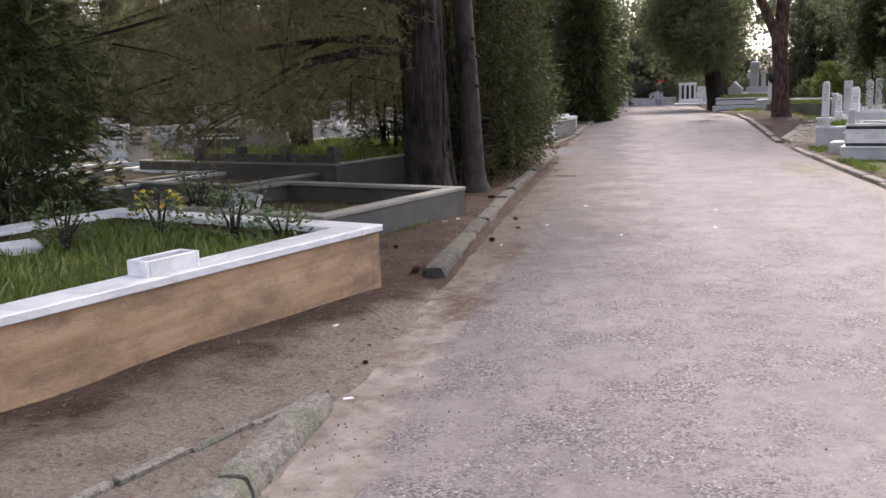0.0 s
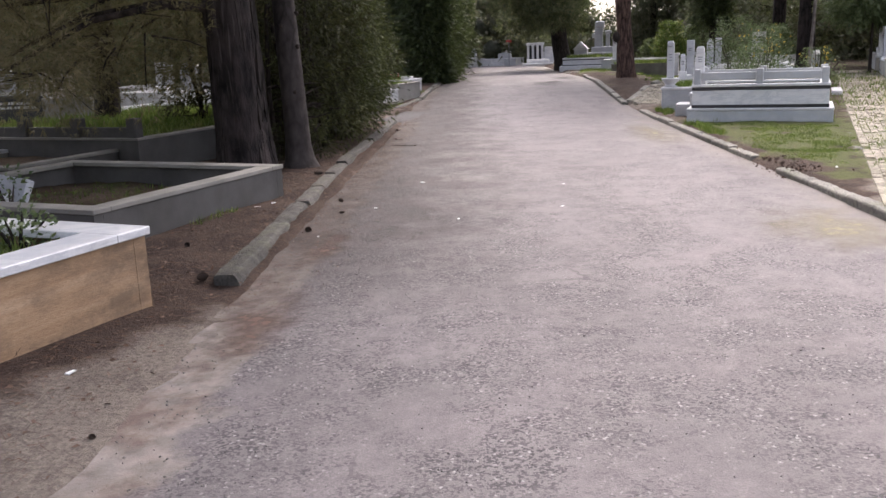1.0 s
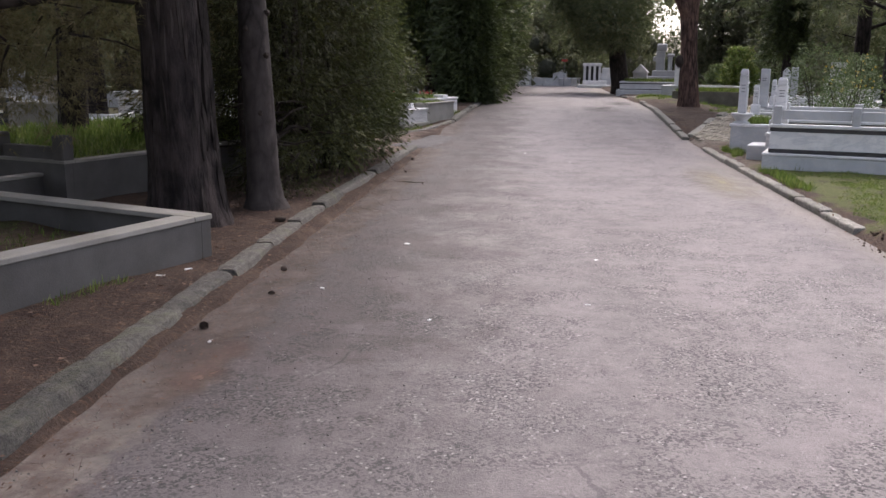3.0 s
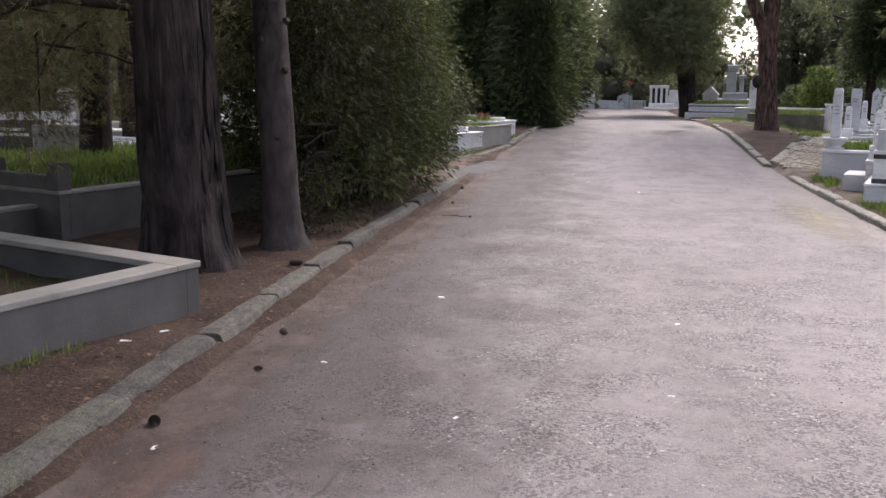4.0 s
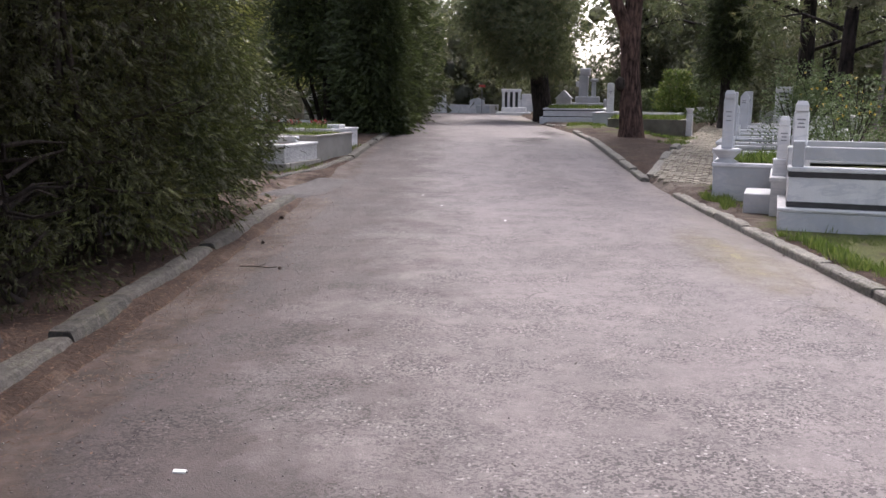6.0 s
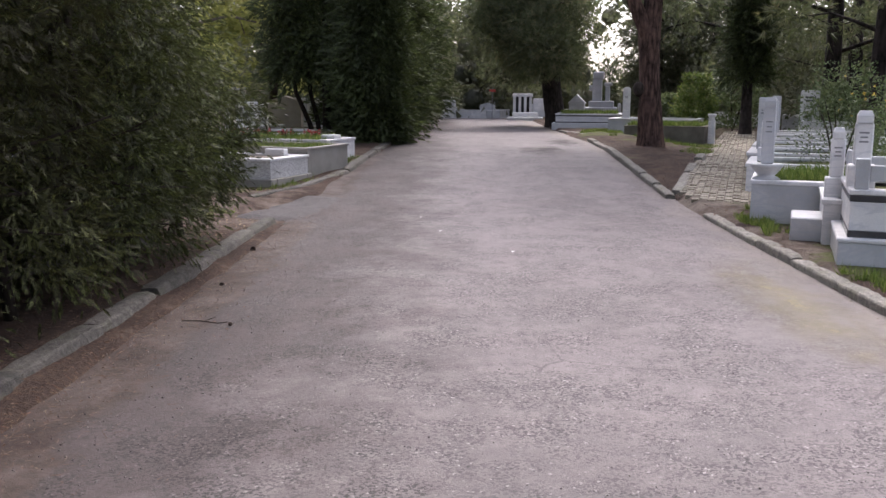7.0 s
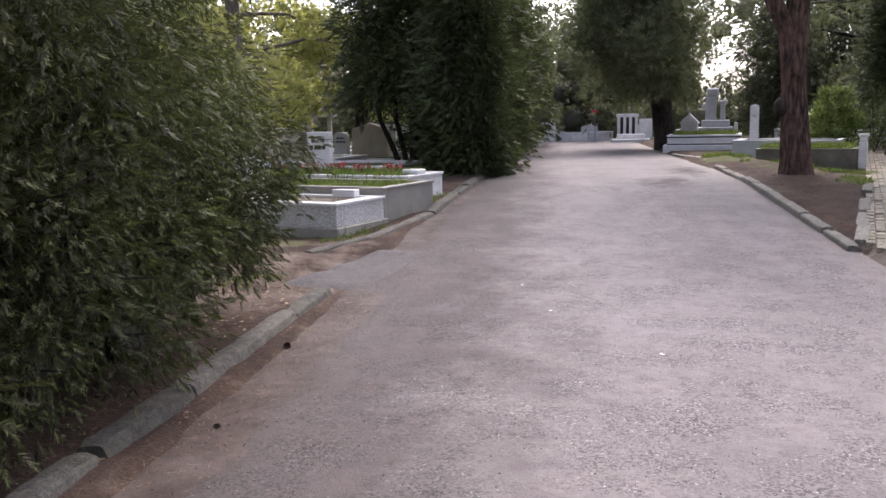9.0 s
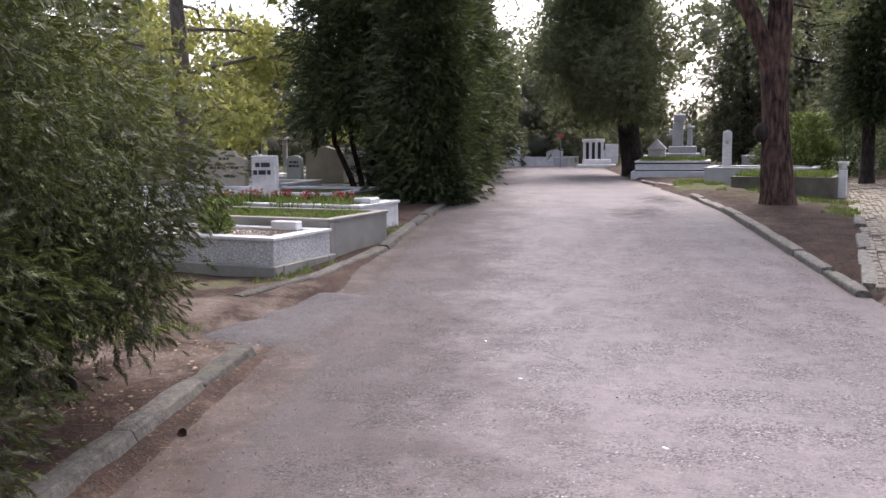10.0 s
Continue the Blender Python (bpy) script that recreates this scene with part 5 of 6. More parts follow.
for k in range(5):
    p = along(q, 0.1, -1.1 + 0.5 * k, 17)
    shrub("flowering_plant", "low plant with red blossoms on the white grave", p[0], p[1], wz, 0.20, 0.18, 130 + k, 120, 0.05, BUSH_LEAF, "red flowering plants", PETAL_RED)

hx, hy = along((-1.47, 25.96), 0.35, -2.42, 17)
headstone("white marble headstone with two lines of dark lettering", hx, hy, land(hx, hy) + 0.36, 0.40, 0.68, 0.14, WHITE_MARBLE, 8, "slab", turn=8, lines=(0.75, 0.95), tall=0.10)
hx, hy = -5.47, 30.4
headstone("beige stone family headstone with shouldered top", hx, hy, land(hx, hy) + 0.3, 0.86, 0.78, 0.16, SANDSTONE, 9, "shouldered", turn=8, lines=(0.32, 0.02, 0.9), foot=WHITE_MARBLE)
hx, hy = -4.4, 34.3
headstone("broad weathered beige headstone with faint lettering", hx, hy, land(hx, hy) + 0.1, 0.95, 1.05, 0.2, SANDSTONE, 10, "gabled", turn=10, foot=SANDSTONE)
hx, hy = -5.2, 34.5
headstone("small grey headstone with arched top", hx, hy, land(hx, hy) + 0.1, 0.38, 0.82, 0.14, GREY_MARBLE, 11, "arched", turn=10, lines=(0.7, 0.8), foot=WHITE_MARBLE)
hx, hy = -8.3, 31.0
headstone("small white headstone with dark lettering", hx, hy, land(hx, hy) + 0.3, 0.42, 0.40, 0.12, WHITE_MARBLE, 12, "shouldered", turn=8, lines=(0.7, 0.9, 0.6))
for k, (x, y, L, W, h, wm) in enumerate(((-3.0, 28.6, 2.0, 2.4, 0.35, PALE_CONCRETE), (-4.6, 30.9, 1.8, 2.4, 0.40, WHITE_MARBLE), (-3.2, 32.4, 2.0, 2.6, 0.32, SANDSTONE), (-6.6, 28.2, 2.0, 2.2, 0.38, GREY_MARBLE), (-4.0, 35.8, 2.0, 2.4, 0.4, WHITE_MARBLE), (-8.2, 33.0, 2.0, 2.2, 0.4, PALE_CONCRETE), (-3.6, 37.0, 2.2, 2.6, 0.4, WHITE_MARBLE), (-7.5, 38.5, 2.2, 2.4, 0.4, WHITE_MARBLE), (-10.5, 36.0, 2.2, 2.4, 0.4, GREY_MARBLE), (-5.0, 41.5, 2.2, 2.6, 0.45, WHITE_MARBLE))):
    plot("pale stone grave in the rows beyond the lane", (x, y), L, W, h, wm, wm if k % 2 else WHITE_MARBLE, 50 + k, "near_right", turn=15, cope_w=0.14, bed_at=0.85, grass=0.7)
    if k > 3:
        hx, hy = along((x, y), L - 0.3, -W / 2, 15)
        headstone("pale upright headstone in the rows beyond the lane", hx, hy, land(hx, hy) + h * 0.8, 0.6, 0.8, 0.13, [WHITE_MARBLE, GREY_MARBLE, SANDSTONE][k % 3], 100 + k, ["slab", "arched", "gabled", "shouldered"][k % 4], turn=12, lines=(0.7, 0.8))

# an open shelter: white posts under a dark beam
shelter = tagged(new("shelter"), "open shelter of white posts under a dark flat roof", "shelter")
shelter.matrix_basis = pose(-8.3, 39.0, land(-8.3, 39.0), 0, 0, -6)
for k in range(4):
    box_part("post", shelter, WHITE_MARBLE, -1.05 + 0.7 * k, 0, -0.05, 0.13 if k else 0.24, 0.13, 1.45, 0.01)
    box_part("post", shelter, WHITE_MARBLE, -1.05 + 0.7 * k, 1.6, -0.05, 0.13, 0.13, 1.45, 0.01)
box_part("roof", shelter, ROOF_GREY, 0, 0.8, 1.40, 2.5, 2.0, 0.08, 0.01)

# ---- left trees ----
big_pine = tagged(new("pine_tree"), "thick old pine with deeply furrowed dark bark", "tree", "pines")
px, py = -2.72, 12.0
g = land(px, py)
b = bmesh.new()
ax = [(px + 0.06 - 0.12 * f, py, g - 0.15 + z) for f, z in ((0, 0), (0.02, 0.14), (0.05, 0.28), (0.1, 0.5), (0.2, 0.9), (0.35, 1.6), (0.6, 2.6), (1.0, 4.2), (1.6, 6.5), (2.4, 10))]
tube(b, ax, [0.46, 0.39, 0.345, 0.315, 0.30, 0.285, 0.275, 0.265, 0.24, 0.16], 40, 0.16, 3)
part("trunk", b, PINE_BARK, big_pine, smooth_faces=True)
rr = random.Random(4)
b = bmesh.new()
for k in range(34):                         # standing ridges of bark
    a0 = 2 * math.pi * k / 34 + rr.uniform(-0.06, 0.06)
    z0 = rr.uniform(-0.05, 0.9)
    while z0 < 6:
        l = rr.uniform(0.35, 1.1)
        pts, rad = [], []
        for i in range(5):
            z = z0 + l * i / 4
            f = z / 10
            rad_t = 0.292 + 0.13 * math.exp(-z / 0.25) - 0.010 * z
            aa = a0 + 0.05 * math.sin(z * 3 + k)
            cx = px + 0.06 - 0.12 * min(1.0, z / 4.2)
            pts.append((cx + math.cos(aa) * rad_t, py + math.sin(aa) * rad_t, g - 0.1 + z))
            rad.append((0.010, 0.030, 0.036, 0.028, 0.006)[i])
        tube(b, pts, rad, 5, 0.3, k)
        z0 += l + rr.uniform(0.02, 0.25)
part("bark_plate", b, BARK_PLATE, big_pine, "rough raised plates of bark")
pads = []
for k in range(19):                         # low boughs that hang over the near graves
    az = radians(rr.uniform(200, 345))
    z = g + (rr.uniform(1.9, 3.4) if k % 2 else rr.uniform(2.6, 6.0))
    long = rr.uniform(2.6, 5.2)
    p0 = Vector((px, py, z))
    tip = p0 + Vector((math.sin(az) * long, math.cos(az) * long, -rr.uniform(0.1, 1.1)))
    mid = p0.lerp(tip, 0.5) + Vector((0, 0, 0.35))
    b = bmesh.new()
    tube(b, [p0, p0.lerp(mid, 0.5) + Vector((0, 0, 0.1)), mid, mid.lerp(tip, 0.5), tip], [0.055, 0.042, 0.030, 0.018, 0.007], 7, 0.15, k)
    for q in range(6):
        s0 = p0.lerp(tip, 0.3 + 0.13 * q)
        e0 = s0 + Vector((rr.uniform(-1, 1), rr.uniform(-1, 1), rr.uniform(-0.7, 0.25))) * 1.1
        tube(b, [s0, s0.lerp(e0, 0.5) + Vector((0, 0, 0.06)), e0], [0.013, 0.009, 0.004], 5)
        pads.append((e0, rr.uniform(0.35, 0.65)))
    pads.append((tip, 0.6))
    part("bough", b, DARK_BARK, big_pine, smooth_faces=True)
for k in range(105):                         # drooping twigs that hang down between the boughs
    s0 = Vector((px - rr.uniform(0.4, 4.6), py + rr.uniform(-4.2, 3.2), g + rr.uniform(1.15, 3.0)))
    pads.append((s0, rr.uniform(0.3, 0.6)))
finish("needles", pads_mesh(np.random.default_rng(21), pads, 22000, TUFT, 0.115, 0.85, -0.5), OLIVE_NEEDLES, big_pine, "hanging dull green needles")
pads = [(Vector((px + rr.uniform(-4.4, 2.8), py + rr.uniform(-6.5, 4.5), g + rr.uniform(5.0, 9.5))), rr.uniform(0.7, 1.3)) for _ in range(80)]
finish("crown", pads_mesh(np.random.default_rng(24), pads, 3200, FINE_CLUMP, 0.5, 0.5), OLIVE_NEEDLES, big_pine, "high spreading needle crown")

slim = tagged(new("slender_tree"), "slender tree with smooth grey bark beside the kerb", "tree")
b = bmesh.new()
sx, sy = -2.2, 12.86
g = land(sx, sy)
tube(b, [(sx + o, sy, g - 0.1 + z) for o, z in ((0, 0), (0, 0.1), (-0.01, 0.2), (-0.02, 0.4), (-0.03, 0.8), (-0.06, 1.6), (-0.10, 2.6), (-0.14, 3.8), (-0.2, 5.5), (-0.3, 8))], [0.30, 0.24, 0.195, 0.168, 0.155, 0.143, 0.133, 0.12, 0.10, 0.05], 20, 0.08, 6)
part("trunk", b, GREY_BARK, slim, smooth_faces=True)
for z, a0 in ((1.35, 2.6), (1.75, 4.3), (2.3, 3.6), (0.95, 5.0), (2.7, 5.4), (1.5, 5.7), (1.9, 6.0), (2.15, 5.5)):
    b = bmesh.new()
    p = Vector((sx - 0.05 * z / 2 + 0.13 * math.cos(a0), sy + 0.13 * math.sin(a0), g + z))
    tube(b, [p, p + Vector((math.cos(a0) * 0.03, math.sin(a0) * 0.03, 0.015))], [0.035, 0.02], 7)
    part("branch_stub", b, DARK_BARK, slim)
pads = [(Vector((sx + rr.uniform(-1.6, 1.2), sy + rr.uniform(-1.2, 1.6), g + rr.uniform(4.2, 8.0))), rr.uniform(0.5, 0.9)) for _ in range(16)]
finish("crown", pads_mesh(np.random.default_rng(22), pads, 2600, FAR_CLUMP, 0.3, 0.7), FAR_LEAF, slim)

THUJAS = [
    # x, y, height, radius, foot, tufts, branchlet
    (-2.62, 14.2, 7.0, 0.80, 0.85, 200, 0.15), (-2.42, 15.0, 7.4, 0.90, 0.3, 380, 0.15), (-2.9, 15.7, 7.2, 0.95, 0.5, 230, 0.16), (-2.32, 16.15, 7.0, 0.92, 0.22, 640, 0.135),
    (-2.38, 17.3, 6.4, 0.82, 0.42, 680, 0.135), (-2.41, 18.4, 2.15, 0.96, 0.45, 540, 0.125), (-3.4, 17.2, 5.4, 1.0, 0.5, 220, 0.17), (-4.3, 15.9, 4.5, 0.8, 0.5, 130, 0.17), (-2.35, 13.85, 0.65, 0.5, 0.02, 60, 0.10)]
for k, (x, y, h, r, ft, tufts, size) in enumerate(THUJAS):
    thuja(x, y, h, r, 200 + k, tufts, size, ft, FRESH_THUJA if k in (3, 4, 5) else None)

CYPRESSES = [(-1.5, 29.8, 8.0, 0.80, 0.0, 0.14), (-1.5, 32.6, 8.2, 1.0, 0.1, 0.14), (-2.6, 37.0, 8.5, 1.35, 0.2, 0.15), (-2.4, 42.0, 8.5, 1.5, 0.3, 0.15), (-2.3, 47.5, 9.0, 1.6, 0.3, 0.15), (-2.2, 54.0, 9.5, 1.8, 0.3, 0.15)]
for k, (x, y, h, r, ft, tr) in enumerate(CYPRESSES):
    conifer("cypress_tree", "dense dark green cypress beside the road", x, y, h, r, 300 + k, 13500 if k < 2 else 5200, 0.165 if k < 2 else 0.27, ft + 0.1, tr, DARK_CYPRESS, DARK_BARK, group="cypresses along the road")
arbour = conifer("cypress_tree", "dark cypress on several bare stems above the graves", -2.95, 32.2, 7.5, 1.8, 310, 9500, 0.18, 1.60, 0.10, DARK_CYPRESS, DARK_BARK, group="cypresses along the road")
rr = random.Random(15)
for k in range(5):
    g = land(-2.95, 32.2)
    sx, ex = -2.95 + 0.13 * (k - 2), -2.95 + 0.42 * (k - 2)
    bm = bmesh.new()
    tube(bm, [(sx, 32.1, g - 0.05), (sx + 0.3 * (ex - sx), 32.1, g + 0.5), (sx + 0.8 * (ex - sx), 32.0, g + 1.2), (ex, 32.1, g + 2.2)], [0.075, 0.06, 0.05, 0.035], 8, 0.2, k)
    part("stem", bm, DARK_BARK, arbour, smooth_faces=True)

spreading_tree("yellow_leaved_tree", "tall grey-trunked tree with fresh yellow-green leaves", -7.65, 33.8, 9.0, 3.6, 31, 4000, 0.15, 0.22, YELLOW_LEAF, PALE_BARK, CLUMP, first=0.2, limbs=14, flat=0.8, pad=0.9, droop=-0.2, low=0.25)
spreading_tree("yellow_leaved_tree", "young tree in fresh yellow-green leaf", -5.8, 38.5, 7.0, 2.8, 32, 3200, 0.16, 0.14, YELLOW_LEAF, DARK_BARK, CLUMP, first=0.22, limbs=11, flat=0.8, pad=0.8, droop=-0.2, lean=(0.6, 0))
for k, (x, y, h, s, tr) in enumerate(((-9.5, 11.5, 9, 3.2, 0.24), (-6.2, 16.6, 9, 2.6, 0.2), (-12.0, 16.5, 10, 3.6, 0.26), (-8.6, 21.8, 9, 3.0, 0.22), (-13.0, 21.5, 10, 3.6, 0.26), (-5.6, 23.2, 8, 2.3, 0.17), (-11.0, 28.5, 10, 3.6, 0.26), (-15.5, 30.0, 11, 4, 0.28), (-7.6, 6.9, 8, 2.4, 0.22))):
    spreading_tree("pine_tree", "dull green pine among the graves", x, y, h, s, 400 + k, 2300, 0.29, tr, PINE_NEEDLES, PINE_BARK, BRUSH, first=0.22, limbs=13, pad=0.95, flat=0.6, droop=-0.3, low=0.22, group="pines")

conifer("cypress_tree", "dense dark conifer standing behind the ochre grave", -6.5, 8.3, 6.0, 1.15, 330, 4500, 0.15, 0.25, 0.12, DARK_CYPRESS, DARK_BARK)

# ---- right of the road ----
w1 = tagged(new("grave_monument"), "tiered white marble grave with black bands and a low rail", "grave", "graves")
W1, L1, T1 = 2.30, 1.45, 19.5
x, y = along((3.62, 17.02), L1 / 2, W1 / 2, T1)
w1.matrix_basis = pose(x, y, G(x, y) + 0.0, 0, 0, -T1)
ring_parts(w1, "plinth", GREY_MARBLE, L1, W1, -0.06, 0.30, 0.16, 0.012)
ring_parts(w1, "plinth_slab", WHITE_MARBLE, L1, W1, 0.24, 0.035, 0.18, 0.008, over=0.01)
ring_parts(w1, "black_band", BLACK_GRANITE, L1 - 0.138, W1 - 0.138, 0.275, 0.055, 0.06, 0.003)
ring_parts(w1, "panel", WHITE_MARBLE, L1 - 0.15, W1 - 0.15, 0.33, 0.24, 0.06, 0.005)
ring_parts(w1, "black_band", BLACK_GRANITE, L1 - 0.138, W1 - 0.138, 0.57, 0.055, 0.06, 0.003)
ring_parts(w1, "top_slab", WHITE_MARBLE, L1 - 0.12, W1 - 0.12, 0.625, 0.045, 0.16, 0.008)
fill_part(w1, L1 - 0.3, W1 - 0.3, 0.60, BED, 44, 0.03, 0.7)
for yy in (-(L1 / 2 - 0.14), L1 / 2 - 0.14):
    for k in range(3):
        box_part("rail_post", w1, GREY_MARBLE, (k - 1) * (W1 / 2 - 0.15), yy, 0.67, 0.11, 0.11, 0.25, 0.008)
        if k < 2:
            box_part("rail", w1, GREY_MARBLE, (k - 0.5) * (W1 / 2 - 0.15), yy, 0.735, W1 / 2 - 0.27, 0.05, 0.13, 0.006)
cx, cy = along((3.62, 17.02), 0.42, 0.16, T1)
column_stone("white marble pillar headstone at the tiered grave", cx, cy, G(cx, cy) + 0.67, 0.145, 0.63, WHITE_MARBLE, 1, T1)

w2 = plot("white marble grave with a stepped block at its foot", (3.92, 18.11), 1.35, 2.1, 0.42, WHITE_MARBLE, WHITE_MARBLE, 41, "near_left", turn=20, cope_w=0.15, bed_at=0.8, grass=0.7)
box_part("step_block", w2, GREY_MARBLE, -1.16, -0.25, -0.05, 0.34, 0.62, 0.27, 0.012)
cx, cy = along((3.92, 18.11), 0.3, 0.1, 20)
column_stone("short white marble pillar headstone", cx, cy, land(cx, cy) + 0.42, 0.13, 0.65, WHITE_MARBLE, 2, 20)
w3 = plot("grey veined marble grave beside the brick path", (3.69, 19.52), 1.5, 2.6, 0.46, GREY_MARBLE, WHITE_MARBLE, 42, "near_left", turn=20, cope_w=0.15, bed_at=0.9, grass=1.0)
w3z = w3["bed_z"]
cx, cy = along((3.69, 19.52), 0.16, 0.14, 20)
column_stone("tall grey stone pillar on a turned vase", cx, cy, land(cx, cy) + 0.46, 0.135, 0.90, GREY_MARBLE, 3, 20, vase=True)
q = along((3.69, 19.52), 0.75, 1.3, 20)
grass_patch("bed_grass", "fresh green grass on the veined marble grave", [(q[0], q[1], 0.6, 1.1, 20)], 3600, 16, 0.14, height=lambda x, y: w3z)
for k, (x, y, L, W, h, wm, kind) in enumerate(((4.4, 22.0, 1.5, 2.5, 0.4, WHITE_MARBLE, "col"), (5.0, 23.9, 1.5, 2.4, 0.4, GREY_MARBLE, "slab"), (5.65, 25.7, 1.5, 2.4, 0.38, WHITE_MARBLE, "col"), (6.4, 27.6, 1.6, 2.4, 0.4, GREY_MARBLE, "gabled"), (7.2, 29.8, 1.6, 2.2, 0.4, WHITE_MARBLE, "slab"))):
    plot("white marble grave along the brick path", (x, y), L, W, h, wm, WHITE_MARBLE, 60 + k, "near_left", cope_w=0.14, bed_at=0.85, grass=0.8)
    cx, cy = along((x, y), 0.3, 0.2)
    if kind == "col":
        column_stone("white marble pillar headstone along the brick path", cx, cy, land(cx, cy) + h, 0.11, 0.56, [WHITE_MARBLE, GREY_MARBLE][k % 2], k)
    else:
        headstone("grey stone headstone along the brick path", cx, cy, land(cx, cy) + h - 0.02, 0.18, 0.82, 0.12, GREY_MARBLE, k, kind, lines=(0.6, 0.7), ink=STEEL, tall=0.03)

# bushes behind the tiered grave
for k, (x, y, h, r, n) in enumerate(((5.7, 20.4, 1.1, 0.5, 1500), (6.3, 21.5, 1.45, 0.6, 2300), (6.0, 22.9, 1.7, 0.7, 2300), (6.9, 24.0, 1.5, 0.6, 1600), (5.35, 19.6, 0.75, 0.45, 900), (7.3, 21.2, 1.0, 0.5, 1200))):
    shrub("rose_bush", "loose grey-green rose bush with a few pale blooms", x, y, land(x, y) + 0.1, h, r, 500 + k, n, 0.05, BUSH_LEAF, "rose bushes", PETAL_YELLOW if k % 2 else None)

# row beyond the first brick path: its graves face the path
for k in range(9):
    u = 7.9 + 2.05 * k
    x, y = along(PATH_A[0], u, 1.15)
    h = 0.42 + 0.05 * (k % 3)
    plot("pale marble grave lining the brick path", (x, y), 1.9, 2.4, h, [WHITE_MARBLE, PALE_CONCRETE, GREY_MARBLE][k % 3], WHITE_MARBLE, 160 + k, "near_left", cope_w=0.16, bed_at=0.85, grass=0.8)
    cx, cy = along((x, y), 1.0, 0.22)
    if k % 3 == 2:
        column_stone("white pillar headstone beside the brick path", cx, cy, land(cx, cy) + h, 0.2, 0.85, WHITE_MARBLE, k)
    else:
        headstone("tall white marble headstone beside the brick path", cx, cy, land(cx, cy) + h - 0.02, 0.42, 0.95 - 0.1 * (k % 2), 0.15, WHITE_MARBLE if k % 2 else GREY_MARBLE, 170 + k, ["slab", "gabled", "slab"][k % 3], lines=(0.6, 0.8, 0.7), foot=WHITE_MARBLE, ink=STEEL, tall=0.035)
for k in range(8):
    u = 8.5 + 2.4 * k
    x, y = along(PATH_B[0], u, 1.45)
    if k < 3:
        continue
    plot("pale marble grave lining the second brick path", (x, y), 2.1, 2.4, 0.5, WHITE_MARBLE, WHITE_MARBLE, 180 + k, "near_left", cope_w=0.16, bed_at=0.85, grass=0.8)
    cx, cy = along((x, y), 1.0, 0.25)
    headstone("white marble headstone by the second brick path", cx, cy, land(cx, cy) + 0.48, 0.5, 0.9, 0.14, WHITE_MARBLE, 190 + k, "slab", lines=(0.7, 0.6))
rail = tagged(new("loose_kerb_block"), "long pale stone block lying beside the brick path", "stone block")
x, y = along(PATH_A[0], 14.5, -0.15)
rail.matrix_basis = pose(x, y, land(x, y) + 0.02, 0, 0, -GRID)
box_part("block", rail, WHITE_MARBLE, 0, 0, -0.03, 0.22, 1.3, 0.10, 0.015)

# the red-barked pine and the planter behind it
pine = tagged(new("pine_tree"), "red-barked pine with a forked trunk and a burl", "tree", "pines")
px, py = 4.50, 28.9
g = land(px, py)
b = bmesh.new()
tube(b, [(px + o, py, g - 0.15 + z) for o, z in ((0, 0), (0, 0.15), (-0.01, 0.35), (-0.04, 0.8), (-0.07, 1.4), (-0.10, 2.0), (-0.12, 2.5), (-0.07, 3.0), (-0.03, 3.8), (0.08, 5.2), (0.2, 7.0), (0.3, 9.5))], [0.37, 0.295, 0.262, 0.245, 0.215, 0.205, 0.225, 0.185, 0.17, 0.15, 0.12, 0.06], 24, 0.16, 8)
part("trunk", b, RED_BARK, pine, smooth_faces=True)
b = bmesh.new()
tube(b, [(px - 0.12, py - 0.05, g + 2.1), (px - 0.28, py - 0.1, g + 2.5), (px - 0.48, py - 0.1, g + 2.95), (px - 0.74, py, g + 3.6), (px - 1.15, py + 0.1, g + 4.6), (px - 1.5, py + 0.3, g + 6.0), (px - 1.7, py + 0.3, g + 8.0)], [0.13, 0.155, 0.145, 0.13, 0.11, 0.08, 0.04], 16, 0.14, 9)
part("fork", b, RED_BARK, pine, smooth_faces=True)
b = bmesh.new()
bmesh.ops.create_icosphere(b, subdivisions=3, radius=0.13, matrix=Matrix.Translation((px - 0.30, py - 0.05, g + 1.18)) @ Matrix.Diagonal((1, 1, 1.25, 1)))
for v in b.verts:
    v.co += v.normal * 0.03 * noise.noise(v.co * 8)
part("burl", b, DARK_BARK, pine, "dark round burl on the trunk", True)
pads = []
rr = random.Random(12)
for k in range(27):
    az = radians(rr.uniform(20, 200)) if k < 15 else radians(rr.uniform(-75, 30))
    z = g + rr.uniform(5.0, 8.8)
    long = rr.uniform(2.5, 6.2) if k < 15 else rr.uniform(1.5, 3)
    p0 = Vector((px + 0.1, py, z))
    tip = p0 + Vector((math.sin(az) * long, math.cos(az) * long, rr.uniform(-1.0, 0.3)))
    mid = p0.lerp(tip, 0.5) + Vector((0, 0, 0.3))
    b = bmesh.new()
    tube(b, [p0, p0.lerp(mid, 0.5) + Vector((0, 0, 0.1)), mid, mid.lerp(tip, 0.5), tip], [0.10, 0.08, 0.06, 0.04, 0.012], 7, 0.15, k)
    for q in range(5):
        s0 = p0.lerp(tip, 0.35 + 0.15 * q)
        e0 = s0 + Vector((rr.uniform(-1, 1), rr.uniform(-1, 1), rr.uniform(-0.7, 0.3))) * 1.5
        tube(b, [s0, s0.lerp(e0, 0.5) + Vector((0, 0, 0.06)), e0], [0.03, 0.018, 0.006], 5)
        pads.append((e0, rr.uniform(0.5, 0.95)))
    pads.append((tip, 0.8))
    part("limb", b, DARK_BARK, pine, smooth_faces=True)
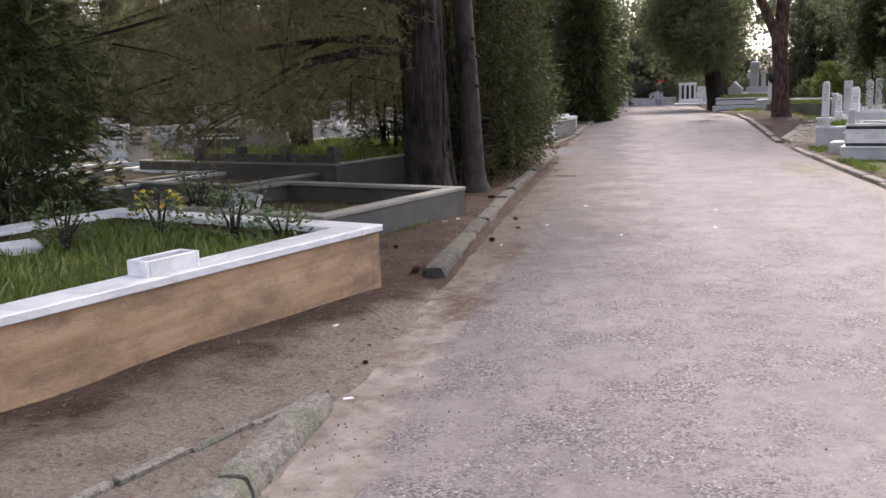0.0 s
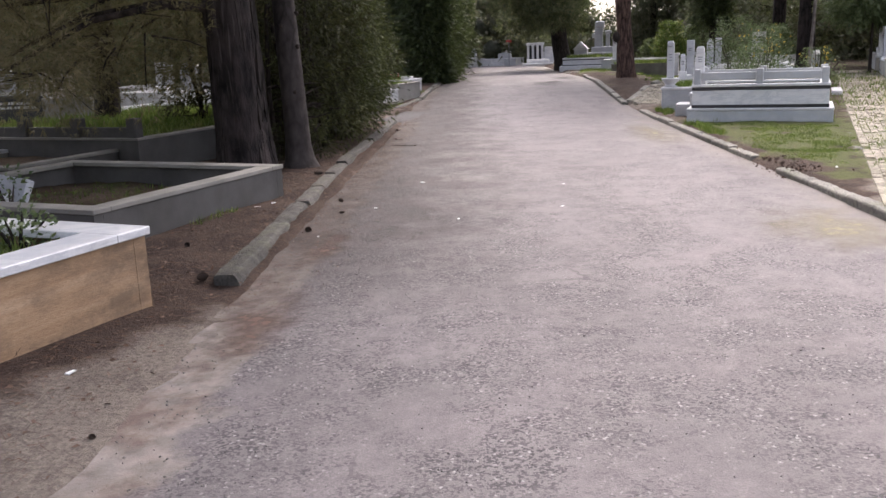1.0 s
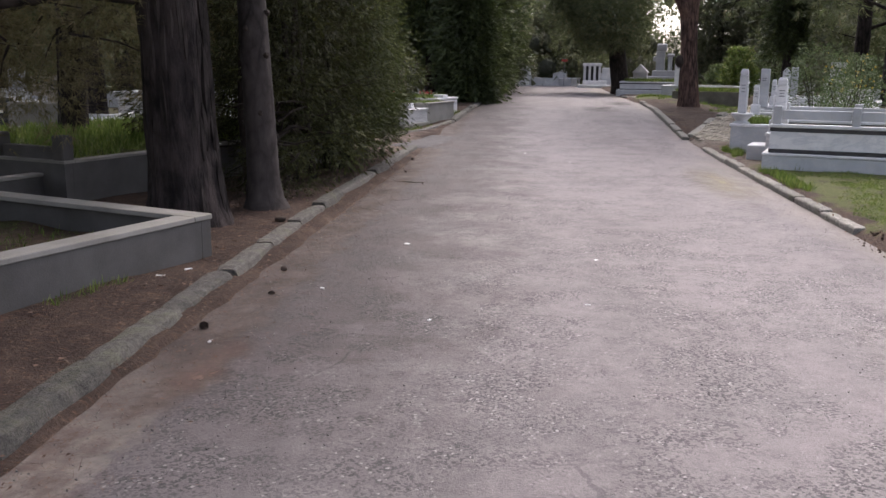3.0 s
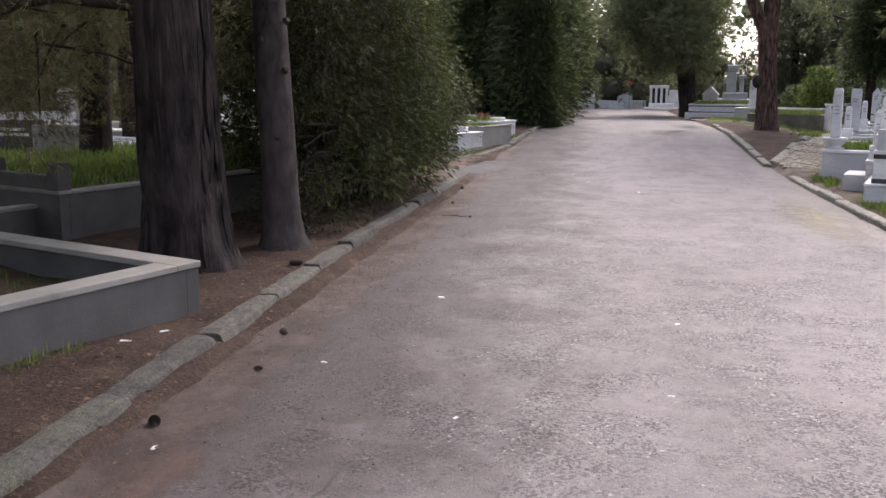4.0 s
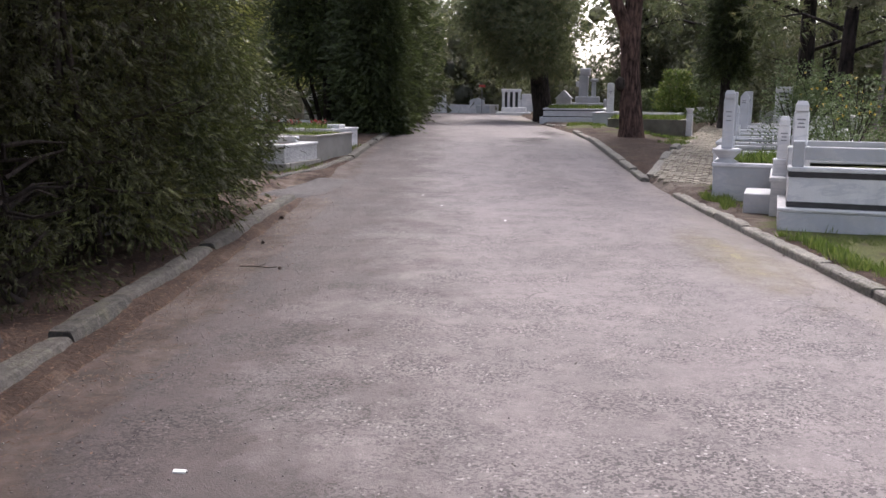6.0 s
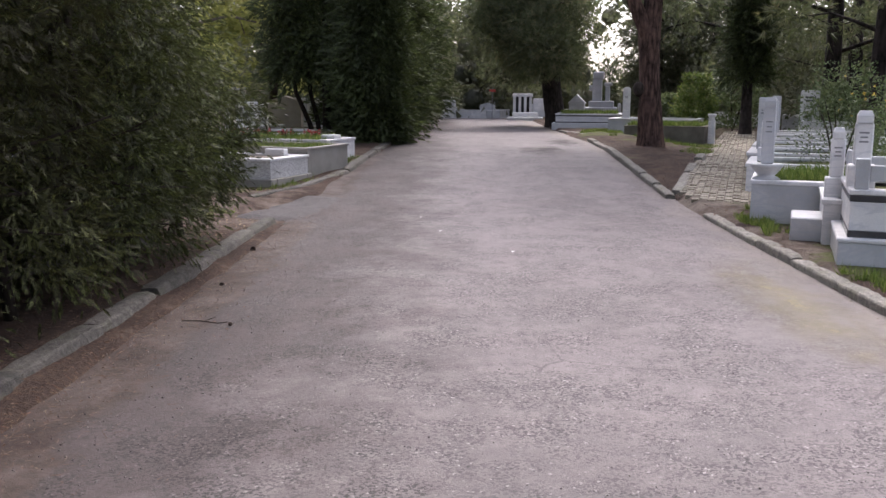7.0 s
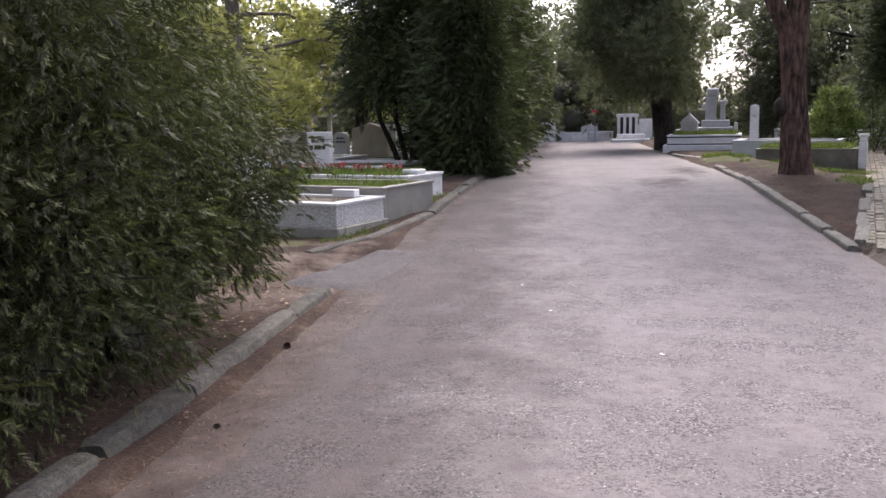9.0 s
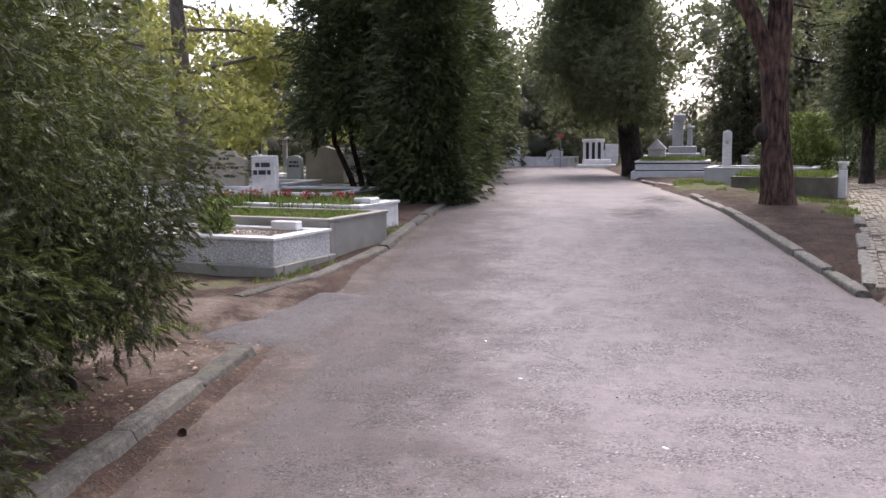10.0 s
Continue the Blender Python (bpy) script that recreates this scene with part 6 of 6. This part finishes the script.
finish("needles", pads_mesh(np.random.default_rng(23), pads, 15000, BRUSH, 0.24, 0.6, -0.3), PINE_NEEDLES, pine, "dense dark green needles")

planter = plot("mossy concrete walled grave with grass on top", (6.50, 32.2), 1.35, 2.02, 0.46, MOSSY_CONCRETE, MOSSY_CONCRETE, 70, "near_right", base=0.16, turn=23, cope_w=0.14, cope_h=0.03, bed_at=0.97, grass=1.0)
pz = planter["bed_z"]
q = along((6.50, 32.2), 0.67, -1.01, 23)
grass_patch("bed_grass", "fresh grass and weeds on the mossy grave", [(q[0], q[1], 0.6, 0.92, 23)], 3200, 17, 0.12, height=lambda x, y: pz)
vase = tagged(new("stone_urn"), "small white stone urn on a pillar by the path", "urn")
x, y = along((6.50, 32.2), 0.35, 0.12, 23)
vase.matrix_basis = pose(x, y, land(x, y), 0, 0, -24)
box_part("pillar", vase, WHITE_MARBLE, 0, 0, -0.05, 0.16, 0.16, 0.62, 0.01)
part("urn", lathe(bmesh.new(), [(0.05, 0.57), (0.09, 0.60), (0.06, 0.63), (0.10, 0.69), (0.12, 0.74), (0.08, 0.74)]), WHITE_MARBLE, vase, smooth_faces=True)
cx, cy = 5.3, 36.5
headstone("slim white marble headstone behind the mossy grave", cx, cy, land(cx, cy) + 0.15, 0.22, 1.20, 0.14, WHITE_MARBLE, 71, "arched", turn=10, foot=WHITE_MARBLE, lines=(0.5, 0.5), ink=STEEL, tall=0.02)
plot("long grey grave wall behind the mossy grave", (7.2, 35.6), 1.6, 2.6, 0.55, GREY_MARBLE, GREY_MARBLE, 72, "near_right", turn=20, cope_w=0.16, bed_at=0.9, grass=0.8)

# broad white grave at the crest and the monuments behind it
big = plot("broad white marble grave with a dark band", (4.10, 45.45), 2.4, 2.52, 0.56, WHITE_MARBLE, WHITE_MARBLE, 73, "near_left", turn=11, wall_t=0.14, cope_w=0.2, cope_h=0.06, bed_at=0.95, grass=0.9, plinth=(0.20, 0.14, WHITE_MARBLE))
ring_parts(big, "black_band", BLACK_GRANITE, 2.42, 2.54, 0.455, 0.045, 0.05, 0.002)
ring_parts(big, "black_band", BLACK_GRANITE, 2.42, 2.54, 0.205, 0.04, 0.05, 0.002)
bz = big["bed_z"]
q = along((4.10, 45.45), 1.2, 1.26, 11)
grass_patch("bed_grass", "grass on the broad white grave", [(q[0], q[1], 1.1, 1.1, 11)], 1800, 18, 0.16, height=lambda x, y: bz)
mon = tagged(new("monument"), "grey marble monument of stepped blocks with two tall pillars", "monument")
mx, my = 7.05, 53.6
mon.matrix_basis = pose(mx, my, land(mx, my), 0, 0, -10)
box_part("step", mon, GREY_MARBLE, 0, 0, -0.05, 1.62, 1.5, 0.72, 0.03)
box_part("step", mon, GREY_MARBLE, 0.05, 0, 0.67, 1.2, 1.1, 0.3, 0.03)
box_part("pillar", mon, GREY_MARBLE, -0.16, 0, 0.97, 0.46, 0.42, 1.02, 0.03)
box_part("pillar_head", mon, GREY_MARBLE, -0.10, 0, 1.99, 0.52, 0.46, 0.38, 0.05)
box_part("side_arm", mon, GREY_MARBLE, -0.46, 0, 1.46, 0.16, 0.34, 0.26, 0.04)
box_part("pillar", mon, GREY_MARBLE, 0.34, 0.1, 0.97, 0.22, 0.30, 0.72, 0.03)
box_part("pillar_head", mon, GREY_MARBLE, 0.36, 0.1, 1.69, 0.40, 0.38, 0.16, 0.04)
box_part("end_post", mon, WHITE_MARBLE, 0.92, -0.2, -0.05, 0.16, 0.2, 0.92, 0.05)
tomb = tagged(new("tomb_house"), "small white tomb with a gabled stone roof", "tomb")
tx, ty = 5.49, 50.0
tomb.matrix_basis = pose(tx, ty, land(tx, ty), 0, 0, -10) @ Matrix.Diagonal((0.66, 0.8, 1, 1))
box_part("wall", tomb, WHITE_MARBLE, 0, 0, -0.05, 1.0, 1.2, 0.95, 0.02)
b = bmesh.new()
vv = [b.verts.new(p) for p in ((-0.6, -0.7, 0.9), (0.6, -0.7, 0.9), (0, -0.7, 1.3), (-0.6, 0.7, 0.9), (0.6, 0.7, 0.9), (0, 0.7, 1.3))]
for fidx in ((0, 1, 2), (5, 4, 3), (0, 3, 4, 1), (1, 4, 5, 2), (2, 5, 3, 0)):
    b.faces.new([vv[i] for i in fidx])
bmesh.ops.recalc_face_normals(b, faces=b.faces)
part("roof", b, WHITE_MARBLE, tomb)
colon = tagged(new("columned_monument"), "white marble monument with four columns under a lintel", "monument")
colon.matrix_basis = pose(3.62, 59.0, land(3.62, 59.0), 0, 0, -6) @ Matrix.Diagonal((0.72, 0.8, 0.86, 1))
box_part("step", colon, WHITE_MARBLE, 0.25, -0.7, -0.05, 2.6, 2.4, 0.30, 0.02)
box_part("step", colon, WHITE_MARBLE, 0.25, -0.4, 0.25, 1.9, 1.6, 0.28, 0.02)
for k in range(4):
    box_part("column", colon, WHITE_MARBLE, -0.62 + 0.41 * k, 0, 0.53, 0.19, 0.22, 0.98, 0.02)
box_part("lintel", colon, WHITE_MARBLE, 0.0, 0, 1.51, 1.55, 0.3, 0.2, 0.02)
box_part("back_slab", colon, BLACK_GRANITE, 0.0, 0.3, 0.53, 1.4, 0.12, 0.98, 0.02)
box_part("side_slab", colon, WHITE_MARBLE, 1.25, 0.1, 0.25, 0.9, 0.3, 1.15, 0.02)

random.seed(9)
for k in range(16):
    x, y = random.uniform(-4.5, 2.5) + (3 if k > 12 else 0), random.uniform(60, 68)
    headstone("small pale headstone at the far end of the road", x, y, land(x, y), random.uniform(0.5, 0.9), random.uniform(0.6, 1.3), 0.2, random.choice([WHITE_MARBLE, WHITE_MARBLE, SANDSTONE, GREY_MARBLE]), 700 + k, random.choice(["slab", "arched", "gabled"]), foot=WHITE_MARBLE, group="far headstones")
for k, (x, y, w) in enumerate(((-0.6, 61.5, 2.4), (1.6, 60.8, 0.9), (-3.0, 63, 2.5), (5.4, 55.5, 2.2), (10.5, 48, 2.6), (9.5, 53, 2.4), (12.5, 44, 2.5))):
    plot("pale marble grave at the far end of the road", (x, y), 1.8, w, 0.55, [WHITE_MARBLE, GREY_MARBLE][k % 2], WHITE_MARBLE, 720 + k, "near_left", cope_w=0.16, bed_at=0.9, grass=0.8)
sign = tagged(new("sign_post"), "small red sign on a grey steel post", "sign")
sign.matrix_basis = pose(1.9, 57.0, land(1.9, 57.0), 0, 0, 0)
part("post", lathe(bmesh.new(), [(0.02, -0.1), (0.02, 1.75)], n=8), STEEL, sign)
box_part("plate", sign, RED_SIGN, 0, -0.04, 1.55, 0.34, 0.02, 0.13, 0.004)

# ---- right and far trees ----
spreading_tree("dark_pine_tree", "broad dark pine with a heavy low crown at the crest", 4.45, 48.7, 11.0, 2.5, 600, 36000, 0.32, 0.40, PINE_NEEDLES, DARK_BARK, BRUSH, first=0.21, limbs=38, pad=1.3, flat=0.85, low=0.05, droop=-0.2, lean=(-1.2, 0.0), way=(275, 120))
for k, (x, y, h, s, tr, mat) in enumerate(((11.5, 34.0, 10, 3.2, 0.2, PINE_NEEDLES), (17.5, 31.0, 10, 3.6, 0.25, PINE_NEEDLES), (12.0, 38.5, 11, 3.6, 0.26, PINE_NEEDLES), (16.0, 36.0, 11, 4.0, 0.28, PINE_NEEDLES), (15.5, 45.0, 11, 4.0, 0.28, PINE_NEEDLES), (18.0, 26.0, 11, 4.0, 0.28, PINE_NEEDLES), (13.0, 52.0, 12, 4.0, 0.3, PINE_NEEDLES), (15.2, 33.0, 8.5, 2.4, 0.16, FAR_LEAF))):
    spreading_tree("pine_tree", "dark green pine standing among the graves", x, y, h, s, 620 + k, 2000, 0.41, tr, mat, PINE_BARK, BRUSH if mat is PINE_NEEDLES else CLUMP, first=0.24, limbs=14, pad=1.15, flat=0.7, low=0.12, droop=-0.2, group="pines")
spreading_tree("slim_tree", "slim bare-trunked tree beside the brick path", 9.3, 27.2, 6.5, 1.5, 640, 900, 0.16, 0.05, FAR_LEAF, PALE_BARK, CLUMP, first=0.5, limbs=6, pad=0.6)
conifer("clipped_conifer", "bright green drooping conifer over the graves", 11.9, 29.5, 2.9, 1.15, 641, 5000, 0.16, 1.6, 0.05, BUSH_LEAF, DARK_BARK, droop=-0.4, shape=lambda v: math.sin(min(1, 0.25 + v * 0.75) * math.pi) ** 0.5)
conifer("cypress_tree", "narrow dark cypress by the second brick path", 9.60, 39.0, 8.0, 0.72, 642, 5000, 0.19, 1.75, 0.17, DARK_CYPRESS, GREY_BARK)
for k, (x, y, h, rad) in enumerate(((10.75, 58.0, 13.0, 1.75), (14.2, 60.0, 12.0, 2.0))):
    conifer("fir_tree", "dense grey-green conifer standing far behind the graves", x, y, h, rad, 644 + k, 6500, 0.30, 0.5, 0.2, FAR_LEAF, DARK_BARK, group="far conifers")
conifer("fir_tree", "small thin fir behind the grey monument", 8.25, 58.5, 3.3, 0.5, 648, 420, 0.2, 0.4, 0.05, DARK_CYPRESS, DARK_BARK, group="far conifers", shape=lambda v: 1 - v)
for k, (x, y, h, r) in enumerate(((7.6, 37.6, 1.9, 0.65), (9.9, 41.5, 2.2, 1.2), (7.6, 40.5, 1.3, 0.7), (11.4, 36.5, 1.6, 0.8))):
    shrub("yellow_green_bush", "yellow-green bush in fresh leaf", x, y, land(x, y), h, r, 650 + k, 1100, 0.12, GRASS if k == 0 else BUSH_LEAF, "bushes", template=FAR_CLUMP)


def woodland(name, label, seed, n, size, arc, near, far, tallest, gap=None, crowd=95):
    """Distant trees as one mass: uneven crowns of small leaves with gaps of sky."""
    rng, r = np.random.default_rng(seed), random.Random(seed)
    pads = []
    for _ in range(int(n / crowd)):
        az, d = math.radians(r.uniform(*arc)), r.uniform(near, far)
        x, y = 0.3 + math.sin(az) * d, 7 + math.cos(az) * d
        h = tallest * r.uniform(0.55, 1.0) * (1 if math.degrees(az) < 10 or name != "far_woods" else 0.68)
        wide = r.uniform(1.4, 2.8)
        low = 1.0
        if gap and gap[0] < math.degrees(az) < gap[1]:      # tall bare-stemmed pines: daylight under their crowns
            low, h = 7.0, tallest
            pads += [(Vector((x + q, y, 0.6)), 1.5) for q in (-2, 0, 2)]
        for z in np.arange(low, h, 1.5):
            pads.append((Vector((x + r.uniform(-1, 1), y + r.uniform(-1, 1), z)), wide * (1.1 - 0.75 * z / h)))
    ob = tagged(finish(name, pads_mesh(rng, pads, n, FINE_CLUMP, size, 0.9), FAR_LEAF), label, "woods", kind="stuff")
    if name == "far_woods":
        heart = [(c, q) for c, q in pads if q > 1.3]
        hp, hr = np.array([tuple(c) for c, _ in heart]), np.array([q for _, q in heart]) * 0.42
        finish("inner_mass", scatter_mesh("inner_mass", *LUMP, hp, frames_along(rng.normal(0, 1, (len(hp), 3)), rng), hr[:, None]), FAR_LEAF, ob)
    return ob


woodland("far_woods", "dark mixed woodland closing the cemetery", 801, 25000, 1.0, (-72, 72), 55, 92, 13.5, (7.3, 10.0), 62)
woodland("near_woods", "dull green trees beyond the graves", 802, 13000, 0.75, (-95, -20), 26, 50, 8.5)
woodland("near_woods", "dull green trees beyond the right graves", 803, 15000, 0.72, (12.5, 95), 40, 58, 9.0)
# never in view: added behind the camera only to shape the light
woodland("unseen_shade_woods", "unseen trees added behind the camera for shade and bounce", 804, 3500, 1.3, (100, 260), 45, 80, 9)

# ---- loose things on the ground ----
grass_patch("verge_grass", "short bright grass on the verge beside the kerb", [(4.62, 14.6, 2.2, 0.72, 14), (4.15, 12.6, 1.2, 0.34, 18), (4.6, 16.4, 0.5, 0.9, 12)], 22000, 31, 0.034)
grass_patch("verge_grass", "rough grass at the foot of the marble graves", [(3.75, 19.4, 1.2, 0.18, 3), (4.9, 16.75, 0.12, 1.3, 9), (3.62, 15.8, 1.0, 0.12, 0)], 3200, 32, 0.09)
grass_patch("verge_grass", "thin grass round the pine and the planter", [(5.3, 31.2, 0.5, 1.3, 24), (4.6, 36.5, 2.6, 0.6, 8), (5.3, 28.2, 1.2, 0.3, 20)], 4200, 33, 0.09)
grass_patch("verge_grass", "weeds between the left graves and the kerb", [(-2.0, 22.6, 0.9, 0.18, 17), (-1.7, 24.6, 1.4, 0.12, 12), (-2.30, 9.5, 0.35, 0.08, 20), (-2.5, 5.5, 0.6, 0.05, 20), (-3.2, 20.2, 0.4, 1.2, 17)], 2600, 34, 0.07)
grass_patch("rough_grass", "rough grass between the graves under the trees", [(-9, 17, 6, 5, 20), (-6.5, 32, 6, 4, 15), (9.5, 24, 7, 1.2, 20)], 14000, 35, 0.11)


def litter(name, label, n, seed, area, template, mat, size, lift=0.004, category="litter"):
    rng = np.random.default_rng(seed)
    x = rng.uniform(min(area[:2]), max(area[:2]), n)
    y = rng.uniform(area[2], area[3], n)
    if len(area) > 4:
        x = area[0] + (area[1] - area[0]) * rng.beta(area[4], area[5], n)
    z = [max(land(a, b), road_height(a, b) if road_left(b) < a < road_right(b) else -9) + lift for a, b in zip(x, y)]
    w = rng.normal(0, 1, (n, 3)) * [1, 1, 0.15]
    me = scatter_mesh(name, *template, np.stack([x, y, z], 1), frames_along(w, rng, 0.5), (size * rng.uniform(0.4, 1.4, n))[:, None])
    return tagged(finish(name, me, mat), label, category, kind="stuff")


NEEDLE = ([(-0.02, 0, 0), (0.02, 0, 0), (0.01, 1, 0.03)], [(0, 1, 2)])
litter("gravel", "loose chippings scattered over the asphalt", 9000, 51, (-1.4, 3.35, 1, 26), PEBBLE, GRAVEL, 0.005, 0.001, "gravel")
litter("gravel", "coarser gravel along the edge of the road", 1500, 52, (-1.45, 0.4, 2, 22, 0.8, 3.0), PEBBLE, GRAVEL, 0.006, 0.002, "gravel")
litter("gravel", "gravel and grit along the right kerb", 900, 53, (3.4, 2.0, 2, 26, 0.8, 3.0), PEBBLE, GRAVEL, 0.005, 0.002, "gravel")
litter("dry_needles", "brown pine needles gathered in the gutter", 8000, 54, (-1.47, -0.5, 6.5, 21, 0.7, 3.2), NEEDLE, LITTER, 0.05, 0.004)
litter("dry_needles", "brown pine needles on the earth under the trees", 14000, 55, (-3.6, -1.6, 3, 21), NEEDLE, LITTER, 0.085, 0.006)
litter("dry_leaves", "brown leaves and bark scraps in the gutter", 1500, 61, (-1.55, -0.75, 7.0, 20.5, 0.9, 2.6), LEAF, LITTER, 0.018, 0.006)
litter("dry_straw", "pale dry straw and twigs by the kerb", 900, 56, (-1.47, -0.9, 12, 20, 0.8, 2.5), NEEDLE, STRAW, 0.055, 0.006)
litter("dry_leaves", "curled dry leaves on the earth", 2600, 57, (-3.4, -1.5, 3, 20.5), LEAF, LITTER, 0.035, 0.006)
litter("dry_leaves", "pale dry leaves under the end of the hedge", 700, 58, (-3.3, -1.65, 17.2, 20.3), LEAF, STRAW, 0.032, 0.008)
litter("dry_leaves", "dead leaves and bark on the right verge", 900, 59, (3.3, 5.0, 10.5, 29), LEAF, LITTER, 0.035, 0.006)
litter("clods", "dark clods of earth on the broken verge", 150, 60, (3.3, 3.75, 11.0, 12.3), PEBBLE, SOIL, 0.016, 0.0)

CONE_SPOTS = [(-1.43, 17.94, 0.65), (-1.40, 9.02, 0.7), (-1.22, 9.75, 0.45), (-1.78, 7.25, 0.8), (-0.9, 15.1, 0.35), (-1.30, 10.42, 0.6), (-1.83, 12.2, 1.0), (-1.3, 16.4, 0.4), (-2.2, 8.3, 0.6), (-1.5, 4.9, 0.35), (-2.3, 6.2, 0.6)]
cone_me = None
for k, (x, y, s) in enumerate(CONE_SPOTS):
    if cone_me is None:
        b = bmesh.new()
        for j in range(8):
            n = 9
            r = 0.032 * math.sin(math.pi * (0.12 + 0.8 * j / 7)) ** 0.7
            for i in range(n):
                a = 2 * math.pi * (i + 0.5 * (j % 2)) / n
                d = Vector((math.cos(a), math.sin(a), 0))
                t_ = d.cross(Vector((0, 0, 1))) * 0.011
                base = Vector((0, 0, 0.085 * j / 7 - 0.02))
                vs = [b.verts.new(base + d * 0.006 + t_ * 0.4), b.verts.new(base + d * r + t_ + Vector((0, 0, 0.01))), b.verts.new(base + d * (r + 0.006) + Vector((0, 0, 0.018))), b.verts.new(base + d * r - t_ + Vector((0, 0, 0.01))), b.verts.new(base + d * 0.006 - t_ * 0.4)]
                b.faces.new(vs)
        cone_me = bpy.data.meshes.new("pine_cone")
        b.to_mesh(cone_me)
        b.free()
        cone_me.materials.append(CONE)
    ob = tagged(new("pine_cone", cone_me), "dark brown pine cone lying on the ground", "pine cone", "pine cones")
    z = max(land(x, y), road_height(x, y) if x > road_left(y) else -9)
    ob.matrix_basis = pose(x, y, z + 0.026 * s, 90, 0, 47 * k) @ Matrix.Diagonal((s, s, s, 1))

SCRAPS = [(-0.55, 11.42, 0.05), (0.98, 11.04, 0.03), (-0.1, 9.26, 0.028), (-1.25, 8.75, 0.04), (0.04, 20.0, 0.02), (0.3, 19.0, 0.025), (0.85, 9.7, 0.03), (-1.42, 4.35, 0.05), (-1.9, 5.6, 0.05), (-1.5, 21.0, 0.10), (1.0, 17.8, 0.03), (-0.9, 9.9, 0.03), (-2.05, 9.95, 0.06), (-1.95, 10.2, 0.05), (3.9, 11.2, 0.05)]
for k, (x, y, s) in enumerate(SCRAPS):
    b = bmesh.new()
    chamfer_box(b, 0, 0, 0, s, s * 0.45, s * 0.12, s * 0.03, 0, s * 0.05)
    ob = part("pale_scrap", b, PAPER, None)
    tagged(ob, "small pale scrap lying on the ground", "scrap", "scraps")
    z = max(land(x, y), road_height(x, y) if x > road_left(y) else -9)
    ob.matrix_basis = pose(x, y, z, 0, 0, 31 * k)
twig = tagged(new("fallen_twig"), "thin dry fallen twig on the asphalt", "twig")
b = bmesh.new()
z = road_height(-1.1, 15.2) + 0.008
tube(b, [(-1.24, 15.22, z), (-1.12, 15.20, z + 0.006), (-1.0, 15.17, z), (-0.93, 15.17, z + 0.008)], [0.003, 0.004, 0.003, 0.002], 6)
tube(b, [(-1.1, 15.2, z), (-1.04, 15.27, z + 0.015)], [0.003, 0.002], 5)
part("twig", b, DARK_BARK, twig)

edging = tagged(new("edging_strip"), "thin sunken concrete edging in the trodden earth", "edging")
random.seed(12)
for k in range(5):
    b = chamfer_box(bmesh.new(), 0, 0, -0.06, 0.05, 0.36, 0.075, 0.008, 0, 0.006)
    ob = part("edging_piece", b, LIT_KERB, edging)
    ob.matrix_basis = pose(-1.66 - 0.135 * k, 4.02 - 0.345 * k, land(-1.66 - 0.135 * k, 4.02 - 0.345 * k) + 0.006, 0, random.uniform(-4, 4), -21 + random.uniform(-2.5, 2.5))

# ---- brick paths: pavers laid in running bond, the nearest as single pieces ----
PAVER_MESHES = []
for k in range(4):
    random.seed(90 + k)
    bm = chamfer_box(bmesh.new(), 0, 0, -0.05, 0.192, 0.092, 0.058, 0.006, 0, 0.002)
    me = bpy.data.meshes.new("paver")
    bm.to_mesh(me)
    bm.free()
    me.materials.append(PAVER)
    PAVER_MESHES.append(me)


def brick_path(name, label, spec, single_from, single_to, turn=GRID):
    (c, (width, length)) = spec
    top = tagged(new(name), label, "path", kind="structure")
    random.seed(int(c[1] * 10))
    rest = bmesh.new()
    count = 0
    for j in range(int(length / 0.2)):
        for i in range(int(width / 0.1) + 1):
            u, n = j * 0.2 + (0.1 if i % 2 else 0.0), i * 0.1
            x, y = along(c, u, n, turn)
            if x < road_right(y) + 0.12 or random.random() < 0.03:
                continue
            z = land(x, y) + 0.003 + random.uniform(-0.003, 0.003)
            m = pose(x, y, z, random.uniform(-1.0, 1.0), random.uniform(-1.0, 1.0), 90 - turn + random.uniform(-1.5, 1.5))
            if single_from <= u < single_to and count < 290:
                ob = new("paver", PAVER_MESHES[random.randrange(4)])
                ob.parent = top
                ob.matrix_basis = m
                count += 1
            else:
                vs = [rest.verts.new(m @ Vector(p)) for p in ((-0.096, -0.046, -0.05), (0.096, -0.046, -0.05), (0.096, 0.046, -0.05), (-0.096, 0.046, -0.05), (-0.092, -0.042, 0.008), (0.092, -0.042, 0.008), (0.092, 0.042, 0.008), (-0.092, 0.042, 0.008))]
                for q in ((4, 5, 6, 7), (0, 1, 5, 4), (1, 2, 6, 5), (2, 3, 7, 6), (3, 0, 4, 7)):
                    rest.faces.new([vs[i2] for i2 in q])
    ob = part("pavers", rest, PAVER, top)
    ob["kind"] = "stuff"
    return top


brick_path("path_1", "yellowish concrete brick path with grass in the joints", PATH_A, 1.0, 6.0)
brick_path("path_2", "worn brick path leading off between the graves", PATH_B, 0.0, 5.0, 17.5)
grass_patch("joint_grass", "grass creeping between the bricks and along the path edge", [(*along(PATH_A[0], 7, 1.1), 6, 0.12, 20), (*along(PATH_A[0], 8, 0.1), 6, 0.15, 20), (*along(PATH_B[0], 5, 1.3), 6, 0.15, 20), (*along(PATH_A[0], 6.5, 0.55), 4, 0.5, 20)], 4200, 36, 0.05)
